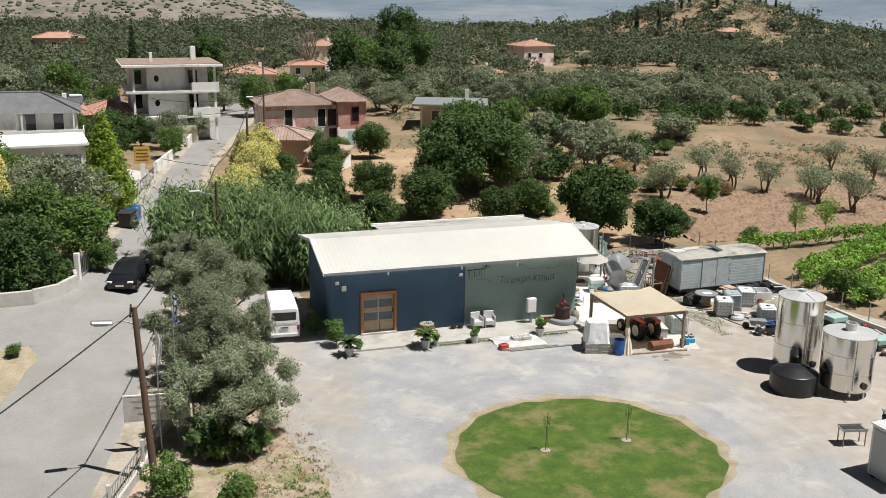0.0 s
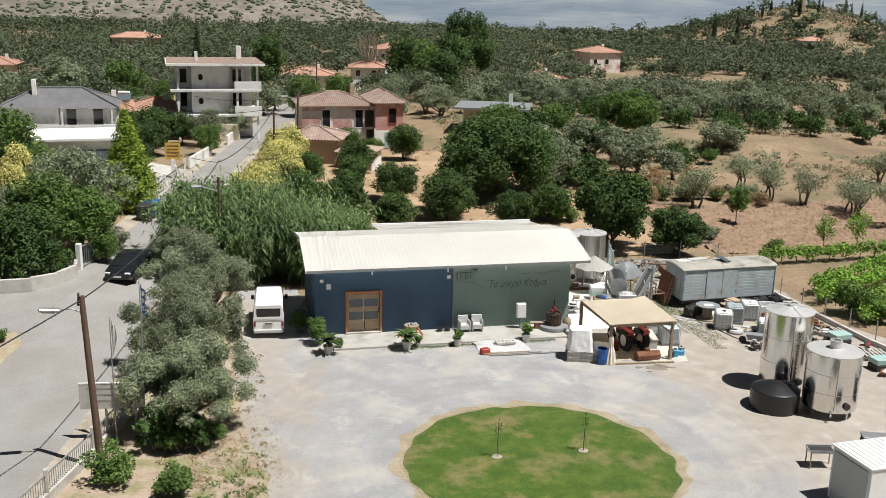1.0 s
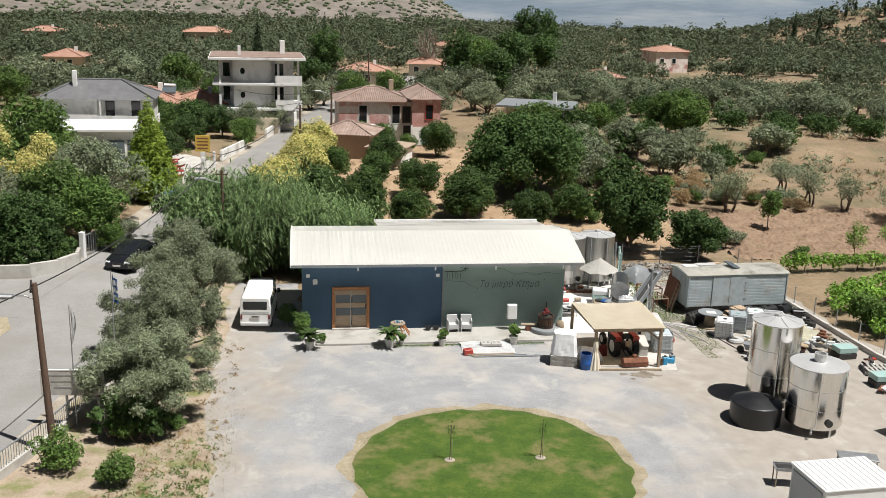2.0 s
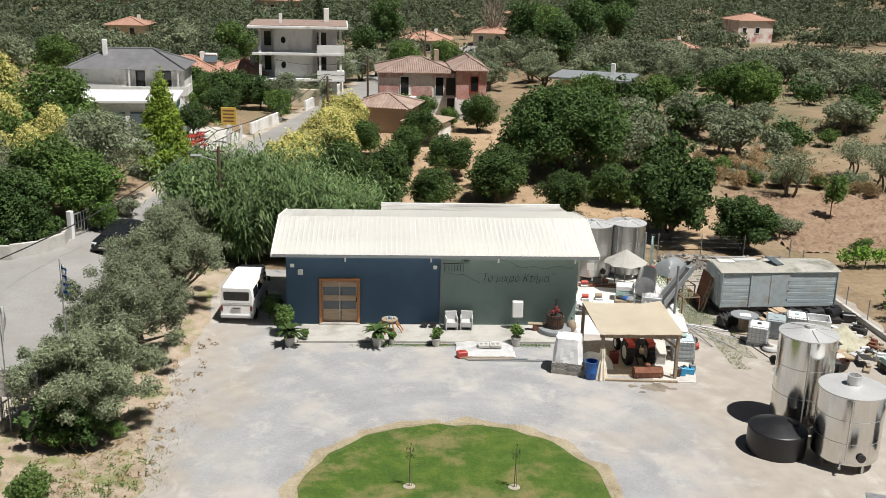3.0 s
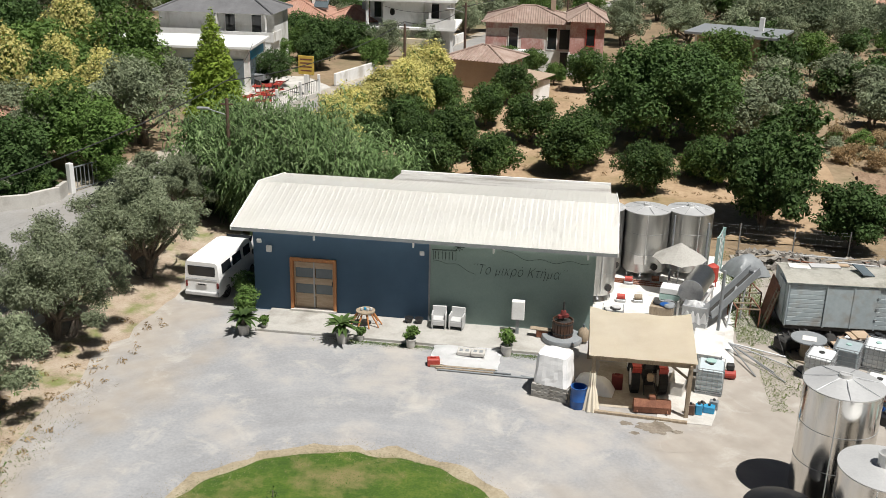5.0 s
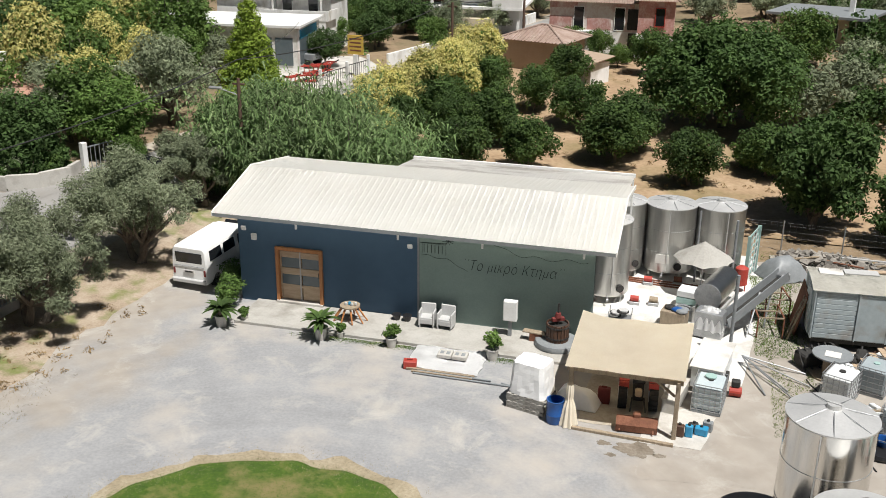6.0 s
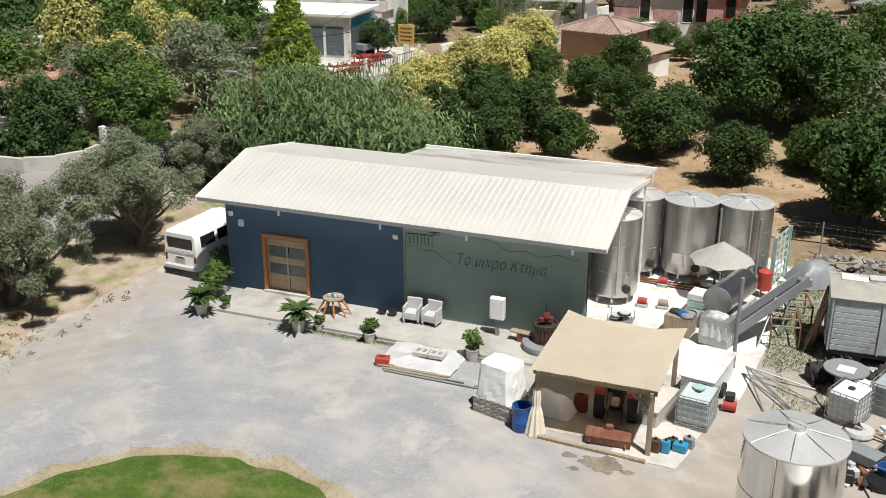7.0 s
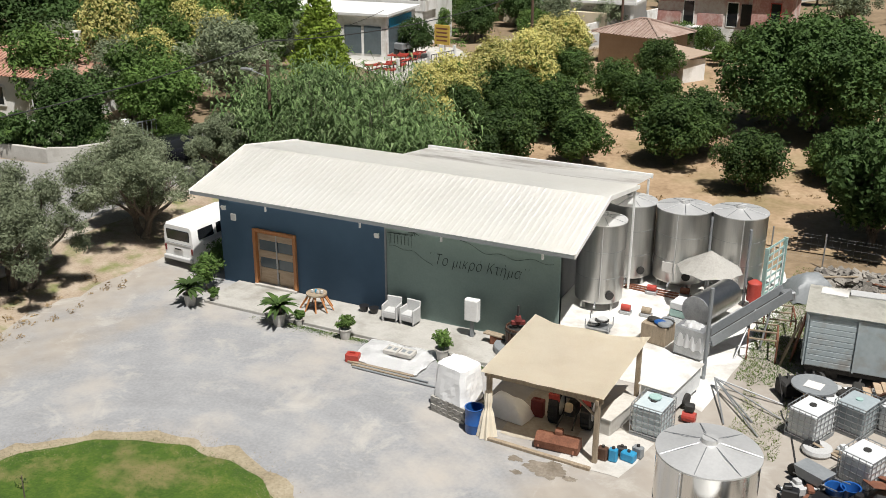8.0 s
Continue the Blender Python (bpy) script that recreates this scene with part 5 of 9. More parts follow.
# table of rough driftwood legs with odds and ends on it
t = thing("rustic_table", pose(4.55, -1.0, 0.12), "low rustic table on splayed driftwood legs", "table")
part("tabletop", Mesh().cyl((0, 0, 0.62), 0.42, 0.06, seg=14), M_PLANK, t)
rs = np.random.RandomState(3)
for k in range(9):
    a = k * 0.7 + 0.2
    part("leg", Mesh().rod((0.3 * math.cos(a), 0.3 * math.sin(a), 0.62), (0.72 * math.cos(a), 0.55 * math.sin(a), 0.02), 0.045, 6, 0.03), M_WOOD, t)
for k in range(4):
    q = thing("jar", pose(4.4 + 0.13 * k, -1.08 + 0.09 * (k % 2), 0.80), "small pale jar on the rustic table", "jar", "jars")
    part("body", Mesh().lathe([(0.05, 0), (0.065, 0.05), (0.05, 0.12), (0.035, 0.13)], 10), M_CYAN if k == 1 else M_GREYP, q)


# plants in pots
def pot_mesh(r, h):
    return Mesh().lathe([(r * 0.72, 0), (r * 0.95, h * 0.9), (r * 1.04, h * 0.9), (r * 1.04, h), (r * 0.9, h), (r * 0.85, h * 0.88)], 18)


def cycad(x, y, s, seed):
    t = thing("potted_cycad", pose(x, y, 0), "sago palm with arching fronds in a pale pot", "plant", "potted plants along the terrace")
    part("pot", pot_mesh(0.27 * s, 0.5 * s), M_CONC, t, "pale cement pot", True)
    part("trunk", Mesh().cyl((0, 0, 0.45 * s), 0.13 * s, 0.3 * s, 0.16 * s, 10), M_BARK, t)
    rs = np.random.RandomState(seed)
    bm = bmesh.new()
    for k in range(34):
        a, e = k * 2.4, radians(rs.uniform(12, 70))
        L = s * rs.uniform(0.65, 0.9)
        prev = None
        for q in range(7):
            f = q / 6
            r = L * f * math.cos(e * (1 - 0.35 * f))
            z = 0.72 * s + L * f * math.sin(e) - 0.45 * L * f * f
            w = 0.10 * s * math.sin(math.pi * min(1, f * 0.85 + 0.12))
            cx, cy = r * math.cos(a), r * math.sin(a)
            row = (bm.verts.new((cx - w * math.sin(a), cy + w * math.cos(a), z + 0.25 * w)), bm.verts.new((cx, cy, z)), bm.verts.new((cx + w * math.sin(a), cy - w * math.cos(a), z + 0.25 * w)))
            if prev:
                bm.faces.new((prev[0], prev[1], row[1], row[0])), bm.faces.new((prev[1], prev[2], row[2], row[1]))
            prev = row
    part("fronds", finish("fronds", bm, L_CITRUS), None, t)


def pot_bush(x, y, s, seed, leaf=None, label="leafy green shrub in a pale pot"):
    t = thing("potted_shrub", pose(x, y, 0), label, "plant", "potted plants along the terrace")
    part("pot", pot_mesh(0.27 * s, 0.5 * s), M_CONC, t, "pale cement pot", True)
    rs = np.random.RandomState(seed)
    part("foliage", cards_mesh("pot_foliage", leaf_cloud(make_clumps(rs, 0.45 * s, 1.25 * s, 0.45 * s, 7), 700, 0.13, seed, 0.6), leaf or L_BRIGHT), None, t)


cycad(-0.35, -2.75, 1.0, 5), cycad(3.95, -2.75, 1.05, 6)
pot_bush(6.85, -2.65, 0.85, 7), pot_bush(10.85, -2.6, 0.95, 8)
pot_bush(0.35, -2.1, 0.55, 9, label="small pot plant beside the sago palm"), pot_bush(4.65, -2.45, 0.55, 19, label="small pot plant beside the sago palm")
v = tree_meshes("rose_bush", 0.8, 1.9, 0.2, 0.03, 1800, 0.13, L_BRIGHT, 171, clumps=9, aspect=0.6)
tree("rose_shrub", v, -0.75, -1.1, "leafy shrub with a few pale flowers by the corner", "shrub", scale=1.0)
v = tree_meshes("corner_shrub", 0.9, 1.5, 0.1, 0.03, 1500, 0.13, L_DEEP, 172, clumps=8, aspect=0.6)
tree("shrub", v, -1.5, 0.9, "dark shrub in the shade of the side wall", "shrub", scale=1.0)

# old basket wine press
t = thing("wine_press", pose(13.05, -0.9, 0.12), "old basket wine press with an iron screw on a stone base", "press")
part("stone_base", Mesh().lathe([(0.85, 0), (0.88, 0.1), (0.84, 0.22), (0.7, 0.24)], 20), M_GREYMETAL, t, "grey stone trough base", True)
for k in range(20):
    a = k * math.pi / 10
    part("stave", Mesh().box((0.42 * math.cos(a), 0.42 * math.sin(a), 0.6), (0.045, 0.115, 0.72), (0, 0, math.degrees(a)), bevel=0.006), M_CEDAR, t)
for z in (0.38, 0.82):
    part("hoop", Mesh().lathe([(0.455, z), (0.47, z), (0.47, z + 0.05), (0.455, z + 0.05)], 20), M_DARK, t)
part("screw", Mesh().cyl((0, 0, 0.3), 0.04, 1.45, seg=10), M_DARK, t)
part("press_head", Mesh().box((0, 0, 1.1), (0.5, 0.16, 0.16), (0, 0, 30), bevel=0.02).cyl((0, 0, 1.18), 0.14, 0.18, 0.1, 12), M_MAROON, t, "dark red press head")
t = thing("wooden_bench", pose(12.15, -0.75, 0.12), "small bench of a plank on a brick block", "bench")
part("plank", Mesh().box((0, 0, 0.36), (0.95, 0.3, 0.05), (0, 0, -6), bevel=0.006), M_PLANK, t)
part("block", Mesh().box((0.05, 0, 0.17), (0.5, 0.26, 0.33), bevel=0.01), M_RUST, t)
t = thing("demijohn_basket", pose(13.95, -0.75, 0.12), "wicker demijohn beside the press", "jar")
part("basket", Mesh().lathe([(0.2, 0), (0.26, 0.2), (0.22, 0.45), (0.08, 0.6)], 14), M_PLANK, t, "", True)
part("neck", Mesh().cyl((0, 0, 0.58), 0.05, 0.16, seg=10), M_GLASS, t)

# white sheet with a pallet of blocks
t = thing("plastic_sheet", pose(9.25, -3.25, 0.03), "crumpled white plastic sheet over boards on the ground", "sheet")
def sh(u, v):
    x, y = -1.4 + 2.8 * u, -0.95 + 1.9 * v
    return (x + 0.1 * noise.noise((x * 2, y * 2, 0)), y + 0.1 * noise.noise((x * 2, y * 2, 5)), 0.14 + 0.09 * noise.noise((x * 1.7, y * 1.7, 1)) - 0.10 * max(abs(u - 0.5), abs(v - 0.5)) ** 4 * 16)
part("sheet", Mesh().sheet(26, 18, sh).thick(0.015), M_SHEET, t)
part("board", Mesh().box((0, -1.02, 0.03), (2.6, 0.12, 0.07)), M_PLANK, t), part("board", Mesh().box((0.1, -1.17, 0.02), (2.3, 0.1, 0.05)), M_PLANK, t)
t = thing("concrete_block", pose(9.45, -3.2, 0.2), "pale slotted concrete blocks lying on the sheet", "block")
for k in range(2):
    part("block", Mesh().box((-0.28 + 0.58 * k, 0, 0.08), (0.54, 0.5, 0.14), bevel=0.01), M_CONC, t)
    for s in (-0.12, 0.12):
        part("slot", Mesh().box((-0.28 + 0.58 * k + s, 0, 0.151), (0.14, 0.22, 0.012)), M_GREYMETAL, t)
t = thing("red_jerrycan", pose(8.05, -4.1, 0), "faded red metal box on the gravel", "box")
part("body", Mesh().box((0, 0, 0.16), (0.5, 0.34, 0.32), (0, 0, 12), bevel=0.03), M_RED, t)
part("handle", Mesh().box((0, 0, 0.36), (0.22, 0.05, 0.05), (0, 0, 12), bevel=0.01), M_RED, t)
for k, (a, b) in enumerate((((8.3, -4.55, 0.05), (12.7, -4.6, 0.05)), ((8.4, -4.35, 0.05), (11.2, -4.4, 0.06)), ((11.6, -4.45, 0.05), (12.9, -4.75, 0.05)))):
    solid("steel_pipe", Mesh().rod(a, b, 0.035, 8), M_GREYMETAL, "thin grey steel pipe lying on the gravel", "pipe", group="loose pipes")


# wrapped goods on stacked pallets
def pallet(m, w=1.4, d=1.2):
    t = thing("pallet", m, "weathered grey wooden pallet", "pallet", "pallets")
    for k in range(6):
        part("slat", Mesh().box((-w / 2 + 0.09 + k * (w - 0.18) / 5, 0, 0.13), (0.14, d, 0.022)), M_TERR, t)
    for y in (-d / 2 + 0.06, 0, d / 2 - 0.06):
        part("runner", Mesh().box((0, y, 0.06), (w, 0.09, 0.11)), M_TERR, t)
    return t


for k in range(4):
    pallet(pose(12.92, -5.6, 0.145 * k, 0, 0, -16 + 2 * (k % 2)))
t = thing("wrapped_crate", pose(12.92, -5.6, 0.585, 0, 0, -16), "tall load wrapped in white plastic on pallets", "crate")
t.scale = (1.25, 1.22, 0.92)
def wrapf(k, j):
    a = 2 * math.pi * k / 28
    f = j / 8
    sx, sy = 0.56 - 0.1 * f, 0.48 - 0.08 * f
    cx, cy = math.cos(a), math.sin(a)
    q = 1 / max(abs(cx), abs(cy)) ** 0.85
    x, y = sx * cx * q, sy * cy * q
    return (x * (1 + 0.08 * noise.noise((cx * 3, cy * 3, f * 3))), y * (1 + 0.08 * noise.noise((cy * 3, cx * 3, f * 3 + 4))), 1.25 * f + 0.04 * noise.noise((cx * 4, cy * 4, 9)))
bm = bmesh.new()
rings = [[bm.verts.new(wrapf(k, j)) for k in range(28)] for j in range(9)]
for a, b in zip(rings, rings[1:]):
    for k in range(28):
        bm.faces.new((a[k], a[(k + 1) % 28], b[(k + 1) % 28], b[k]))
bm.faces.new(rings[-1]), bm.faces.new(list(reversed(rings[0])))
part("wrapping", bm, M_SHEET, t, "loose white plastic wrapping")
t = thing("covered_trailer", pose(14.42, -5.05, 0, 0, 0, -10), "low load under a dusty grey-white cover", "trailer")
def cov(u, v):
    x, y = -0.8 + 1.6 * u, -0.45 + 0.9 * v
    e = max(abs(2 * u - 1), abs(2 * v - 1))
    return (x, y, 0.03 + 0.75 * (1 - e ** 3) * (1 - 0.35 * u) + 0.05 * noise.noise((x * 3, y * 3, 2)))
part("cover", Mesh().sheet(20, 12, cov), M_SHEET, t, "", True)
t = thing("plastic_barrel", pose(13.87, -6.50, 0), "open bright blue plastic barrel", "barrel")
part("body", Mesh().lathe([(0.27, 0), (0.29, 0.05), (0.29, 0.3), (0.305, 0.33), (0.29, 0.36), (0.29, 0.82), (0.31, 0.86), (0.27, 0.86), (0.26, 0.1), (0.2, 0.09)], 22), M_BARREL, t, smooth=True)

# pergola with a sand coloured shade cloth
PG = {"fl": (14.34, -6.45), "fr": (17.8, -6.55), "bl": (14.22, -2.25), "br": (17.87, -2.35)}
t = thing("pergola", pose(0, 0, 0), "wooden post pergola with a taut sand-coloured shade cloth", "pergola")
for x, y in PG.values():
    part("post", Mesh().box((x, y, 1.08), (0.15, 0.15, 2.16), bevel=0.012), M_PLANK, t)
def beam(a, b, z):
    d = Vector(b) - Vector(a)
    return Mesh().box(((a[0] + b[0]) / 2, (a[1] + b[1]) / 2, z), (d.length + 0.3, 0.1, 0.16), (0, 0, math.degrees(math.atan2(d.y, d.x))), bevel=0.01)
part("beam", beam(PG["fl"], PG["fr"], 2.08), M_PLANK, t), part("beam", beam(PG["fr"], PG["br"], 2.06), M_PLANK, t)
part("beam", beam(PG["fl"], PG["bl"], 2.06), M_PLANK, t)
def cloth(u, v):
    ax, ay = PG["fl"][0] - 0.2 + (PG["fr"][0] + 0.2 - PG["fl"][0] + 0.2) * u, PG["fl"][1] - 0.25
    bx, by = PG["bl"][0] - 0.1 + (PG["br"][0] + 0.25 - PG["bl"][0] + 0.1) * u, PG["bl"][1] + 0.2 - 0.5 * math.sin(math.pi * u) * (1 + 0.3 * math.sin(3 * math.pi * u))
    x, y = ax + (bx - ax) * v, ay + (by - ay) * v
    return (x, y, 2.24 - 0.13 * math.sin(math.pi * u) * math.sin(math.pi * v) + 0.02 * noise.noise((x * 2, y * 2, 0)))
part("shade_cloth", Mesh().sheet(30, 24, cloth).thick(0.01), M_TARP, t, "sand-coloured shade cloth", True)
part("brace", Mesh().rod((17.72, -6.50, 1.55), (17.12, -6.53, 2.02), 0.05, 6), M_PLANK, t)
def gathered(u, v):
    a, f = 2 * math.pi * u, v
    r = 0.11 + 0.19 * f ** 1.4 + 0.03 * (0.3 + f) * math.sin(9 * a) - 0.05 * math.exp(-((f - 0.35) / 0.1) ** 2)
    return (14.34 + r * math.cos(a), -6.51 + r * math.sin(a) - 0.06 * f, 1.5 - 1.48 * f)
part("gathered_cloth", Mesh().sheet(60, 14, gathered), M_TARP, t, "gathered cloth tied to the post", True)
def blot(x, y, r, seed):
    """An irregular spill with a ragged edge."""
    bm = bmesh.new()
    vs = []
    for k in range(72):
        a = 2 * math.pi * k / 72
        q = r * (1 + 0.45 * noise.noise((math.cos(a) * 1.3, math.sin(a) * 1.3, seed)) + 0.3 * noise.noise((math.cos(a) * 4, math.sin(a) * 4, seed + 5)) + 0.16 * noise.noise((math.cos(a) * 11, math.sin(a) * 11, seed + 9)))
        vs.append(bm.verts.new((x + 1.25 * q * math.cos(a), y + 0.75 * q * math.sin(a), 0.013)))
    c = bm.verts.new((x, y, 0.013))
    for k in range(72):
        bm.faces.new((c, vs[k], vs[(k + 1) % 72]))
    return bm


for x, y, r, sd in ((16.62, -7.50, 0.55, 3), (15.62, -7.40, 0.2, 8), (17.42, -7.70, 0.16, 12), (15.92, -8.05, 0.14, 15)):
    solid("stain", blot(x, y, r, sd), M_STAIN, "dark oily stain on the yard before the pergola", "stain", kind="structure")
solid("ground_sheet", outline([(16.72, -7.05), (18.72, -7.05), (19.12, -4.75), (18.12, -4.45), (16.92, -5.05)], 0.02, 0.1, 0.3), M_CONC, "sand-coloured sheet spread on the ground", "sheet")
solid("ground_sheet", outline([(14.62, -6.25), (16.92, -6.35), (17.02, -2.45), (14.62, -2.45)], 0.016, 0.15, 0.3), M_SAND, "dusty brown ground cloth under the pergola", "sheet")


# tractor
def wheel(parent, x, y, r, w, rim):
    t = part("wheel", Mesh().cyl((x - w / 2, y, r), r * 0.5, w * 0.9, seg=14, rot=(0, 90, 0)), rim, parent)
    part("tyre", Mesh().cyl((x - w / 2, y, r), r, w, seg=24, rot=(0, 90, 0)), M_RUBBER, t)
    bar = finish("lug", Mesh().box((0, 0, 0), (w, 0.05, 0.05)), M_RUBBER)
    for k in range(18):
        a = 2 * math.pi * k / 18
        part("lug", bar, None, t, at=pose(x, y + r * math.cos(a), r + r * math.sin(a), -math.degrees(a), 0, 0))
    for s in (-1, 1):
        part("rim", Mesh().cyl((x + s * (w / 2 + 0.005) - 0.006, y, r), r * 0.56, 0.012, seg=20, rot=(0, 90, 0)), rim, t, "pale wheel rim")


t = thing("tractor", pose(16.47, -4.70, 0, 0, 0, 4), "small old red tractor parked under the shade cloth", "tractor")
for s in (-1, 1):
    wheel(t, s * 0.52, 0.0, 0.58, 0.3, M_WHITE)
    wheel(t, s * 0.5, 1.75, 0.34, 0.18, M_WHITE)
    part("mudguard", Mesh().box((s * 0.5, 0.0, 1.2), (0.34, 0.9, 0.05), bevel=0.02).box((s * 0.5, -0.46, 1.05), (0.34, 0.05, 0.3), (20, 0, 0)), M_RED, t)
part("bonnet", Mesh().box((0, 1.35, 0.95), (0.5, 1.35, 0.5), bevel=0.07), M_RED, t, "faded red bonnet")
part("chassis", Mesh().box((0, 0.8, 0.55), (0.36, 2.2, 0.35), bevel=0.03), M_DARK, t)
part("seat", Mesh().box((0, -0.05, 1.05), (0.42, 0.4, 0.1), bevel=0.03).box((0, -0.25, 1.2), (0.42, 0.08, 0.28), bevel=0.03), M_DARK, t)
part("steering_wheel", Mesh().lathe([(0.17, 1.3), (0.2, 1.31), (0.2, 1.33), (0.17, 1.34)], 16, (0, 0.5, 0)), M_DARK, t)
part("exhaust", Mesh().cyl((0.12, 1.5, 1.18), 0.03, 0.6, seg=8), M_RUST, t)
part("jug", Mesh().box((0, -0.55, 0.85), (0.24, 0.2, 0.3), bevel=0.05), M_CARD, t, "cream plastic jug hanging behind")
part("linkage", Mesh().rod((-0.2, -0.3, 0.5), (-0.25, -1.0, 0.35), 0.03).rod((0.2, -0.3, 0.5), (0.25, -1.0, 0.35), 0.03), M_DARK, t)
t = thing("rotavator", pose(16.57, -6.30, 0, 0, 0, 3), "rusty tractor tiller lying in front of the tractor", "implement")
part("hood", Mesh().prism([(-0.25, 0.05), (0.25, 0.05), (0.2, 0.42), (-0.1, 0.5), (-0.28, 0.3)], 1.35, axis="x", at=-0.67), M_RUST, t)
part("gearbox", Mesh().box((0, 0.05, 0.55), (0.25, 0.25, 0.2), bevel=0.04), M_RUST, t)
part("drawbar", Mesh().rod((0.5, 0.1, 0.45), (0.55, -0.35, 0.1), 0.03), M_RUST, t), part("drawbar", Mesh().rod((-0.5, 0.1, 0.45), (-0.55, -0.3, 0.1), 0.03), M_RUST, t)
solid("timber_beam", Mesh().box((16.12, -6.9, 0.05), (3.4, 0.14, 0.1), (0, 0, -4), bevel=0.01), M_PLANK, "weathered beam lying along the pergola front", "beam")
t = thing("fuel_can", pose(15.32, -4.75, 0), "dark red metal fuel can", "can")
part("body", Mesh().box((0, 0, 0.3), (0.42, 0.26, 0.6), bevel=0.03), M_MAROON, t)
part("handle", Mesh().box((0, 0, 0.63), (0.2, 0.05, 0.06), bevel=0.01), M_MAROON, t)
t = thing("concrete_trough", pose(17.72, -4.05, 0, 0, 0, -12), "long pale concrete trough stood beside the pergola", "trough")
part("body", Mesh().box((0, 0, 0.27), (0.5, 1.8, 0.54), bevel=0.03), M_CONC, t)
part("rim", Mesh().box((0, 0, 0.56), (0.56, 1.86, 0.06), bevel=0.01), M_CONC, t)
for x, y, w, h, mt in ((17.97, -6.30, 0.3, 0.42, M_CEDAR), (18.27, -6.25, 0.26, 0.42, M_CYAN), (18.67, -6.00, 0.42, 0.28, M_CYAN), (18.87, -5.70, 0.32, 0.35, M_GREYMETAL), (18.42, -5.85, 0.3, 0.3, M_DARK)):
    t = thing("jerrycan", pose(x, y, 0.02, 0, 0, rnd(-20, 20)), {M_CYAN: "light blue plastic jerrycan on the sheet", M_CEDAR: "dark brown can beside the post"}.get(mt, "grey motor part on the ground sheet"), "can", "cans by the pergola")
    part("body", Mesh().box((0, 0, h / 2), (w, w * 0.7, h), bevel=0.03), mt, t)
    part("cap", Mesh().cyl((0, 0, h), 0.05, 0.06, seg=10), M_DARK, t)


# intermediate bulk containers
BAR_V = finish("cage_bar", Mesh().box((0, 0, 0), (0.018, 0.018, 1.0)), M_GALV)
BAR_X = finish("cage_bar", Mesh().box((0, 0, 0), (1.02, 0.02, 0.02)), M_GALV)
BAR_Y = finish("cage_bar", Mesh().box((0, 0, 0), (0.02, 1.15, 0.02)), M_GALV)


def ibc(m, plastic, label, lid=M_DARK):
    t = thing("bulk_container", m, label, "container", "bulk containers")
    part("bottle", Mesh().box((0, 0, 0.6), (0.96, 1.1, 0.94), bevel=0.07), plastic, t)
    part("lid", Mesh().cyl((0, 0, 1.06), 0.11, 0.05, seg=14), lid, t)
    part("pallet_base", Mesh().box((0, 0, 0.06), (1.0, 1.15, 0.1), bevel=0.01), M_GREYMETAL, t)
    for k in range(6):
        x, y = -0.5 + k * 0.2, -0.57 + k * 0.228
        for q in (-1, 1):
            part("cage_bar", BAR_V, None, t, at=pose(x, q * 0.575, 0.6)), part("cage_bar", BAR_V, None, t, at=pose(q * 0.505, y, 0.6))
    for z in (0.15, 0.35, 0.55, 0.75, 0.95, 1.09):
        for q in (-1, 1):
            part("cage_bar", BAR_X, None, t, at=pose(0, q * 0.575, z)), part("cage_bar", BAR_Y, None, t, at=pose(q * 0.505, 0, z))
    return t


ibc(pose(18.85, -4.05, 0, 0, 0, -8), M_IBCL, "pale blue-grey caged bulk container with a hose on it")
ibc(pose(23.3, -2.15, 0, 0, 0, -24), M_IBC, "white caged bulk container on the sandy ground")
ibc(pose(24.55, -1.15, 0, 0, 0, -22), M_IBCG, "grey half-empty caged bulk container", M_TEAL)
ibc(pose(25.8, -0.75, 0, 0, 0, -20), M_IBC, "white caged bulk container in the row", M_TEAL)
ibc(pose(25.0, -4.15, 0, 0, 0, -26), M_IBC, "white caged bulk container standing in front of the row")
solid("hose", Mesh().lathe([(0.14, 1.12), (0.2, 1.12), (0.2, 1.16), (0.14, 1.16)], 16, (18.85, -3.9, 0)), M_TEAL, "turquoise hose coiled on the container", "hose")
t = thing("plastic_bin", pose(27.1, -0.5, 0, 0, 0, -18), "open grey plastic harvest bin", "bin")
for s in (-1, 1):
    part("side", Mesh().box((s * 0.56, 0, 0.45), (0.06, 1.1, 0.7), bevel=0.01), M_IBC, t), part("end", Mesh().box((0, s * 0.54, 0.45), (1.1, 0.06, 0.7), bevel=0.01), M_IBC, t)
part("base", Mesh().box((0, 0, 0.1), (1.15, 1.1, 0.12)), M_IBC, t)
t = thing("covered_box_trailer", pose(18.9, -2.0, 0, 0, 0, -10), "white-topped box trailer on the concrete pad", "trailer")
part("body", Mesh().box((0, 0, 0.62), (1.05, 2.4, 0.8), bevel=0.02), M_IBC, t)
part("cover", Mesh().box((0, 0, 1.05), (1.2, 2.55, 0.06), bevel=0.02), M_WHITEPAD, t)
for s in (-1, 1):
    part("wheel", Mesh().cyl((s * 0.55 - 0.07, 0, 0.25), 0.25, 0.14, seg=16, rot=(0, 90, 0)), M_RUBBER, t)
t = thing("motor_pump", pose(19.75, -3, 0), "small red and grey motor pump", "pump")
part("tank", Mesh().cyl((-0.2, 0, 0.2), 0.17, 0.42, seg=14, rot=(0, 90, 0)), M_RED, t)
part("motor", Mesh().box((0, 0.05, 0.5), (0.3, 0.26, 0.26), bevel=0.04), M_DARK, t)


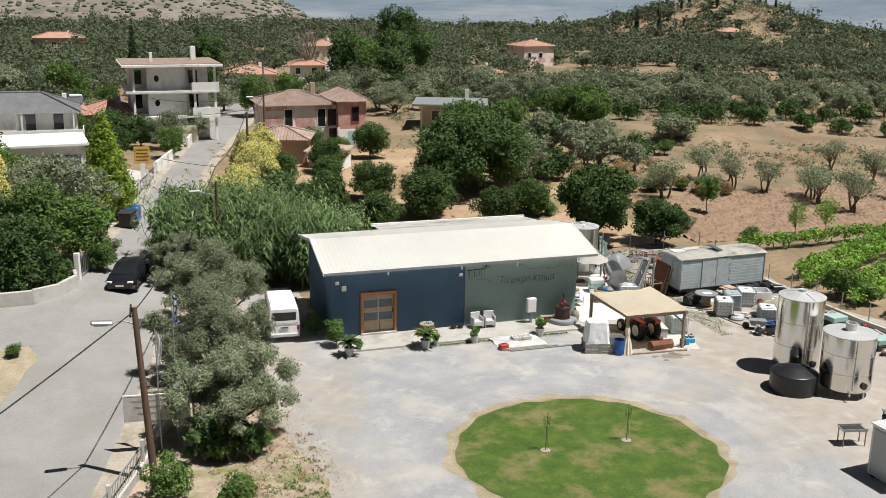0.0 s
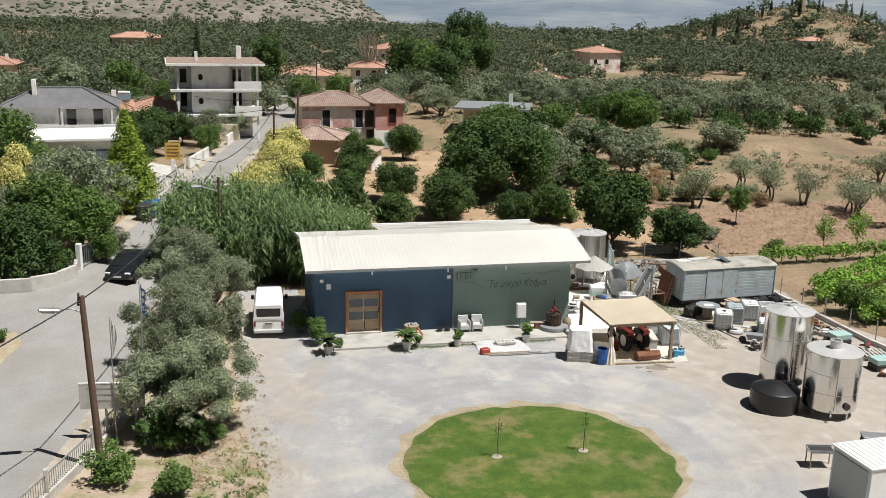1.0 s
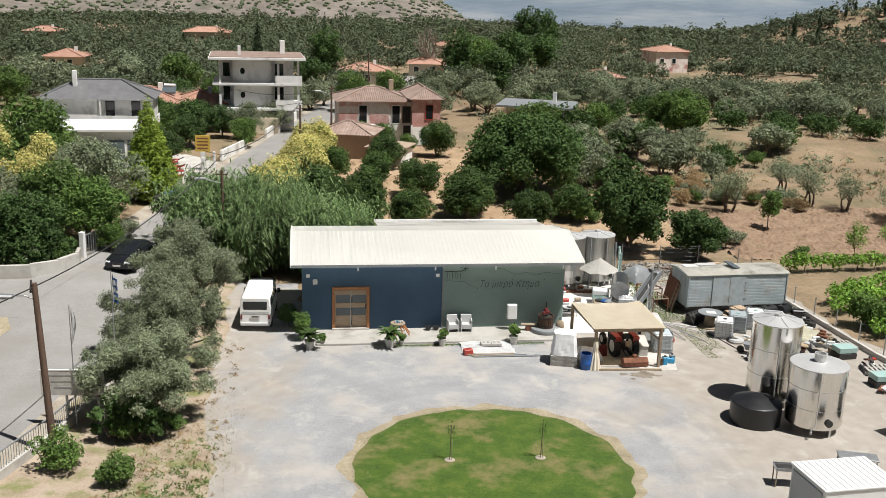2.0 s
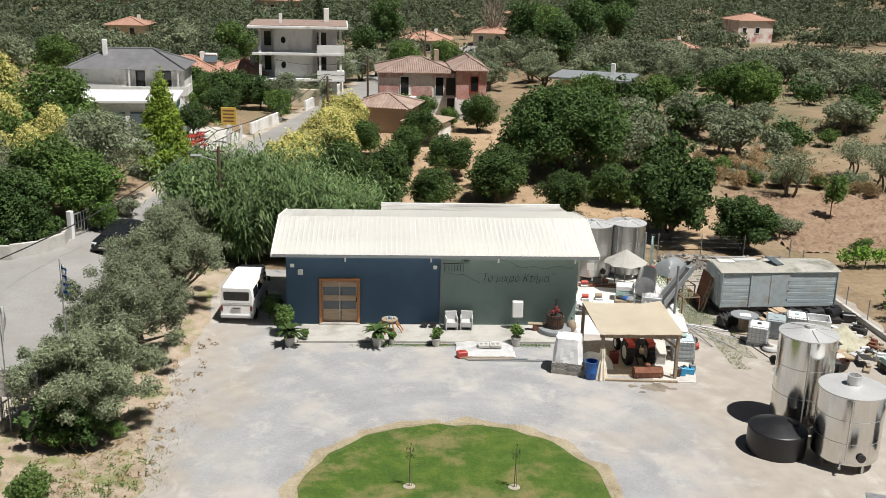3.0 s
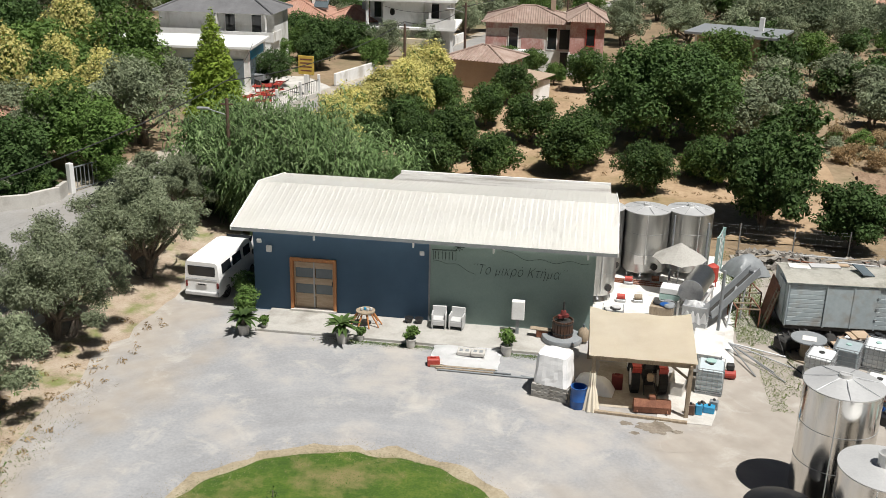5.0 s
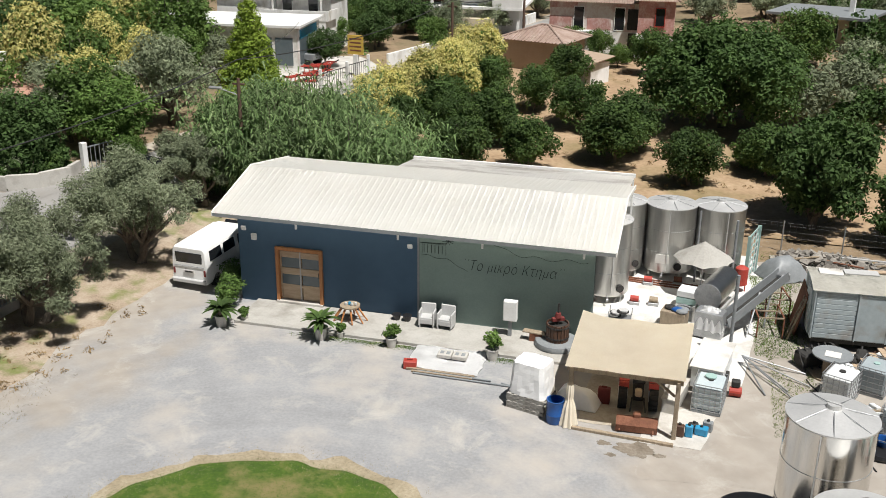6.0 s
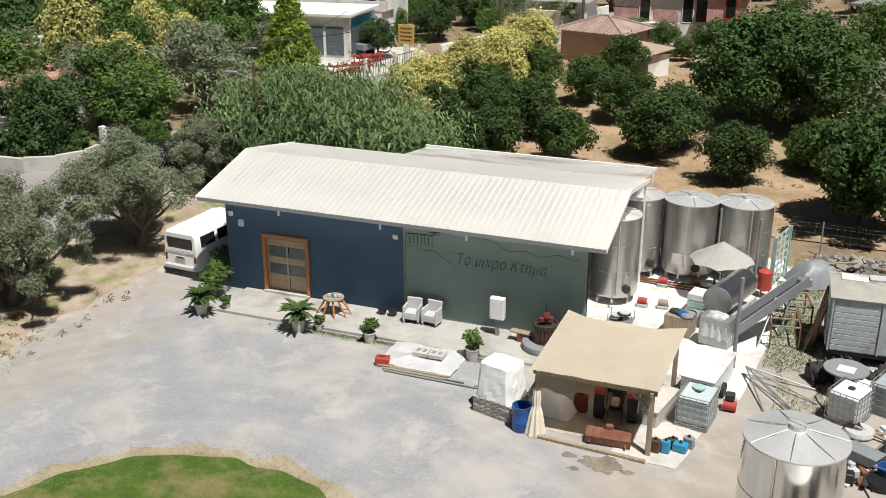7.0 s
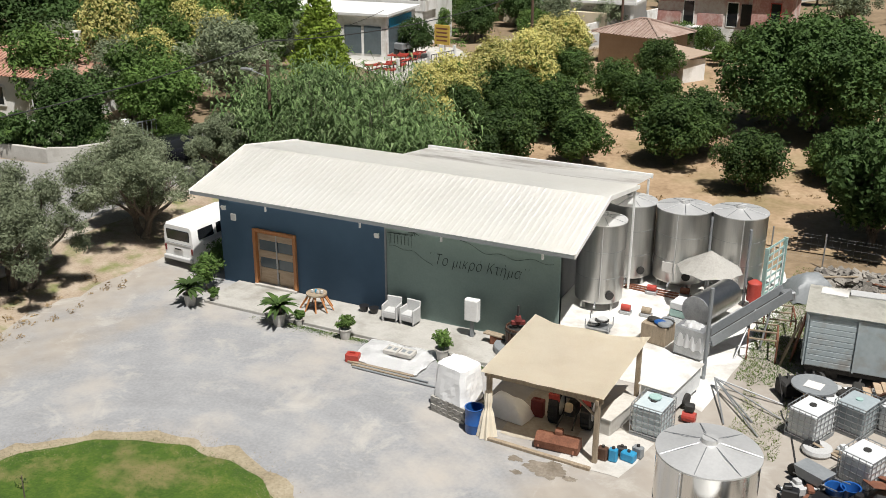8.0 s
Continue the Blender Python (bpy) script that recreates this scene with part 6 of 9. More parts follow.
# ---- steel tanks ----
def steel_tank(m, r, h, leg, label, group="", chimney=False, cone=0.22, plate=False, steel=None):
    t = thing("steel_tank", m, label, "tank", group)
    part("body", Mesh().lathe([(r * 0.9, leg), (r * 0.985, leg + 0.05), (r, leg + 0.1), (r, leg + 0.12), (r, leg + 0.5 * h), (r, leg + h - 0.04), (r, leg + h)], 64), steel or M_STEEL, t, "polished stainless steel body", True)
    for f in (0.33, 0.66):
        part("weld_seam", Mesh().lathe([(r - 0.01, leg + h * f), (r + 0.008, leg + h * f + 0.004), (r + 0.008, leg + h * f + 0.02), (r - 0.01, leg + h * f + 0.024)], 48), M_GALV, t)
    lid = part("lid", Mesh().lathe([(r + 0.03, leg + h - 0.03), (r + 0.03, leg + h + 0.01), (r * 0.5, leg + h + cone * 0.5), (0.24, leg + h + cone), (0.02, leg + h + cone)], 40), M_STEELTOP, t, "flat conical steel lid", True)
    z = leg + h + cone
    if chimney:
        part("manway", Mesh().lathe([(0.26, z - 0.12), (0.26, z + 0.34), (0.28, z + 0.34), (0.28, z + 0.37), (0.23, z + 0.37), (0.23, z + 0.05)], 20), M_STEELTOP, lid)
    else:
        part("hatch", Mesh().cyl((0, 0, z - 0.03), 0.2, 0.14, 0.18, 18).rod((-0.22, 0, z + 0.13), (0.22, 0, z + 0.13), 0.015), M_STEELTOP, lid)
        for k in range(7):
            a = 0.6 + k * math.pi / 3.5
            part("seam", Mesh().rod((0.25 * math.cos(a), 0.25 * math.sin(a), z + 0.0), (r * math.cos(a), r * math.sin(a), leg + h + 0.02), 0.011, 5), M_GALV, lid)
    for k in range(4):
        a = 0.8 + k * math.pi / 2
        part("leg", Mesh().box((r * 0.82 * math.cos(a), r * 0.82 * math.sin(a), leg / 2 + 0.05), (0.16, 0.12, leg + 0.12), (0, 0, math.degrees(a))), M_STEEL, t)
    part("level_pipe", Mesh().rod((0.15, -r - 0.05, leg + 0.2), (0.15, -r - 0.05, leg + h - 0.05), 0.022, 6), M_STEELTOP, t)
    part("manhole", Mesh().cyl((0.55 * r, -r * 0.86, leg + 0.42), 0.17, 0.07, seg=16, rot=(90, 0, 32)), M_DARK, t)
    part("valve", Mesh().rod((0.0, -r * 0.9, leg + 0.1), (0.0, -r - 0.22, leg + 0.06), 0.035, 8).box((0, -r - 0.2, leg + 0.0), (0.1, 0.1, 0.12), bevel=0.02), M_GALV, t)
    if plate:
        part("name_plate", Mesh().box((-0.05, -r - 0.02, leg + 0.75), (0.6, 0.03, 0.42)), M_WHITEPAD, t)
    return t


steel_tank(pose(21.75, -11.2, 0, 0, 0, -25), 1.16, 3.8, 0.35, "tall polished stainless steel wine tank in the yard", "yard tanks", steel=M_STEELY)
steel_tank(pose(22.35, -14.3, 0, 0, 0, -30), 1.25, 2.8, 0.35, "stainless steel wine tank with an open manway", "yard tanks", True, 0.12, steel=M_STEELY)
t = thing("black_tank", pose(20.0, -13.4, 0), "squat black plastic water tank with a conical top", "tank")
part("body", Mesh().lathe([(1.12, 0), (1.15, 0.03), (1.15, 0.06), (1.15, 0.5), (1.15, 0.94), (1.15, 0.97), (1.13, 1.0), (1.09, 1.02), (0.8, 1.13), (0.5, 1.24), (0.3, 1.3), (0.05, 1.31)], 48), M_BLACK, t, smooth=True)
part("screw_lid", Mesh().cyl((0.55, -0.05, 1.15), 0.25, 0.13, seg=20, rot=(0, 21, 0)), M_BLACK, t)
for x, y, r, h, pl in ((14.3, 4.7, 0.95, 3.3, False), (14.55, 7.9, 1.05, 3.2, False), (16.7, 8.3, 1.13, 3.1, True), (18.85, 8.85, 1.13, 3.05, False)):
    steel_tank(pose(x, y, 0, 0, 0, rnd(-20, 20)), r, h, 0.32, "stainless steel wine tank beside the winery", "winery tanks", False, 0.16, pl)

# ---- crushing gear on the pad ----
t = thing("grape_press", pose(18.95, 3.9, 0, 0, 0, -18), "pneumatic grape press with a steel drum on a frame", "press")
part("drum", Mesh().cyl((0, -1.2, 1.3), 0.55, 2.4, seg=30, rot=(-90, 0, 0)), M_STEEL, t, smooth=True)
part("drum_end", Mesh().cyl((0, -1.22, 1.3), 0.56, 0.06, seg=30, rot=(-90, 0, 0)), M_GALV, t)
for y in (-1.2, 1.2):
    for x in (-0.5, 0.5):
        part("leg", Mesh().box((x, y, 0.35), (0.08, 0.08, 0.7)), M_STEELTOP, t)
part("frame_rail", Mesh().box((-0.5, 0, 0.72), (0.08, 2.6, 0.1)).box((0.5, 0, 0.72), (0.08, 2.6, 0.1)), M_STEELTOP, t)
part("juice_tray", Mesh().box((0, 0, 0.5), (0.9, 2.3, 0.08), bevel=0.02), M_STEEL, t)
def drape(u, v):
    x, y = -0.75 + 1.5 * u, -0.5 + 1.0 * v
    e = max(abs(2 * u - 1), abs(2 * v - 1))
    f = 0.06 * e ** 3 * math.sin(14 * math.atan2(2 * v - 1, 2 * u - 1))
    return (x * (0.72 + f), y * (0.8 + f), 1.3 - 0.85 * e ** 5 + 0.09 * noise.noise((x * 4, y * 4, 6)) - 0.05 * u)
t = thing("draped_cover", pose(18.75, 1.75, 0, 0, 0, -15), "grey-white cloth draped over a machine", "cover")
part("cloth", Mesh().sheet(44, 36, drape).thick(0.01), M_SHEET, t, "", True)
part("machine", Mesh().box((0, 0, 0.62), (1.1, 0.7, 1.1), bevel=0.03), M_GALV, t)
t = thing("hopper_crate", pose(17.35, 2.35, 0, 0, 0, -12), "grey crate heaped with dark cloths", "crate")
part("crate", Mesh().box((0, 0, 0.4), (1.0, 0.8, 0.75), bevel=0.02), M_PLANK, t)
rs = np.random.RandomState(4)
for k in range(7):
    part("cloth", Mesh().ball((rs.uniform(-0.35, 0.35), rs.uniform(-0.25, 0.25), 0.85), 0.2, (1.3, 1, 0.5), 10), (M_GREYMETAL, M_DARK, M_BARREL)[k % 3], t)
t = thing("crate_stack", pose(17.9, 4.4, 0, 0, 0, -12), "stacked white plastic harvest crates", "crate")
for k in range(3):
    part("crate", Mesh().box((0, 0, 0.16 + 0.3 * k), (1.0, 0.8, 0.27), bevel=0.02), M_IBC if k != 1 else M_TEAL, t)
t = thing("wire_cart", pose(15.2, 2.0, 0), "wire cart with tangled hoses", "cart")
part("basket", Mesh().box((0, 0, 0.3), (0.9, 0.6, 0.06)).rod((-0.45, -0.3, 0.3), (-0.45, -0.3, 0.65), 0.02).rod((0.45, 0.3, 0.3), (0.45, 0.3, 0.65), 0.02).rod((-0.45, 0.3, 0), (-0.45, 0.3, 0.65), 0.02).rod((0.45, -0.3, 0), (0.45, -0.3, 0.65), 0.02), M_GALV, t)
for k in range(8):
    part("hose_coil", Mesh().lathe([(0.15, 0), (0.2, 0), (0.2, 0.05), (0.15, 0.05)], 14, (rs.uniform(-0.25, 0.25), rs.uniform(-0.15, 0.15), 0.34 + 0.04 * k)), M_GREYP if k % 2 else M_DARK, t)
# parasol
t = thing("parasol", pose(18.3, 6.3, 0), "grey-white garden parasol on a thin pole", "parasol")
part("pole", Mesh().cyl((0, 0, 0), 0.03, 2.36, seg=8), M_GALV, t)
part("foot", Mesh().lathe([(0.28, 0), (0.28, 0.06), (0.06, 0.14)], 16), M_CONC, t)
bm = bmesh.new()
top = bm.verts.new((0, 0, 2.42))
rim = [bm.verts.new((1.3 * (1.0 if k % 2 == 0 else 0.93) * math.cos(k * math.pi / 8), 1.3 * (1.0 if k % 2 == 0 else 0.93) * math.sin(k * math.pi / 8), 1.62 + (0.0 if k % 2 == 0 else 0.06))) for k in range(16)]
for k in range(16):
    bm.faces.new((top, rim[k], rim[(k + 1) % 16]))
part("canopy", bm, M_TERR, t, "sun-bleached grey-white canopy")
for k in range(8):
    part("rib", Mesh().rod((0, 0, 2.37), (1.27 * math.cos(k * math.pi / 4), 1.27 * math.sin(k * math.pi / 4), 1.61), 0.012, 5), M_GALV, t)
# conveyor
t = thing("conveyor", pose(0, 0, 0), "slanted grey trough conveyor on steel struts", "conveyor")
A, Bp = Vector((19.4, 2.0, 0.7)), Vector((21.4, 4.2, 1.9))
d = (Bp - A)
mm = Matrix.Translation((A + Bp) / 2) @ d.to_track_quat("Y", "Z").to_matrix().to_4x4()
tr = Mesh().box((0, 0, -0.1), (0.5, d.length + 0.4, 0.05)).box((-0.25, 0, 0.08), (0.04, d.length + 0.4, 0.4)).box((0.25, 0, 0.08), (0.04, d.length + 0.4, 0.4))
part("trough", tr, M_GREYMETAL, t, at=mm)
part("belt", Mesh().box((0, 0, -0.06), (0.42, d.length + 0.2, 0.03)), M_DARK, t, at=mm)
part("strut", Mesh().rod((20.2, 2.1, 0), (20.6, 3.4, 1.5), 0.04), M_GALV, t), part("strut", Mesh().rod((20.9, 3.2, 0), (21.1, 3.8, 1.65), 0.04), M_GALV, t)
part("drive_motor", Mesh().box((21.5, 4.45, 1.85), (0.5, 0.4, 0.35), (0, 0, 40), bevel=0.05), M_GALV, t)
solid("steel_post", Mesh().cyl((19.55, 0.1, 0), 0.07, 3.4, seg=10), M_GREYMETAL, "grey steel post on the concrete pad", "post", group="steel posts")
solid("steel_post", Mesh().cyl((19.6, 7.2, 0), 0.06, 3.2, seg=10), M_GREYMETAL, "grey steel post by the wine tanks", "post", group="steel posts")
solid("steel_post", Mesh().cyl((18.0, 7.5, 0), 0.05, 3.4, seg=10), M_GREYMETAL, "grey steel post by the wine tanks", "post", group="steel posts")
t = thing("pressure_vessel", pose(20.0, 7.0, 0), "small dark red pressure vessel on feet", "tank")
part("body", Mesh().lathe([(0.1, 0.25), (0.28, 0.35), (0.28, 1.1), (0.1, 1.22)], 18), M_RED, t, smooth=True)
for k in range(3):
    part("leg", Mesh().box((0.2 * math.cos(k * 2.1), 0.2 * math.sin(k * 2.1), 0.16), (0.05, 0.05, 0.34)), M_RED, t)
t = thing("steel_gate_frame", pose(20.45, 8.7, 0, 0, 0, 75), "pale teal lattice frame leaning upright", "frame")
for s in (-0.9, 0.9):
    part("stile", Mesh().box((s, 0, 1.15), (0.08, 0.16, 2.3)), M_TEAL, t)
for k in range(7):
    part("slat", Mesh().box((0, 0.03, 0.25 + 0.33 * k), (1.8, 0.03, 0.1), (0, 0, 0)), M_TEAL, t)
for k in range(4):
    part("lattice_bar", Mesh().rod((-0.85 + 0.55 * k, 0, 0.1), (-0.85 + 0.55 * k + 0.1, 0, 2.25), 0.025), M_WHITE, t)
for k, (x, y, mt) in enumerate(((16.0, 6.6, M_RED), (17.3, 6.9, M_RUST), (15.6, 4.2, M_RED), (16.4, 4.3, M_PLANK))):
    t = thing("pump", pose(x, y, 0.015), "small cellar pump with a red motor" if mt is M_RED else "coil of brown hose on the pad", "pump", "cellar pumps")
    part("motor", Mesh().cyl((-0.18, 0, 0.26), 0.13, 0.36, seg=14, rot=(0, 90, 0)), mt, t)
    part("foot", Mesh().box((0, 0, 0.07), (0.45, 0.3, 0.14), bevel=0.02), M_GALV, t)
for k in range(3):
    y0 = 6.75 + 0.2 * k
    solid("hose", Mesh().rod((14.8, y0, 0.05), (18.2, y0 - 0.4 + 0.1 * k, 0.05), 0.04, 6), M_RUST, "red wine hose lying on the pad", "hose", group="hoses")

# ---- the old goods wagon ----
WG = pose(22.5, 1.75, 0.5, 0, 0, 3)
t = thing("goods_wagon", WG, "old grey railway goods wagon body set down on the ground", "wagon")
WL, WW, WH = 6.6, 2.35, 2.0
part("body", Mesh().box((WL / 2, WW / 2, WH / 2), (WL, WW, WH), bevel=0.02), M_WAGON, t)
for side_y, sgn in ((-0.02, -1), (WW + 0.02, 1)):
    for k in range(9):
        part("plank", Mesh().box((0.85, side_y, 0.14 + 0.205 * k), (1.5, 0.035, 0.185), bevel=0.008), M_WAGON, t)
        part("plank", Mesh().box((5.15, side_y, 0.14 + 0.205 * k), (2.68, 0.035, 0.185), bevel=0.008), M_WAGON, t)
part("sliding_door", Mesh().box((2.2, -0.035, 0.98), (1.15, 0.05, 1.86), bevel=0.01), M_WAGON, t, "plain grey sheet metal door")
part("sliding_door", Mesh().box((3.28, -0.05, 0.98), (0.98, 0.05, 1.86), bevel=0.01), M_WAGON, t, "plain grey sheet metal door")
for x in (0.04, 1.64, 2.78, 3.78, WL - 0.04):
    part("rib", Mesh().box((x, -0.05, 0.98), (0.05, 0.06, 1.94)), M_WAGON, t)
for y in (0.6, 1.2):
    part("end_door", Mesh().box((-0.03, y - 0.02, 0.95), (0.05, 0.56, 1.8), bevel=0.01), M_WAGON, t)
for z in (0.5, 1.0, 1.5):
    part("hinge", Mesh().box((3.8, -0.09, z), (0.14, 0.03, 0.05)), M_GREYMETAL, t)
def wroof(u, v):
    return (-0.1 + (WL + 0.2) * u, -0.12 + (WW + 0.24) * v, WH + 0.02 + 0.16 * math.sin(math.pi * v) + 0.008 * noise.noise((u * 14, v * 6, 0)))
part("wagon_roof", Mesh().sheet(24, 10, wroof).thick(0.03), M_WAGROOF, t, "chalky cream curved roof", True)
part("solar_panel", Mesh().box((3.35, 1.1, WH + 0.32), (0.6, 0.9, 0.04), (12, 10, 20)), M_GLASS, t, "small tilted solar panel")
part("roof_board", Mesh().box((1.9, 1.75, WH + 0.2), (1.3, 0.5, 0.04), (0, 0, 2)), M_GREYP, t), part("roof_board", Mesh().box((0.75, 1.55, WH + 0.2), (0.9, 0.6, 0.04), (0, 0, -3)), M_WHITEPAD, t)
part("roof_board", Mesh().box((2.6, 2.0, WH + 0.19), (0.8, 0.3, 0.04), (0, 0, 4)), M_DOORW, t)
part("underframe", Mesh().box((WL / 2, WW / 2, -0.12), (WL - 0.2, WW - 0.3, 0.2)), M_DARK, t)
for x in (1.0, 5.6):
    part("support", Mesh().box((x, WW / 2, -0.36), (0.4, WW - 0.5, 0.38)), M_DARK, t)

# ---- vehicles ----
def road_wheel(parent, x, y, r, w, rim):
    t = part("wheel", Mesh().cyl((x - w / 2, y, r), r * 0.62, w, seg=18, rot=(0, 90, 0)), rim, parent)
    part("tyre", Mesh().lathe([(r * 0.64, -w / 2), (r * 0.95, -w / 2), (r, -w / 3), (r, w / 3), (r * 0.95, w / 2), (r * 0.64, w / 2)], 22), M_RUBBER, t, "", True, at=pose(x, y, r, 0, 90, 0))


def loft(sections, mirror_axis=True):
    """A body from cross-sections (y, half-width, [(x fraction, z)...])."""
    bm = bmesh.new()
    rings = []
    for y, hw, prof in sections:
        pts = [(f * hw, z) for f, z in prof] + [(-f * hw, z) for f, z in reversed(prof)]
        rings.append([bm.verts.new((x, y, z)) for x, z in pts])
    n = len(rings[0])
    for a, b in zip(rings, rings[1:]):
        for k in range(n):
            bm.faces.new((a[k], a[(k + 1) % n], b[(k + 1) % n], b[k]))
    bm.faces.new(list(reversed(rings[0]))), bm.faces.new(rings[-1])
    bmesh.ops.recalc_face_normals(bm, faces=bm.faces[:])
    return bm


# white delivery van, rear towards the yard
t = thing("van", pose(-3.2, 2.45, height(-3.2, 2.45), 0, 0, -4), "white delivery van parked beside the winery", "van")
def vp(bot, belt, top):
    return [(0.92, bot), (1.0, bot + 0.15), (1.0, belt), (0.93, top - 0.12), (0.82, top)]
part("body", loft([(-2.2, 0.83, vp(0.32, 1.15, 1.93)), (-2.12, 0.85, vp(0.28, 1.15, 2.0)), (1.0, 0.85, vp(0.28, 1.15, 2.02)), (1.55, 0.84, vp(0.28, 1.12, 1.9)), (2.1, 0.82, vp(0.28, 1.05, 1.22)), (2.25, 0.78, vp(0.35, 0.8, 1.0))]), M_WHITE, t, "white body", True)
part("rear_window", Mesh().box((0, -2.2, 1.5), (1.32, 0.05, 0.5), (6, 0, 0), bevel=0.02), M_DKGLASS, t)
part("windscreen", Mesh().box((0, 1.83, 1.55), (1.35, 0.05, 0.78), (-42, 0, 0), bevel=0.02), M_DKGLASS, t)
for s in (-1, 1):
    for y, L in ((-1.35, 0.95), (-0.2, 0.95), (0.95, 0.75)):
        part("side_window", Mesh().box((s * 0.815, y, 1.55), (0.05, L, 0.48), (0, -s * 8, 0), bevel=0.02), M_DKGLASS, t)
    part("tail_light", Mesh().box((s * 0.76, -2.2, 0.85), (0.1, 0.05, 0.28), bevel=0.01), M_MAROON, t)
    part("wing_mirror", Mesh().box((s * 0.98, 1.45, 1.3), (0.18, 0.1, 0.28), bevel=0.03), M_BLACK, t)
    road_wheel(t, s * 0.75, -1.35, 0.32, 0.2, M_GREYMETAL), road_wheel(t, s * 0.75, 1.45, 0.32, 0.2, M_GREYMETAL)
part("bumper", Mesh().box((0, -2.27, 0.45), (1.66, 0.14, 0.2), bevel=0.04), M_GREYP, t)
part("number_plate", Mesh().box((0, -2.245, 0.88), (0.52, 0.02, 0.13)), M_WHITEPAD, t)
part("plate_bar", Mesh().box((0, -2.26, 0.88), (0.38, 0.01, 0.06)), M_DARK, t)
part("tailgate_seam", Mesh().box((0, -2.225, 1.12), (1.5, 0.02, 0.02)), M_GREYMETAL, t)

# black saloon on the road
t = thing("car", pose(-11.4, 9.4, height(-11.4, 9.4), 0, 0, 165), "black four-door saloon car on the road", "car")
def cp(bot, belt, top, roof):
    return [(0.9, bot), (1.0, bot + 0.18), (1.0, belt - 0.06), (0.95, belt), (roof, top)]
part("body", loft([(-2.25, 0.72, cp(0.35, 0.75, 0.8, 0.8)), (-2.1, 0.84, cp(0.24, 0.86, 0.93, 0.85)), (-1.55, 0.89, cp(0.2, 0.92, 0.99, 0.85)), (1.1, 0.89, cp(0.2, 0.9, 0.95, 0.85)), (1.9, 0.86, cp(0.22, 0.78, 0.84, 0.85)), (2.25, 0.74, cp(0.3, 0.6, 0.66, 0.8))]), M_CARPAINT, t, "glossy black body", True)
part("cabin", loft([(-1.75, 0.78, [(1, 0.93), (0.95, 0.96), (0.8, 0.99)]), (-0.95, 0.8, [(1, 0.92), (0.86, 1.3), (0.74, 1.38)]), (-0.1, 0.8, [(1, 0.92), (0.84, 1.36), (0.72, 1.44)]), (0.5, 0.8, [(1, 0.92), (0.86, 1.3), (0.74, 1.38)]), (1.3, 0.78, [(1, 0.9), (0.95, 0.93), (0.8, 0.96)])]), M_DKGLASS, t, "dark glazed cabin", True)
part("roof_panel", loft([(-1.0, 0.58, [(1, 1.36), (0.9, 1.385)]), (-0.1, 0.6, [(1, 1.43), (0.9, 1.455)]), (0.45, 0.58, [(1, 1.37), (0.9, 1.395)])]), M_CARPAINT, t, "", True)
for s in (-1, 1):
    road_wheel(t, s * 0.78, -1.38, 0.32, 0.21, M_GALV), road_wheel(t, s * 0.78, 1.4, 0.32, 0.21, M_GALV)
    part("headlight", Mesh().box((s * 0.6, 2.12, 0.66), (0.34, 0.2, 0.14), (0, 0, -s * 18), bevel=0.03), M_IBC, t)
    part("tail_light", Mesh().box((s * 0.6, -2.16, 0.78), (0.34, 0.1, 0.14), bevel=0.02), M_RED, t)
    part("wing_mirror", Mesh().box((s * 0.98, 0.72, 0.98), (0.16, 0.1, 0.12), bevel=0.03), M_CARPAINT, t)
    part("door_seam", Mesh().box((s * 0.895, -0.15, 0.62), (0.012, 0.015, 0.55)), M_DARK, t)
part("number_plate", Mesh().box((0, 2.27, 0.48), (0.5, 0.02, 0.11)), M_WHITEPAD, t)
part("grille", Mesh().box((0, 2.24, 0.62), (0.6, 0.05, 0.1), bevel=0.01), M_DARK, t)

# ---- by the roadside ----
t = thing("utility_pole", pose(-10.9, -14.3, height(-10.9, -14.3), 0, 0, 0), "leaning brown wooden utility pole with a street lamp", "pole")
part("pole", Mesh().rod((0, 0, -0.05), (-0.35, 0.35, 7.25), 0.16, 12, 0.11), M_POLE, t, "", True)
part("lamp_arm", Mesh().rod((-0.32, 0.32, 6.55), (-0.75, 0.3, 6.75), 0.03).rod((-0.75, 0.3, 6.75), (-1.25, 0.3, 6.75), 0.03), M_GALV, t)
lp = part("lamp_head", Mesh().box((-1.55, 0.3, 6.74), (0.85, 0.3, 0.16), (0, 4, 0), bevel=0.06), M_GALV, t)
part("lens", Mesh().box((-1.6, 0.3, 6.65), (0.5, 0.22, 0.06), (0, 4, 0), bevel=0.02), M_IBC, lp)
for k in range(3):
    part("insulator", Mesh().lathe([(0.03, 0), (0.06, 0.04), (0.03, 0.1), (0.05, 0.14), (0.02, 0.18)], 10, (-0.5 + 0.02 * k, 0.35, 6.85 + 0.18 * k)), M_DARK, t)


def cable(a, b, sag, r=0.018):
    m = Mesh().tube([Vector(a).lerp(Vector(b), k / 16) - Vector((0, 0, sag * 4 * (k / 16) * (1 - k / 16))) for k in range(17)], r, 5)
    return solid("power_cable", m, M_CABLE, "sagging black overhead power cable", "cable", group="overhead cables")


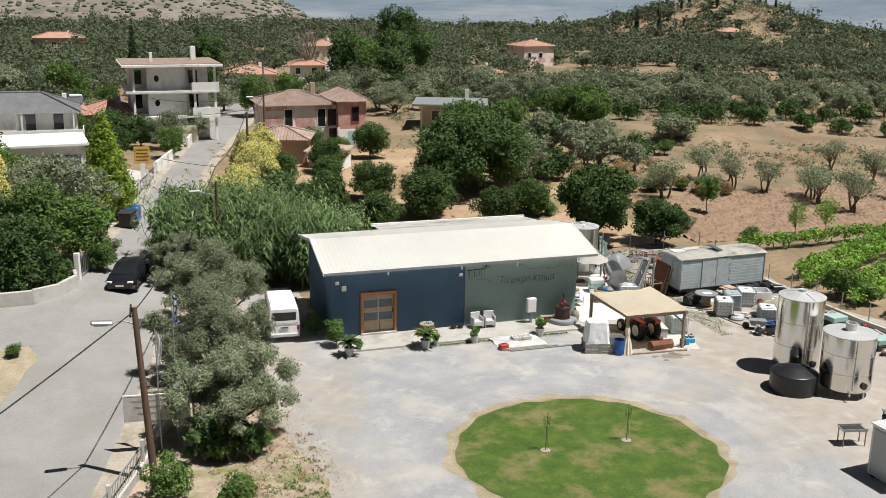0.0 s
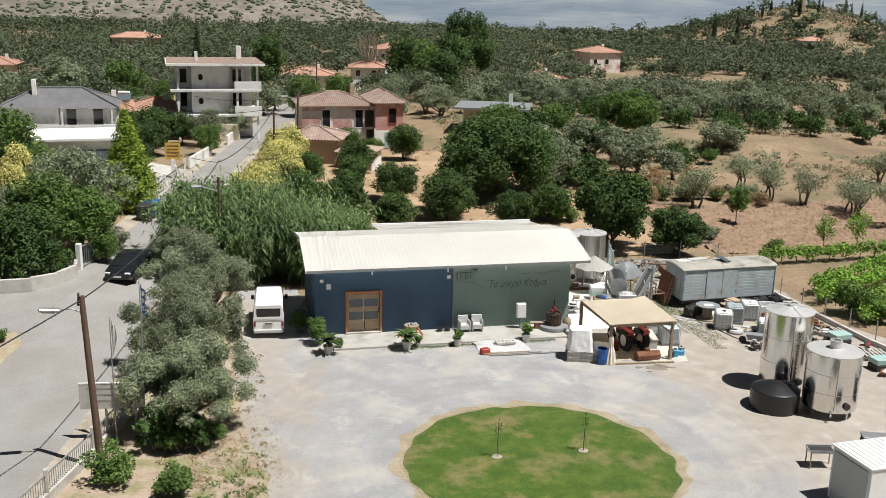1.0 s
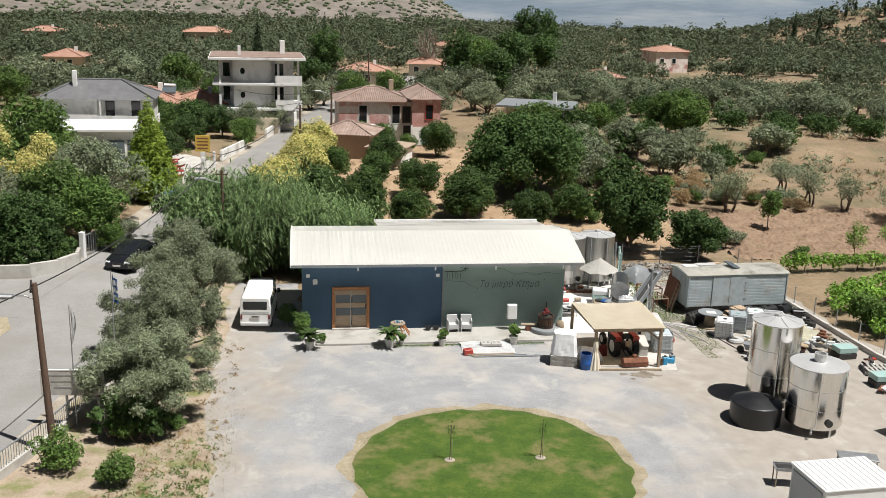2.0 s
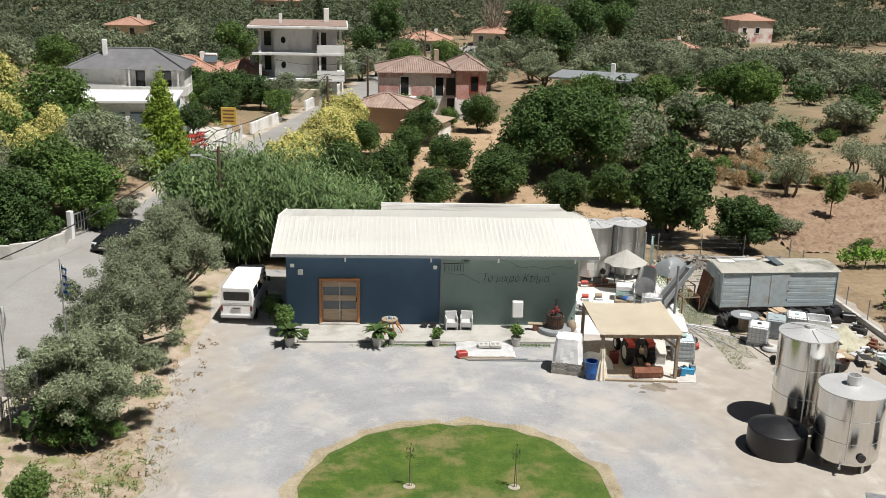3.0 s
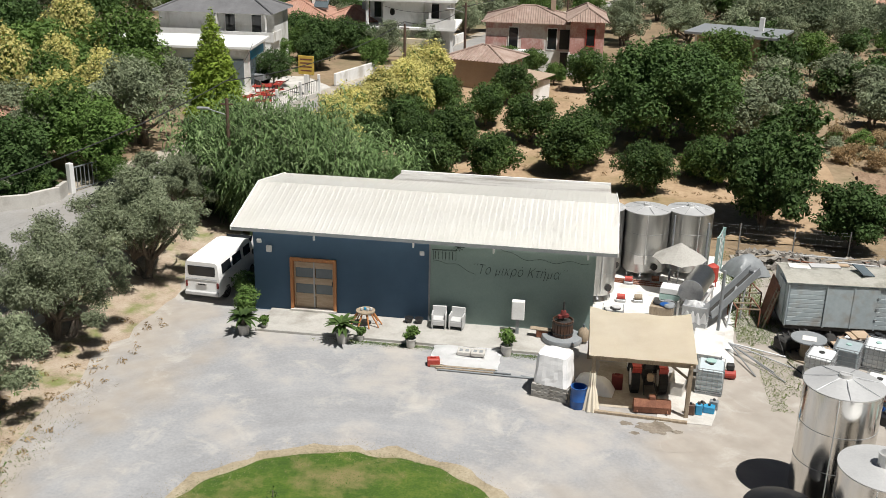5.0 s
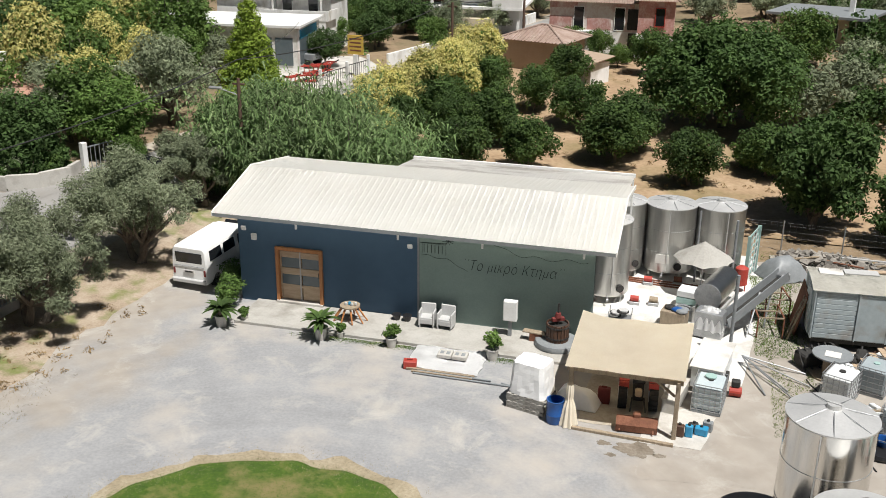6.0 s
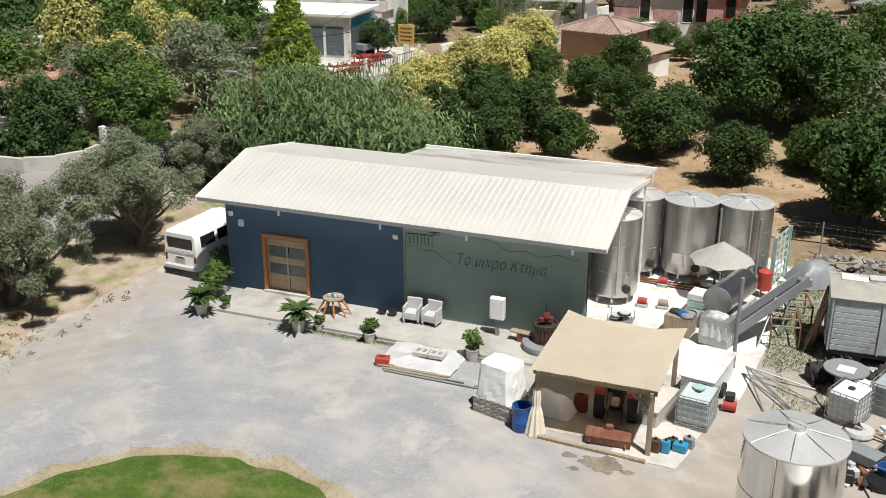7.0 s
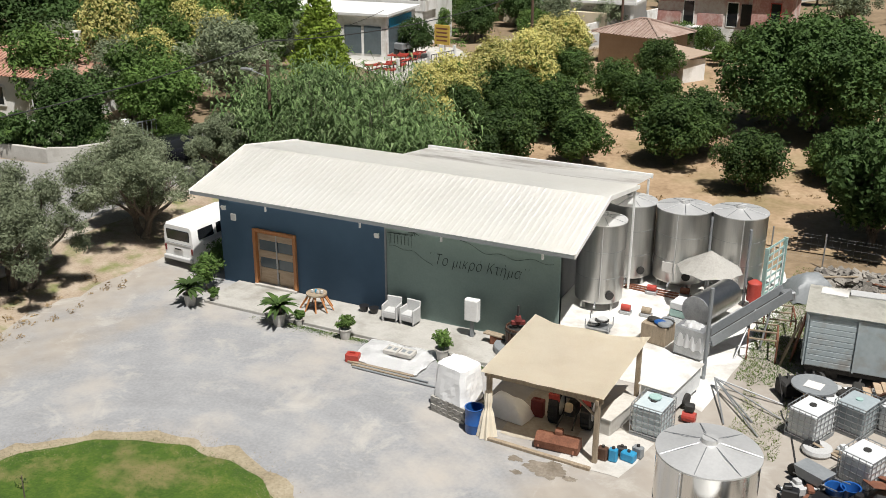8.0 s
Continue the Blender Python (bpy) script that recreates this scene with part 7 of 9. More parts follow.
POLES = [(-11.25, -13.95, 7.1), (-5.8, 10.9, 8.2), (-0.8, 35.6, 8.7), (2.3, 47.4, 8.8), (9.5, 100, 9)]
def far_pole(x, y, lamp):
    t = thing("utility_pole", pose(x, y, height(x, y)), "dark wooden utility pole beside the road", "pole", "poles along the road")
    part("pole", Mesh().rod((0, 0, -0.05), (0, 0, 7.0), 0.13, 10, 0.09), M_POLE, t)
    part("crossarm", Mesh().box((0, 0, 6.7), (0.7, 0.08, 0.08)), M_POLE, t)
    if lamp:
        part("lamp_arm", Mesh().rod((0, 0, 6.1), (-1.1, 0, 6.4), 0.03), M_GALV, t)
        part("lamp_head", Mesh().box((-1.35, 0, 6.42), (0.7, 0.24, 0.13), bevel=0.04), M_GALV, t)
for k, (x, y, z) in enumerate(POLES[1:]):
    far_pole(x, y, k in (0, 2))
for a, b in zip(POLES, POLES[1:]):
    cable(a, b, 0.7, 0.028)
cable(POLES[0], (-30, -48, 6.8), 0.7, 0.028)
cable(POLES[1], (-13.0, 36.0, 6.5), 0.4)
cable(POLES[3], (-8, 62.0, 7.0), 0.6)
cable(POLES[2], (-14, 62.0, 6.0), 0.7)

# sign boards on posts
t = thing("sign_board", pose(-10.6, -11.7, height(-10.6, -11.7), 0, 0, -6), "large weathered white sign board on steel posts", "sign")
part("board", Mesh().box((0, 0, 2.05), (2.7, 0.06, 1.15), bevel=0.01), M_CONC, t)
part("rim", Mesh().box((0, 0, 2.64), (2.74, 0.08, 0.05)), M_WHITE, t)
for x in (-0.3, 1.3):
    part("post", Mesh().box((x, 0.07, 1.2), (0.09, 0.09, 2.5)), M_GALV, t)
rs = np.random.RandomState(8)
for r_ in range(3):
    part("text_bar", Mesh().box((-0.35 + rs.uniform(-0.1, 0.1), -0.034, 2.4 - 0.28 * r_), (1.5 - 0.25 * r_, 0.006, 0.07)), M_GALV, t)
for k in range(5):
    part("bird_shape", Mesh().box((1.0 + 0.12 * (k % 2), -0.034, 2.45 - 0.16 * k), (0.2, 0.006, 0.07), (0, 15, 0)), M_DARK, t)
t = thing("sign_board", pose(-9.3, -10.2, height(-9.3, -10.2), 0, 0, 62), "grey-blue sign board on posts seen edge on", "sign")
part("board", Mesh().box((0, 0, 2.1), (2.5, 0.07, 1.3), bevel=0.01), M_GREYMETAL, t)
for x in (-0.8, 0.8):
    part("post", Mesh().box((x, 0.07, 1.2), (0.09, 0.09, 2.5)), M_GALV, t)
def flag(x, y, h, stripes):
    t = thing("flagpole", pose(x, y, height(x, y)), "tall thin flagpole with a limp striped flag" if stripes else "tall thin flagpole with a limp white flag", "flagpole", "flagpoles")
    part("pole", Mesh().cyl((0, 0, 0), 0.035, h, 0.02, 8), M_GALV, t)
    def f(u, v):
        return (0.04 + 0.22 * u * (0.6 + 0.4 * math.sin(5 * v)), 0.07 * math.sin(9 * u + 3 * v), h - 0.1 - 1.5 * v - 0.25 * u)
    part("flag", Mesh().sheet(8, 12, f).thick(0.006), M_SHEET, t)
    if stripes:
        for k in range(4):
            def g(u, v, k=k):
                return (0.05 + 0.235 * u, 0.07 * math.sin(9 * u + 3 * v) - 0.012, h - 0.25 - 0.35 * k - 0.17 * v - 0.25 * u)
            part("stripe", Mesh().sheet(6, 2, g).thick(0.01), M_BARREL, t)
flag(-10.5, -11.8, 5.6, False), flag(-9.6, -7.2, 5.7, True)

# low roadside wall with a railing
BAR = finish("bar", Mesh().box((0, 0, 0), (0.022, 0.022, 0.7)), M_GREYMETAL)
BAR_DARK = finish("bar", Mesh().box((0, 0, 0), (0.025, 0.025, 1.0)), M_DARK)
FENCE = [(-14.6, -22), (-12.6, -16.8), (-11.3, -13.2), (-10.2, -9.4), (-9.4, -6.5), (-8.7, -2)]
t = thing("roadside_fence", pose(0, 0, 0), "low concrete wall with a grey steel railing beside the road", "fence")
for a, b in zip(FENCE, FENCE[1:]):
    d = Vector(b) - Vector(a)
    L, ang = d.length, math.degrees(math.atan2(d.y, d.x))
    mid = (Vector(a) + Vector(b)) / 2
    g0, g1 = height(*a), height(*b)
    tilt = -math.degrees(math.atan2(g1 - g0, L))
    part("wall_section", Mesh().box((mid.x, mid.y, 0.15 + (g0 + g1) / 2), (L + 0.05, 0.2, 0.52), (0, tilt, ang), bevel=0.015), M_CONC, t)
    part("top_rail", Mesh().box((mid.x, mid.y, 1.12 + (g0 + g1) / 2), (L, 0.05, 0.05), (0, tilt, ang)), M_GREYMETAL, t)
    n = int(L / 0.16)
    for k in range(n):
        p = Vector(a).lerp(Vector(b), (k + 0.5) / n)
        part("bar", BAR, None, t, at=pose(p.x, p.y, 0.76 + g0 + (g1 - g0) * (k + 0.5) / n))
    part("post", Mesh().box((a[0], a[1], 0.62 + g0), (0.16, 0.16, 1.48), bevel=0.01), M_CONC, t)
# undergrowth by the fence
VERGE_BUSH = tree_meshes("verge_bush", 1.15, 2.3, 0.1, 0.05, 3600, 0.2, L_DEEP, 191, clumps=22, aspect=0.75, stems=3, shell=0.3, spread=0.95, lump=(0.2, 0.36))
for x, y, s, v in ((-8.3, -13.0, 1.1, VERGE_BUSH), (-7.2, -13.3, 0.8, VERGE_BUSH), (-10.3, -15.6, 0.9, BUSHG[0]), (-8.2, -13.4, 0.7, BUSHG[1]), (-6.3, -12.2, 0.45, BUSHG[0]), (-7.8, -17.2, 0.8, BUSHG[1])):
    tree("shrub", v, x, y, "dense green shrub under the olive trees", "shrub", scale=s)
def in_verge(rs):
    while True:
        x, y = rs.uniform(-9.5, -3.4), rs.uniform(-24, -8)
        if noise.noise((x * 0.6, y * 0.6, 3)) > -0.1:
            return x, y, 1
blades("verge_grass", 2600, in_verge, 0.05, M_STRAW, "dry grass and weeds under the olive trees")
def in_weeds(rs):
    k = rs.randint(3)
    if k == 0:
        return rs.uniform(20.5, 22.2), rs.uniform(0.5, 9), 1.2
    if k == 1:
        return rs.uniform(4.2, 12.6), -2.45 + abs(rs.normal(0, 0.18)) * -1, 0.7
    return rs.uniform(21, 30), rs.uniform(8, 12.5), 1
blades("weeds", 22000, in_weeds, 0.045, M_BLADE, "green weeds growing from the sandy ground")
solid("grass_island", outline([(-21, 0.2), (-16.6, 0.2), (-16.0, -1.2), (-17.6, -6), (-21, -14), (-26, -22), (-32, -22), (-32, 0)], 0.014, 0.2), M_STRAW, "dry grass corner between the two roads", "grass", kind="structure")
for x, y, s in ((-17.2, -0.8, 0.6), (-18.2, -2.0, 0.7), (-19.0, -0.6, 0.8), (-18.8, -4.2, 0.7), (-21, -3, 1.0)):
    tree("shrub", BUSHG[1], x, y, "low green weeds on the grass corner", "shrub", scale=s * 0.75)

scatter_scrub(170, lambda rs: (rs.uniform(-8.6, -4.4), rs.uniform(-19, -9)), 83, 0.2, L_BRIGHT, "tufts of green weeds under the olive trees", "weed_tufts", 14, 0.6)
scatter_scrub(170, lambda rs: (rs.uniform(-8.6, -4.0), rs.uniform(-20, -2)), 85, 0.22, L_DRYB, "tufts of dry grass under the olive trees", "straw_tufts", 14, 0.5)

# garden wall across the road
GW = [(-40, 5.5), (-24, 5.2), (-16.6, 5.7), (-15.2, 6.5), (-14.4, 7.9), (-14.5, 8.9)]
t = thing("garden_wall", pose(0, 0, 0), "whitewashed low garden wall with a rounded corner", "wall")
for a, b in zip(GW, GW[1:]):
    d = Vector(b) - Vector(a)
    mid = (Vector(a) + Vector(b)) / 2
    part("wall_section", Mesh().box((mid.x, mid.y, 0.3 + height(mid.x, mid.y)), (d.length + 0.06, 0.22, 0.95), (0, 0, math.degrees(math.atan2(d.y, d.x))), bevel=0.02), M_CONC, t)
t = thing("metal_gate", pose(-14.3, 9.3, height(-14.3, 9.3), 0, 0, 72), "dark steel garden gate beside the wall", "gate")
part("gate_frame", Mesh().box((1.2, 0, 0.1), (2.4, 0.05, 0.06)).box((1.2, 0, 1.35), (2.4, 0.05, 0.06)), M_GREYMETAL, t)
for k in range(9):
    part("bar", Mesh().box((0.05 + 0.29 * k, 0, 0.72), (0.035, 0.035, 1.3)), M_GREYMETAL, t)
for x in (-0.1, 2.5):
    part("gate_post", Mesh().box((x, 0, 0.8), (0.3, 0.3, 1.7), bevel=0.01), M_GREYC, t)
for x, y, mt in ((-10.9, 25.2, M_BARREL), (-11.3, 23.6, M_DARK)):
    t = thing("waste_bin", pose(x, y, height(x, y), 0, 0, 72), "blue wheeled waste bin at the roadside" if mt is M_BARREL else "dark green wheeled waste bin at the roadside", "bin", "roadside bins")
    part("body", Mesh().prism([(-0.5, 0.12), (0.5, 0.12), (0.62, 1.1), (-0.62, 1.1)], 0.95, axis="y", at=-0.47), mt, t)
    part("lid", Mesh().box((0, 0, 1.18), (1.34, 1.08, 0.16), bevel=0.06), mt, t)
    for s in (-0.4, 0.4):
        part("castor", Mesh().cyl((s, -0.3, 0.0), 0.07, 0.12, seg=10), M_DARK, t), part("castor", Mesh().cyl((s, 0.3, 0.0), 0.07, 0.12, seg=10), M_DARK, t)

for x, y, s in ((-16.2, 7.2, 0.9), (-17.7, 6.7, 1.0), (-19.4, 6.4, 1.05), (-21.3, 6.2, 1.1), (-15.3, 8.4, 0.8), (-23.4, 6.3, 1.1)):
    tree("shrub", VERGE_BUSH, x, y, "dense dark shrub growing over the garden wall", "shrub", group="shrubs along the garden wall", scale=s)

# machinery yard farther up the road
random.seed(31)
solid("machinery_apron", outline([(-11.0, 33), (-8.6, 43), (-12, 47), (-20, 46), (-20, 38.6), (-14, 35)], 0.01, 0.2), M_CONC, "pale concrete forecourt", "paving", kind="structure")
for k in range(8):
    x, y = -11.6 - rnd(0, 3.4) + 0.12 * k, 33.5 + 1.0 * k
    t = thing("farm_implement", pose(x, y, height(x, y), 0, 0, rnd(0, 90)), "red farm implement in the machinery yard", "implement", "farm implements")
    part("frame", Mesh().box((0, 0, 0.6), (1.6, 0.1, 0.1)).box((0, 0.6, 0.55), (1.5, 0.1, 0.1)).box((-0.6, 0.3, 0.6), (0.1, 0.9, 0.1)).box((0.6, 0.3, 0.6), (0.1, 0.9, 0.1)), M_RED, t)
    for q in range(4):
        part("tine", Mesh().rod((-0.6 + 0.4 * q, 0.3, 0.6), (-0.6 + 0.4 * q, 0.45, 0.02), 0.04), M_RED if k % 2 else M_DARK, t)
    part("drawbar", Mesh().rod((0, 0, 0.6), (0, -0.6, 0.9), 0.04), M_DARK, t)
t = thing("parked_truck", pose(-15.6, 41.5, height(-15.6, 41.5), 0, 0, 80), "white and grey flatbed truck in the machinery yard", "truck")
part("bed", Mesh().box((0, 0, 0.95), (2.0, 4.2, 0.5), bevel=0.03), M_GREYMETAL, t)
part("cab", Mesh().box((0, 2.6, 1.3), (1.9, 1.3, 1.7), bevel=0.15), M_WHITE, t)
for s in (-0.9, 0.9):
    for y in (-1.3, 2.3):
        part("wheel", Mesh().cyl((s - 0.1, y, 0.4), 0.4, 0.2, seg=16, rot=(0, 90, 0)), M_RUBBER, t)
t = thing("yard_fence", pose(0, 0, 0), "dark mesh fence on a low wall along the road", "fence")
YF = [(-10.9, 29.5), (-10.2, 33), (-9.4, 36.5), (-8.7, 39.5)]
for a, b in zip(YF, YF[1:]):
    d = Vector(b) - Vector(a)
    mid, ang = (Vector(a) + Vector(b)) / 2, math.degrees(math.atan2((Vector(b) - Vector(a)).y, (Vector(b) - Vector(a)).x))
    g0 = height(mid.x, mid.y)
    part("wall_section", Mesh().box((mid.x, mid.y, 0.15 + g0), (d.length, 0.18, 0.5), (0, 0, ang)), M_CONC, t)
    part("top_rail", Mesh().box((mid.x, mid.y, 1.4 + g0), (d.length, 0.05, 0.05), (0, 0, ang)), M_DARK, t)
    for k in range(int(d.length / 0.3)):
        p = Vector(a).lerp(Vector(b), k * 0.3 / d.length)
        part("bar", BAR_DARK, None, t, at=pose(p.x, p.y, 0.9 + g0))
    part("post", Mesh().box((b[0], b[1], 0.85 + g0), (0.2, 0.2, 1.9)), M_GREYC, t)
t = thing("yellow_sign", pose(-9.7, 39.4, height(-9.7, 39.4), 0, 0, -5), "yellow advertising board on a white pillar", "sign")
t.scale = (0.8, 0.8, 0.95)
part("pillar", Mesh().box((0, 0, 0.9), (0.5, 0.4, 1.8), bevel=0.02), M_WALLW, t)
part("board", Mesh().box((0, -0.05, 2.6), (1.7, 0.12, 1.6), bevel=0.02), M_YELLOW, t)
for r_ in range(4):
    part("text_bar", Mesh().box((0, -0.115, 3.1 - 0.32 * r_), (1.3 - 0.1 * (r_ % 2), 0.01, 0.12)), M_RUST, t)
t = thing("garden_wall", pose(0, 0, 0), "low white wall beside the road", "wall")
for a, b in (((-8.4, 43.5), (-6.4, 51)), ((-4.6, 58), (-1.4, 74))):
    d = Vector(b) - Vector(a)
    mid = (Vector(a) + Vector(b)) / 2
    part("wall_section", Mesh().box((mid.x, mid.y, 0.5 + height(mid.x, mid.y)), (d.length, 0.22, 1.05), (0, 0, math.degrees(math.atan2(d.y, d.x))), bevel=0.02), M_WALLW, t)

# ---- houses ----
def window(parent, x, y, z, w, h, face="y", shutter=None, glass=None):
    s = (w, 0.08, h) if face == "y" else (0.08, w, h)
    f = part("window", Mesh().box((x, y, z), s), glass or M_DKGLASS, parent)
    fr = Mesh()
    if face == "y":
        for q in (-1, 1):
            fr.box((x + q * (w / 2 + 0.04), y - 0.02, z), (0.08, 0.1, h + 0.16)), fr.box((x, y - 0.02, z + q * (h / 2 + 0.04)), (w, 0.1, 0.08))
    else:
        for q in (-1, 1):
            fr.box((x + 0.02, y + q * (w / 2 + 0.04), z), (0.1, 0.08, h + 0.16)), fr.box((x + 0.02, y, z + q * (h / 2 + 0.04)), (0.1, w, 0.08))
    part("window_frame", fr, shutter or M_WHITE, f)


def hip_roof(parent, material, label, x0, x1, y0, y1, z, rise, over=0.5, detail=True):
    """A tiled hip roof with rows of tiles as real ridges."""
    x0, x1, y0, y1 = x0 - over, x1 + over, y0 - over, y1 + over
    w, d = x1 - x0, y1 - y0
    k = min(w, d) / 2
    bm = bmesh.new()
    if w >= d:
        r0, r1 = (x0 + k, (y0 + y1) / 2), (x1 - k, (y0 + y1) / 2)
    else:
        r0, r1 = ((x0 + x1) / 2, y0 + k), ((x0 + x1) / 2, y1 - k)
    def top(x, y):
        return z + rise * min(1, min(x - x0, x1 - x, y - y0, y1 - y) / k)
    a, b, c, e = [bm.verts.new(p) for p in ((x0, y0, z), (x1, y0, z), (x1, y1, z), (x0, y1, z))]
    p, q = bm.verts.new((*r0, z + rise)), bm.verts.new((*r1, z + rise))
    if w >= d:
        fs = [(a, b, q, p), (b, c, q), (c, e, p, q), (e, a, p)]
    else:
        fs = [(a, b, p), (b, c, q, p), (c, e, q), (e, a, p, q)]
    for f in fs:
        bm.faces.new(f)
    bm.faces.new((e, c, b, a))
    rows = []
    n = int(w / 0.27)
    for i in range(n):
        x = x0 + (i + 0.5) * w / n
        run = min(k, x - x0, x1 - x)
        if run > 0.25:
            rows.append(Mesh().rod((x, y0, z + 0.03), (x, y0 + run, z + 0.03 + rise * run / k), 0.05, 5))
    caps = [((*r0, z + rise + 0.03), (*r1, z + rise + 0.03))]
    for cx, cy, rr in ((x0, y0, r0), (x1, y0, r1), (x1, y1, r1), (x0, y1, r0)):
        if w < d:
            rr = r0 if cy == y0 else r1
        caps.append(((cx, cy, z + 0.04), (*rr, z + rise + 0.03)))
    roof = part("roof", bm, material, parent, label)
    for q in rows if detail else ():
        part("tile_course", q, material, roof)
    for a_, b_ in caps:
        if (Vector(a_) - Vector(b_)).length > 0.1:
            part("ridge_cap", Mesh().rod(a_, b_, 0.1, 6), material, roof)
    return roof


def walls(x0, x1, y0, y1, h):
    return Mesh().box(((x0 + x1) / 2, (y0 + y1) / 2, h / 2 - 0.1), (x1 - x0, y1 - y0, h + 0.2))


# old pink house
t = thing("pink_house", pose(3.3, 54.7, height(3.3, 54.7), 0, 0, 2), "old two-storey house with flaking pink render and tiled roof", "house")
t.scale = (0.82, 0.82, 1)
part("wall", walls(0, 9.6, 0, 8, 4.6), M_PINK, t), part("wall", walls(9.6, 13.4, -1.2, 8, 5.0), M_REDWALL, t, "faded red render")
part("plaster_band", Mesh().box((4.8, -0.02, 1.05), (9.6, 0.06, 2.1)), M_WALLW, t), part("plaster_band", Mesh().box((11.5, -1.22, 1.0), (3.8, 0.06, 2.0)), M_WALLW, t)
hip_roof(t, M_TILE, "weathered brown-red clay tiles", 0, 9.6, 0, 8, 4.6, 1.25), hip_roof(t, M_TILE, "", 9.6, 13.4, -1.2, 8, 5.0, 1.1)
for x in (3.2, 7.6):
    window(t, x, -0.02, 3.2, 1.0, 1.9, shutter=M_WHITE)
window(t, 11.9, -1.24, 3.6, 0.9, 1.5, shutter=M_RED)
# flat near-black panel stands in for the shade inside an open loggia
part("loggia_shade", Mesh().box((9.0, -0.06, 3.2), (1.1, 0.1, 1.8)), M_DARK, t)
part("door", Mesh().box((9.1, -0.04, 1.0), (1.0, 0.1, 2.0)), M_DARK, t), part("door", Mesh().box((11.3, -1.24, 0.95), (0.9, 0.1, 1.7)), M_TEAL, t)
part("balcony", Mesh().box((3.2, -0.5, 2.1), (3.0, 1.0, 0.12)), M_GREYC, t)
part("column", Mesh().box((9.6, -1.1, 1.1), (0.25, 0.25, 2.2)), M_WALLW, t)
part("chimney", Mesh().box((7.5, 5, 6.0), (0.6, 0.6, 1.2), bevel=0.03), M_TAN, t)
for x, z, w, h in ((1.2, 2.75, 2.4, 1.1), (5.4, 2.7, 2.6, 1.0), (1.5, 4.3, 3.0, 0.5), (8.0, 4.25, 2.2, 0.5)):
    part("render_patch", Mesh().box((x, -0.02, z), (w, 0.05, h), bevel=0.01), M_REDWALL, t, "faded red patch of old render")

random.seed(41)
for k in range(7):
    x, y = 7.0 + 0.62 * k, 50.4 + 0.05 * k
    tree("hedge_bush", BUSHG[k % 2], x, y, "clipped bright green hedge bush before the old house", "hedge", group="hedge before the old house", scale=rnd(0.5, 0.58))
tree("garden_tree", MIDB[0], 8.0, 53.0, "small bright green tree before the old house", scale=0.62)
# tiled shed
t = thing("tiled_shed", pose(0.9, 46.2, height(0.9, 46.2), 0, 0, -16), "small tan shed with a clay tile roof", "shed")
t.scale = (1.15, 1.15, 1.05)
part("wall", walls(0, 4.6, 0, 4.0, 2.3), M_TAN, t)
hip_roof(t, M_TILE, "weathered clay tiles", 0, 4.6, 0, 4.0, 2.3, 0.95, 0.4)
t = thing("lean_to", pose(6, 43.6, height(6, 43.6), 0, 0, -38), "low lean-to with a rusty sheet roof and white wall", "shed")
t.scale = (1, 1, 1.05)
part("wall", walls(0, 3.6, 0, 2.0, 1.5), M_WALLW, t)
part("roof", Mesh().box((1.8, 0.8, 1.7), (4.2, 3.0, 0.06), (8, 0, 0)), M_TAN, t)

# unfinished grey block
t = thing("apartment_block", pose(-10.1, 62.6, height(-10.1, 62.6), 0, 0, 3), "unfinished three-storey grey rendered apartment block", "building")
t.scale = (0.83, 0.83, 1.12)
part("wall", walls(2.2, 7.2, 0, 9, 7.4), M_GREYC, t)
part("wall", walls(0.2, 2.2, 2.5, 9, 7.4), M_GREYC, t), part("wall", walls(7.2, 10.4, 2.2, 9, 7.4), M_GREYC, t)
for z in (2.45, 4.95):
    part("floor_slab", Mesh().box((5.4, 3.8, z), (12.0, 10.4, 0.22)), M_GREYC, t)
    part("balcony_wall", Mesh().box((9.6, -1.3, z + 0.5), (3.6, 0.12, 0.8)), M_GREYC, t)
part("roof_slab", Mesh().box((5.4, 3.9, 7.5), (13.0, 11.6, 0.26), bevel=0.03), M_GREYC, t), part("roof_edge", Mesh().box((5.4, 3.9, 7.66), (12.7, 11.3, 0.08)), M_TILE, t)
for x in (0.4, 8.2, 10.9):
    for z in (1.2, 3.7, 6.2):
        part("column", Mesh().box((x, -0.9, z), (0.3, 0.3, 2.4)), M_GREYC, t)
for z in (1.3, 3.8, 6.2):
    part("porthole", Mesh().cyl((3.4, 0.02, z), 0.32, 0.06, seg=16, rot=(90, 0, 0)), M_DKGLASS, t)
    window(t, 8.4, 2.15, z, 1.2, 1.3), window(t, 1.2, 2.45, z, 0.9, 1.4)
part("chimney", Mesh().box((9.0, 6, 8.3), (0.7, 0.7, 1.5), bevel=0.03), M_GREYC, t), part("chimney", Mesh().box((3.0, 2, 8.1), (0.4, 0.4, 1.1)), M_GREYC, t)
part("porch", Mesh().box((5.5, -1.2, 0.8), (5.2, 1.6, 1.6)), M_CREAM, t)

# white house with a dark hipped roof
t = thing("white_house", pose(-25.4, 46.6, height(-25.4, 46.6), 0, 0, 2), "white two-storey house with a dark grey hipped roof", "house")
t.scale = (0.68, 0.68, 1.2)
part("wall", walls(0, 7.5, 0, 9, 4.5), M_WALLW, t), part("wall", walls(7.5, 15, 2.2, 9, 4.5), M_WALLW, t)
part("terrace_floor", Mesh().box((11, 0.6, 1.3), (9.0, 4.0, 2.6), bevel=0.02), M_WALLW, t)
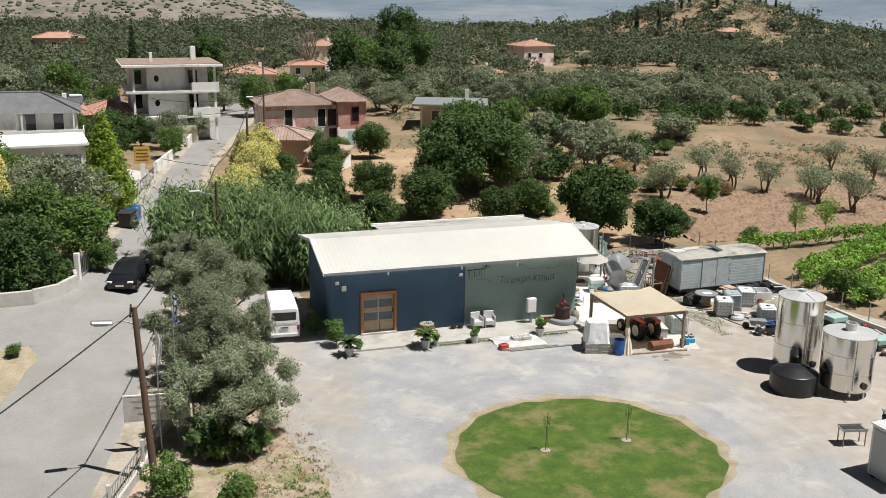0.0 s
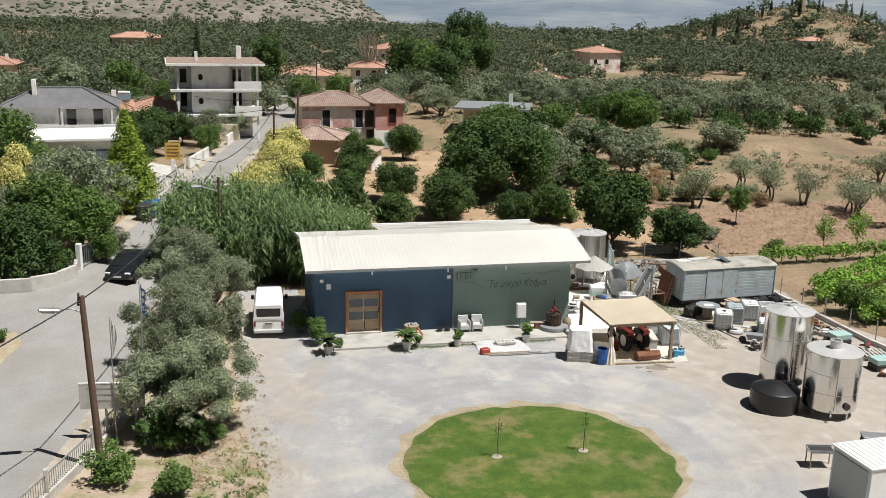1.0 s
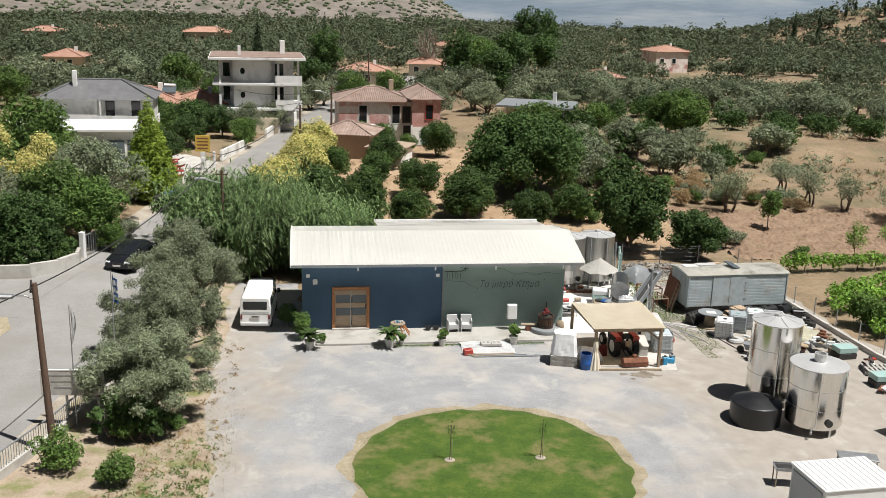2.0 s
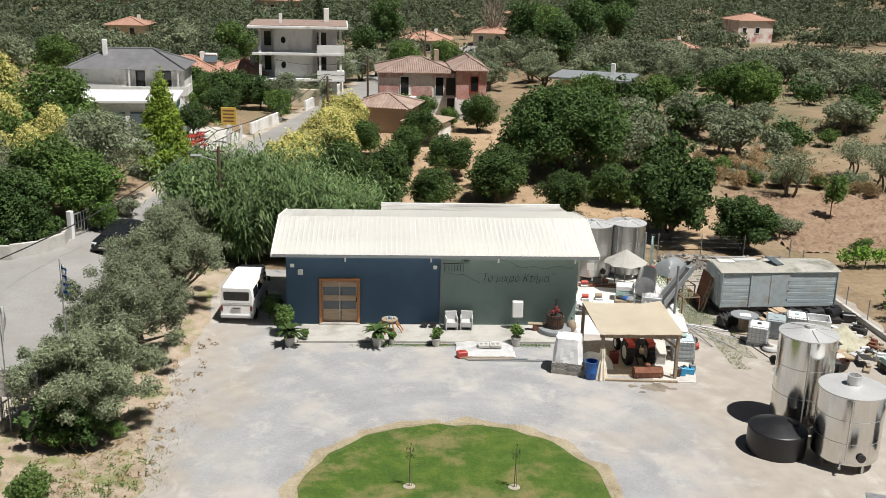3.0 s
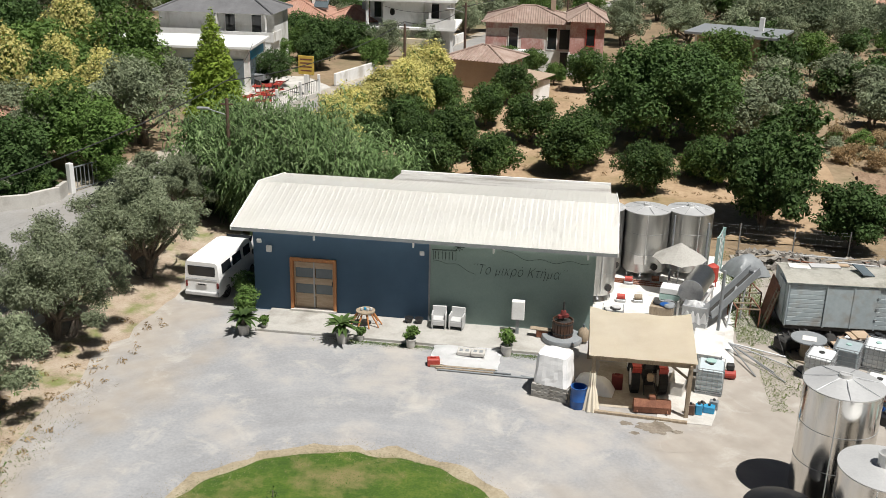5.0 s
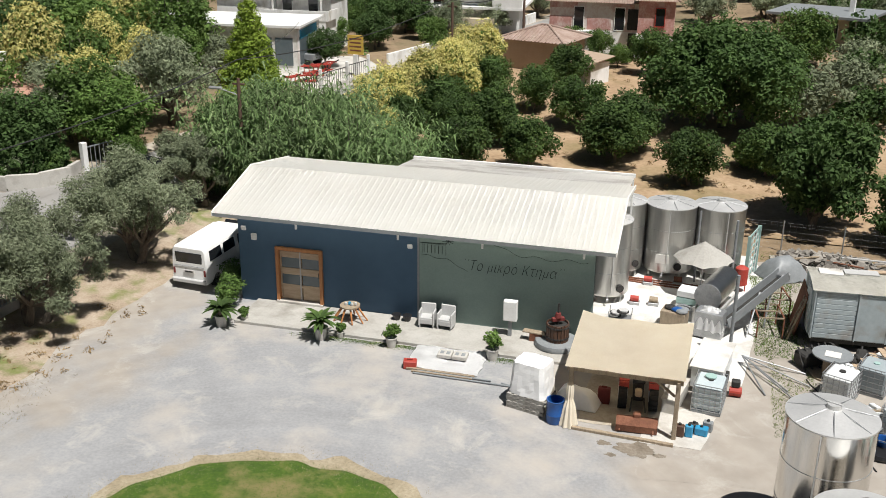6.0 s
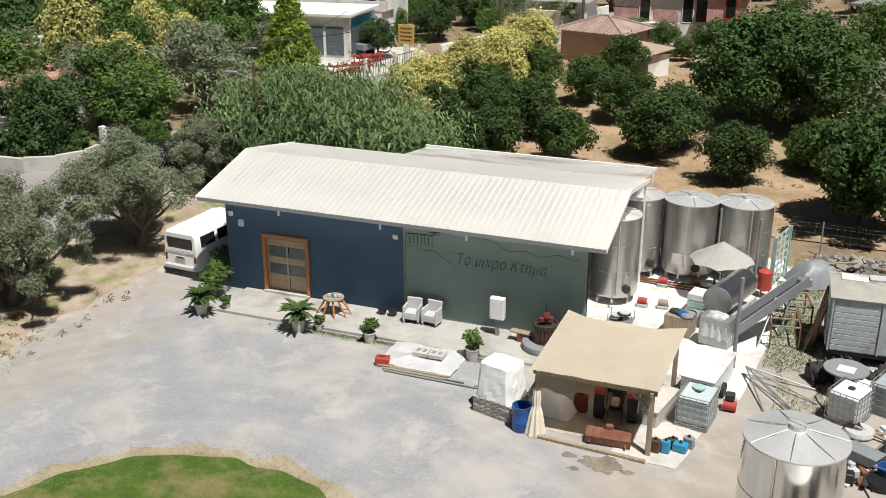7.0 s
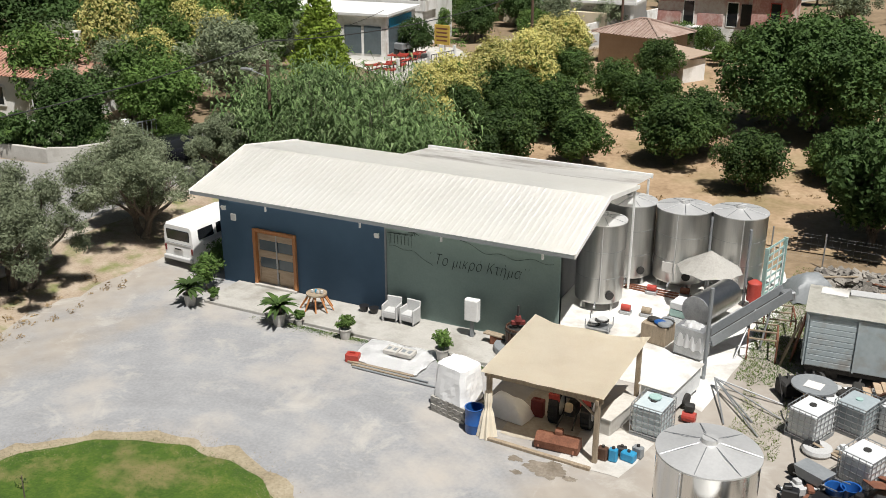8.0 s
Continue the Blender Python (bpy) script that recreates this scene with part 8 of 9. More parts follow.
part("parapet", Mesh().box((11.2, -1.4, 2.9), (9.4, 0.15, 0.7)), M_WALLW, t), part("parapet", Mesh().box((15.8, 0.6, 2.9), (0.15, 4.0, 0.7)), M_WALLW, t)
hip_roof(t, M_SLATE, "dark grey hipped roof", 0, 15, 0, 9, 4.5, 1.3, 0.6, False)
for x in (9.0, 12.6):
    window(t, x, 2.17, 3.6, 1.3, 1.3)
part("column", Mesh().box((14.6, -0.4, 3.6), (0.2, 0.2, 1.9)), M_WALLW, t), part("column", Mesh().box((8.0, -0.4, 3.6), (0.2, 0.2, 1.9)), M_WALLW, t)
part("chimney", Mesh().box((4.2, 3, 5.9), (0.6, 0.6, 1.4), bevel=0.03), M_WALLW, t)
# white flat-roofed workshop
t = thing("workshop", pose(-28.5, 37.2, height(-28.5, 37.2), 0, 0, 6), "white flat-roofed workshop with a glazed front", "building")
t.scale = (0.86, 0.86, 1)
part("wall", walls(0, 16.5, 0, 7.5, 3.5), M_WALLW, t)
part("roof", Mesh().box((8.3, 3.7, 3.62), (17.2, 8.2, 0.22), bevel=0.02), M_WHITE, t)
for x in (11.0, 13.2, 15.2):
    part("shop_window", Mesh().box((x, -0.03, 1.6), (1.7, 0.08, 2.2)), M_GLASS, t)
part("shop_window", Mesh().box((16.52, 2.0, 1.6), (0.08, 2.6, 2.2)), M_GLASS, t), part("sign_panel", Mesh().box((16.53, 3.6, 2.9), (0.08, 5.5, 0.7)), M_CYAN, t)
part("side_window", Mesh().box((6.5, -0.03, 2.2), (1.2, 0.08, 0.9)), M_DKGLASS, t)


def cottage(name, m, w, d, h, rise, wall, label, roof=None):
    t = thing(name, m, label, "house")
    part("wall", walls(0, w, 0, d, h), wall, t)
    hip_roof(t, roof or M_TILEO, "orange clay tile roof", 0, w, 0, d, h, rise, 0.5, m.translation.y < 110)
    for k in range(max(1, int(w / 3))):
        window(t, 1.4 + 3.0 * k, -0.02, h * 0.55, 0.9, 1.1)
    window(t, w + 0.02, d * 0.5, h * 0.55, 0.9, 1.1, face="x")
    part("chimney", Mesh().box((w * 0.7, d * 0.6, h + rise * 0.9), (0.5, 0.5, 1.0)), M_WALLW, t)
    return t


cottage("cottage", pose(-14.8, 64.0, height(-14.8, 64), 0, 0, 4), 5.2, 6.5, 3.0, 1.2, M_CREAM, "cream cottage with an orange tile roof")
t = cottage("cottage", pose(-22.4, 64.5, height(-22.4, 64.5), 0, 0, 2), 7.6, 7.0, 3.1, 1.4, M_CREAM, "cream cottage with a hipped orange roof")
t = thing("solar_heater", pose(-16, 67.2, height(-16, 67.2) + 3.9, 0, 0, -8), "solar water heater with a white tank on a roof", "heater")
t.scale = (0.8, 0.8, 0.8)
part("collector", Mesh().box((0, 0, 0.5), (2.0, 0.1, 1.2), (-40, 0, 0)), M_GLASS, t), part("tank", Mesh().cyl((-0.8, 0.4, 1.0), 0.25, 1.6, seg=14, rot=(0, 90, 0)), M_WHITE, t)
part("stand", Mesh().box((0, 0.2, 0.0), (1.6, 0.6, 0.5)), M_GALV, t)
cottage("cottage", pose(-29.5, 9.6, height(-24, 14), 0, 0, 8), 9.0, 9.0, 2.9, 1.5, M_WALLW, "white cottage with an orange tile roof behind the trees")
t = thing("white_villa", pose(23.4, 64, height(23.4, 64), 0, 0, -20), "low white villa with a grey flat roof and columns", "house")
t.scale = (0.75, 0.75, 1)
part("wall", walls(0, 9.5, 1.0, 8, 2.8), M_CREAM, t), part("roof", Mesh().box((4.9, 3.8, 2.95), (12.2, 10.6, 0.25), bevel=0.02), M_GREYMETAL, t)
for x in (0.3, 3.4, 6.6, 9.6):
    part("column", Mesh().box((x, -0.8, 1.4), (0.22, 0.22, 2.8)), M_WALLW, t)
window(t, 2.5, 0.97, 1.5, 1.2, 1.2), window(t, 6.5, 0.97, 1.5, 1.2, 1.2)
part("chimney", Mesh().box((7.5, 5, 3.7), (0.6, 0.6, 1.4)), M_GREYC, t)
for x, y, w, h, wall, lab in ((77.6, 162.5, 8, 4.6, M_PINK, "pink two-storey farmhouse among the olive groves"), (50.3, 118.6, 6, 2.6, M_WALLW, "low white farm building among the olive groves"), (6.1, 117.8, 7.9, 2.6, M_CREAM, "far cream house with an orange roof"), (19.4, 135.3, 6.5, 2.4, M_CREAM, "far cream house with an orange roof"), (31.2, 177.6, 7.2, 3.6, M_CREAM, "far cream house with an orange roof"), (-70.2, 216.6, 8.6, 2.9, M_CREAM, "far cream house with an orange roof"), (-30.1, 212.2, 11.5, 3.6, M_CREAM, "far long house with an orange roof"), (172, 226, 7.9, 2.6, M_WALLW, "far white house at the foot of the hill"), (-46.8, 138.2, 6.5, 2.4, M_CREAM, "far cream house with an orange roof")):
    cottage("farmhouse", pose(x, y, height(x, y), 0, 0, rnd(-12, 12)), w, 7, h, 1.2, wall, lab)
# ruined tower on the hill
for x, y, k in ((179.5, 272, 0.8), (198.5, 273, 1.25)):
    solid("stone_tower", Mesh().lathe([(1.3 * k, -0.6), (1.25 * k, 2.3 * k), (1.35 * k, 2.4 * k), (1.35 * k, 2.8 * k), (1.1 * k, 2.8 * k)], 14, (x, y, height(x, y))), M_TAN, "old round stone tower on the hill top", "tower", group="towers on the hill")
for k in range(14):
    x, y = 166 + 4.4 * k + rnd(-2, 2), 264 + rnd(-14, 14)
    tree("cypress_tree", CYP, x, y, "slim dark cypress on the hill", group="cypresses on the hill", scale=rnd(0.5, 0.9))
for x, y, s in ((-96, 196, 1.5), (-103, 200, 1.1), (4.0, 150.0, 1.3), (158, 258, 1.2), (163, 252, 1.0), (-8.5, 136, 1.35)):
    tree("cypress_tree", CYP, x, y, "tall dark cypress above the groves", group="cypresses in the fields", scale=s)
# tall broadleaf trees behind the pink house
TALL = [tree_meshes("plane_tree", 4.2, 9.5, 1.6, 0.28, 4200, 0.5, L_DEEP, 180 + k, clumps=20, aspect=0.6) for k in range(2)]
for k, (x, y, s) in enumerate(((30.1, 102.5, 0.9), (40.1, 138.5, 1.15), (46.9, 143.7, 1.0), (-12.3, 52.7, 0.55), (0.5, 99.7, 0.7))):
    tree("plane_tree", TALL[k % 2], x, y, "tall broad-crowned green tree behind the houses", scale=s)
bm = bmesh.new()
rs = np.random.RandomState(41)
limb(bm, (0, 0, -0.1), (0.2, 0.1, 4.0), 0.3, 0.2, 8, 0.05, rs)
for k in range(26):
    a, f = k * 2.4, rs.uniform(0.35, 1.0)
    s0 = (0.2 * f, 0.1 * f, 4.0 * f)
    e0 = (3.2 * math.cos(a) * rs.uniform(0.4, 1), 3.2 * math.sin(a) * rs.uniform(0.4, 1), 4.0 + 5.5 * rs.uniform(0.2, 1))
    limb(bm, s0, e0, 0.12, 0.03, 5, 0.12, rs)
    for q in range(3):
        limb(bm, Vector(s0).lerp(Vector(e0), rs.uniform(0.5, 0.9)), Vector(e0) + Vector(rs.uniform(-1.2, 1.2, 3)), 0.05, 0.015, 4, 0.1, rs)
t = thing("dead_tree", pose(23.3, 137.2, 2.0), "bare grey dead tree with spreading branches", "tree")
part("trunk", finish("dead_trunk", bm, mat("bleached_wood", ((0.22, 0.18, 0.14), (0.33, 0.28, 0.22)), scale=2, fine=12)), None, t)
# gardens round the houses
for k, (x, y, kind, s) in enumerate(((-6.6, 56.9, "o", 1.1), (-3.6, 62.7, "o", 1.0), (-1.6, 77.6, "o", 1.2), (-9.4, 58.5, "c", 0.9), (-12.4, 61.9, "c", 0.9), (-15.3, 56.1, "b", 0.8), (-6.6, 51.3, "b", 0.7), (-12, 50.9, "c", 0.8), (-19.2, 68.5, "c", 0.9), (-22.9, 71.7, "c", 1.0), (-6, 69.8, "o", 1.2), (-14.1, 70.8, "o", 1.1), (9.7, 56.4, "b", 0.7), (2.6, 89.1, "o", 1.0), (5.5, 54.6, "b", 0.6), (16.9, 79.6, "o", 1.4), (5.9, 82.1, "b", 1.2), (23.9, 77.6, "o", 1.3), (-35, 49.1, "c", 1.3), (-38.8, 41.7, "c", 1.5), (-36.9, 27.4, "c", 1.5), (-28.5, 33.3, "b", 1.2), (-41.7, 52.2, "c", 1.2), (-13.2, 41.7, "c", 0.7), (-15.8, 50.6, "b", 0.7), (29.5, 70.3, "o", 1.0), (35.2, 81.8, "o", 1.1), (42.6, 85, "o", 1.2), (49.6, 94.8, "o", 1.2), (13.7, 54.8, "b", 0.55), (10.2, 48.8, "b", 0.5), (-17.2, 62.3, "c", 1.0), (-21, 55.7, "c", 0.8))):
    v = {"o": MIDO[k % 3], "b": MIDB[k % 2], "c": MIDC[k % 2]}[kind]
    tree("olive_tree" if kind == "o" else "garden_tree", v, x, y, {"o": "grey-green olive tree near the houses", "b": "bright green garden tree near the houses", "c": "dark green garden tree near the houses"}[kind], scale=s)

# ---- clutter round the wagon ----
random.seed(41)
t = thing("reel_table", pose(23.15, -0.4, 0), "cable reel used as a table with papers on it", "table")
part("top", Mesh().cyl((0, 0, 0.86), 0.72, 0.05, seg=26), M_GREYMETAL, t), part("core", Mesh().cyl((0, 0, 0.1), 0.3, 0.78, seg=16), M_PLANK, t), part("base", Mesh().cyl((0, 0, 0.02), 0.7, 0.06, seg=26), M_PLANK, t)
solid("paper_sheet", Mesh().box((23.15, -0.5, 0.925), (0.55, 0.5, 0.012), (0, 0, -12)), M_WHITEPAD, "white board lying on the reel table", "board")
t = thing("old_engine", pose(22.6, 0.35, 0, 0, 0, 35), "black greasy engine frame by the wagon", "machine")
part("block", Mesh().box((0, 0, 0.35), (1.3, 0.7, 0.5), bevel=0.06), M_DARK, t)
for k in range(5):
    part("strut", Mesh().rod((-0.7 + 0.35 * k, -0.45, 0.05), (-0.6 + 0.3 * k, 0.2, 0.75), 0.04), M_DARK, t)
part("flywheel", Mesh().cyl((0.75, 0, 0.45), 0.32, 0.1, seg=18, rot=(0, 90, 0)), M_DARK, t)
t = thing("wooden_steps", pose(24.7, 0.35, 0, 0, 0, 12), "small open wooden stair beside the wagon", "steps")
for k in range(4):
    part("tread", Mesh().box((-0.55 + 0.3 * k, 0, 0.2 + 0.2 * k), (0.28, 0.75, 0.05), bevel=0.006), M_DOORW, t)
for s in (-0.36, 0.36):
    part("stringer", Mesh().rod((-0.75, s, 0.03), (0.5, s, 0.85), 0.05, 6), M_CEDAR, t)
part("platform", Mesh().box((0.75, 0, 0.84), (0.6, 0.75, 0.06)), M_DOORW, t)
for k, (x, y) in enumerate(((26.2, 0.85), (27.5, 1.1), (28.6, 1.25))):
    t = thing("plastic_drum", pose(x, y, 0, 0, 0, 20 * k), "lying black plastic drum under the wagon side", "drum", "drums")
    part("body", Mesh().lathe([(0.25, -0.55), (0.38, -0.5), (0.38, 0.5), (0.25, 0.55)], 20), M_BLACK, t, "", True, at=pose(0, 0, 0.38, 0, 90, 0))
    part("cap", Mesh().cyl((0, 0, 0.74), 0.14, 0.08, seg=14), M_BLACK, t)
rs = np.random.RandomState(9)
t = thing("covered_heap", pose(27.5, -2.2, 0, 0, 0, 20), "heap under a faded olive tarpaulin", "heap")
def lump(u, v):
    x, y = -1.5 + 3.0 * u, -1.2 + 2.4 * v
    e = max(abs(2 * u - 1), abs(2 * v - 1))
    return (x + 0.12 * noise.noise((x * 2, y * 2, 8)), y + 0.12 * noise.noise((x * 2, y * 2, 3)), 0.03 + 0.75 * (1 - e ** 2.2) * (1 + 0.6 * noise.noise((x * 1.1, y * 1.1, 2))) + 0.09 * noise.noise((x * 3.2, y * 3.2, 6)) * (1 - e))
part("tarpaulin", Mesh().sheet(36, 30, lump), M_TARPG, t, "", True)
for k in range(6):
    q = thing("rubble_sack", pose(26.2 + rs.uniform(0, 2.6), -3.9 + rs.uniform(-0.5, 0.5), 0.0, 0, 0, rs.uniform(0, 180)), "slumped pale sack by the covered heap", "sack", "sacks")
    def slump(u, v):
        a, e = 2 * math.pi * u, math.pi * (v - 0.5)
        r = 1 + 0.18 * noise.noise((math.cos(a) * 1.5, math.sin(a) * 1.5, v * 3 + k))
        return (0.42 * r * math.cos(a) * math.cos(e) ** 0.6, 0.3 * r * math.sin(a) * math.cos(e) ** 0.6, 0.14 + 0.14 * r * math.sin(e))
    part("sack", Mesh().sheet(18, 10, slump), (M_CARD, M_CONC, M_TARPG)[k % 3], q, "", True)
for k in range(9):
    x, y = 26.0 + rs.uniform(-0.6, 1.8), -4.1 + rs.uniform(-0.9, 0.9)
    t = thing("bent_sheet", pose(x, y, 0.12 + 0.1 * k % 0.4, rs.uniform(-18, 18), rs.uniform(-18, 18), rs.uniform(0, 180)), "bent scrap panel leaning on the heap", "scrap", "scrap heap")
    part("panel", Mesh().box((0, 0, 0.1), (0.9, 0.6, 0.04), bevel=0.01), (M_CARD, M_GREYMETAL, M_DARK, M_RUST)[k % 4], t)
for x, y, mt in ((24.35, -5.35, M_BARREL), (24.75, -5.2, M_BARREL), (26.4, -5.3, M_CEDAR)):
    t = thing("plastic_tub", pose(x, y, 0), "blue plastic tub beside the containers" if mt is M_BARREL else "dark brown tub beside the containers", "tub", "tubs")
    part("body", Mesh().lathe([(0.2, 0), (0.27, 0.4), (0.29, 0.42), (0.25, 0.41), (0.19, 0.08)], 18), mt, t, smooth=True)
t = thing("wheelbarrow", pose(23.75, -5.0, 0, 0, 0, -30), "tipped grey steel wheelbarrow", "wheelbarrow")
part("tray", Mesh().prism([(-0.35, 0.3), (0.35, 0.3), (0.5, 0.6), (-0.5, 0.6)], 0.6, axis="y", at=-0.3), M_GREYMETAL, t)
part("handle", Mesh().rod((-0.5, -0.25, 0.3), (0.95, -0.3, 0.5), 0.02), M_GALV, t), part("handle", Mesh().rod((-0.5, 0.25, 0.3), (0.95, 0.3, 0.5), 0.02), M_GALV, t)
part("wheel", Mesh().cyl((-0.65, -0.05, 0.2), 0.2, 0.1, seg=16, rot=(-90, 0, 0)), M_RUBBER, t)
t = thing("engine_part", pose(25.7, -5.6, 0), "black oily motor on the ground", "machine")
part("block", Mesh().box((0, 0, 0.28), (0.7, 0.5, 0.5), bevel=0.08), M_DARK, t), part("pulley", Mesh().cyl((0.3, -0.3, 0.3), 0.2, 0.1, seg=16, rot=(90, 0, 0)), M_RUBBER, t)
# loose parts lying along the wagon side; black ones added to darken beneath it
rs2 = np.random.RandomState(19)
for k in range(26):
    x = 23.4 + 6.2 * rs2.uniform()
    y = 0.55 + 0.1 * (x - 23) + rs2.uniform(-0.35, 0.45)
    t = thing("machine_part", pose(x, y, 0.02, 0, 0, rs2.uniform(0, 180)), "black greasy machine part by the wagon, added to darken beneath it" if k % 4 else "pale plastic offcut lying by the wagon", "scrap", "parts along the wagon")
    w, h = rs2.uniform(0.3, 0.8), rs2.uniform(0.2, 0.5)
    part("casing", Mesh().box((0, 0, h / 2), (w, w * 0.6, h), (0, 0, rs2.uniform(0, 40)), bevel=0.05), (M_IBC if k % 8 == 0 else M_GREYP) if k % 4 == 0 else (M_DARK, M_BLACK, M_RUBBER)[k % 3], t)
    part("shaft", Mesh().rod((-w * 0.7, 0, h * 0.6), (w * 0.7, 0.1, h * rs2.uniform(0.3, 1.1)), 0.035, 6), M_DARK if k % 3 else M_GALV, t)
# the jumble between the wagon and the tanks
rs3 = np.random.RandomState(29)
JUNK = []
for k in range(8):
    w, d2, h = rs3.uniform(0.3, 0.9), rs3.uniform(0.2, 0.6), rs3.uniform(0.12, 0.5)
    if k % 4 == 3:
        JUNK.append(Mesh().lathe([(w * 0.25, 0), (w * 0.5, 0.02), (w * 0.55, 0.1), (w * 0.5, 0.2), (w * 0.25, 0.21)], 16))
    elif k % 4 == 2:
        JUNK.append(Mesh().box((0, 0, h * 0.3), (w * 1.6, 0.12, 0.05), (6, 8, 10)).box((0.1, 0.15, h * 0.4), (w * 1.4, 0.1, 0.05), (-5, -6, -14)).box((0, -0.12, 0.05), (w * 1.3, 0.14, 0.06), (0, 0, 30)))
    else:
        JUNK.append(Mesh().box((0, 0, h / 2), (w, d2, h), (0, 0, 8), bevel=0.03).box((w * 0.2, 0, h + 0.05), (w * 0.5, d2 * 0.6, 0.12), (4, 5, 20), bevel=0.02))
JUNK = [[finish("scrap_body", j.bm.copy(), mt) for mt in (M_DARK, M_GREYP, M_RUST, M_BLACK, M_IBC, M_PLANK)] for j in JUNK]
KIND = ("dark greasy", "pale grey", "rusty", "black plastic", "white plastic", "weathered wooden")
for k in range(64):
    x = rs3.uniform(23.2, 29.6)
    y = rs3.uniform(-5.6, 0.3) if x > 26 else rs3.choice((rs3.uniform(-3.2, -2.9), rs3.uniform(-0.2, 0.4), rs3.uniform(-6.0, -5.5)))
    q = rs3.randint(6)
    t = thing("scrap_piece", pose(x, y, 0.01, 0, 0, rs3.uniform(0, 180)), KIND[q] + " scrap in the jumble by the wagon", "scrap", "jumble by the wagon")
    part("body", JUNK[k % 8][q], None, t)
# rusty plate and ladder leaning on the wagon end
solid("rusty_plate", Mesh().box((0, 0, 0.95), (0.05, 1.7, 1.9), bevel=0.01), M_RUST, "rusty red steel plate leaning on the wagon end", "plate", pose(22.02, 3.6, 0, 0, 11, 2))
t = thing("ladder", pose(21.75, 2.5, 0, 0, 16, 3), "short wooden ladder leaning on the wagon end", "ladder")
for s in (-0.2, 0.2):
    part("rail", Mesh().box((0, s, 0.95), (0.06, 0.05, 1.9)), M_PLANK, t)
for k in range(6):
    part("rung", Mesh().box((0, 0, 0.25 + 0.3 * k), (0.04, 0.4, 0.04)), M_PLANK, t)
# steel rack frames
for x, y, r in ((21.0, 3.0, 8), (21.3, 5.0, 12)):
    t = thing("steel_rack", pose(x, y, 0, 0, 0, r), "rusty open steel rack frame in the weeds", "rack", "steel racks")
    for a in (-0.5, 0.5):
        for b in (-0.7, 0.7):
            part("upright", Mesh().box((a, b, 0.45), (0.05, 0.05, 0.9)), M_RUST, t)
        part("rail", Mesh().box((a, 0, 0.88), (0.05, 1.4, 0.05)), M_RUST, t)
    for b in (-0.7, 0.0, 0.7):
        part("crossbar", Mesh().box((0, b, 0.88), (1.0, 0.05, 0.05)), M_PLANK, t)
# fan of pipes on the ground
for k, (x, y) in enumerate(((21.9, -3.0), (22.4, -1.6), (20.8, -2.7), (22.3, -0.6), (21.6, -2.2))):
    solid("steel_pipe", Mesh().rod((20.0, -0.3, 0.35), (x, y, 0.05), 0.03, 6), M_GALV, "thin grey pole of a fan of poles on the ground", "pipe", group="pole fan")
m = Mesh()
pts = [Vector((22.3, -1.0, 0.03))]
for k in range(14):
    pts.append(pts[-1] + Vector((0.12 + 0.05 * math.sin(k), -0.42 + 0.12 * math.sin(k * 1.7), 0)))
m.tube(pts, 0.025, 5)
solid("black_hose", m, M_CABLE, "black water hose snaking over the sand", "hose")
# stone and timber heap behind the pad
def heap(x0, x1, y0, y1, n, seed, top, size):
    rs = np.random.RandomState(seed)
    bm = bmesh.new()
    for k in range(n):
        u, v = rs.uniform(0, 1, 2)
        s = size * rs.uniform(0.5, 1.4)
        z = top * math.sin(math.pi * u) ** 0.5 * math.sin(math.pi * v) * rs.uniform(0.4, 1)
        bmesh.ops.create_cube(bm, size=1.0, matrix=pose(x0 + (x1 - x0) * u, y0 + (y1 - y0) * v, z + s * 0.2, *rs.uniform(-40, 40, 3)) @ Matrix.Diagonal((s * 1.4, s, s * 0.6, 1)))
    return bm
solid("rubble_heap", heap(21.8, 26.0, 10.0, 12.6, 240, 3, 0.5, 0.22), M_STONE, "heap of pale broken stone and rubble", "rubble", kind="stuff")
solid("rubble_heap", heap(26.0, 30.6, 9.5, 12.2, 200, 4, 0.45, 0.24), M_STONE, "heap of pale broken stone and rubble", "rubble", kind="stuff")
for k in range(16):
    x, y = 22.0 + rs.uniform(0, 8.0), 7.0 + rs.uniform(0, 4.5)
    solid("scrap_timber", Mesh().box((x, y, 0.35 + 0.25 * rs.uniform()), (rs.uniform(1.2, 2.8), 0.12, 0.05), (rs.uniform(-6, 6), rs.uniform(-8, 8), rs.uniform(-35, 35))), (M_PLANK, M_GREYP, M_RUST)[k % 3], "grey scrap board on the rubble heap", "board", group="scrap boards")
t = thing("sheet_metal_stack", pose(28.6, 9.4, 0.35, 4, 3, 10), "faded red corrugated sheets lying on the heap", "sheet")
part("sheet", corrugated(-0.9, 0.9, -0.7, 0.0, 0.7, 0.05, 0.2, 0.04), M_MAROON, t)
t = thing("concrete_pipe", pose(24.4, 8.4, 0.45, 0, 0, 20), "short clay pipe on the heap", "pipe")
part("pipe", Mesh().lathe([(0.2, -0.35), (0.26, -0.35), (0.26, 0.35), (0.2, 0.35)], 16), M_RUST, t, at=pose(0, 0, 0.2, 0, 90, 0))
t = thing("grey_tarpaulin", pose(21.9, 9.2, 0, 0, 0, 30), "grey tarpaulin thrown over a heap", "tarpaulin")
part("cloth", Mesh().sheet(16, 14, lambda u, v: (-1.0 + 2 * u, -0.8 + 1.6 * v, 1.0 * (1 - max(abs(2 * u - 1), abs(2 * v - 1)) ** 2.5) + 0.1 * noise.noise((u * 5, v * 5, 0)) + 0.05)), M_GREYMETAL, t, "", True)


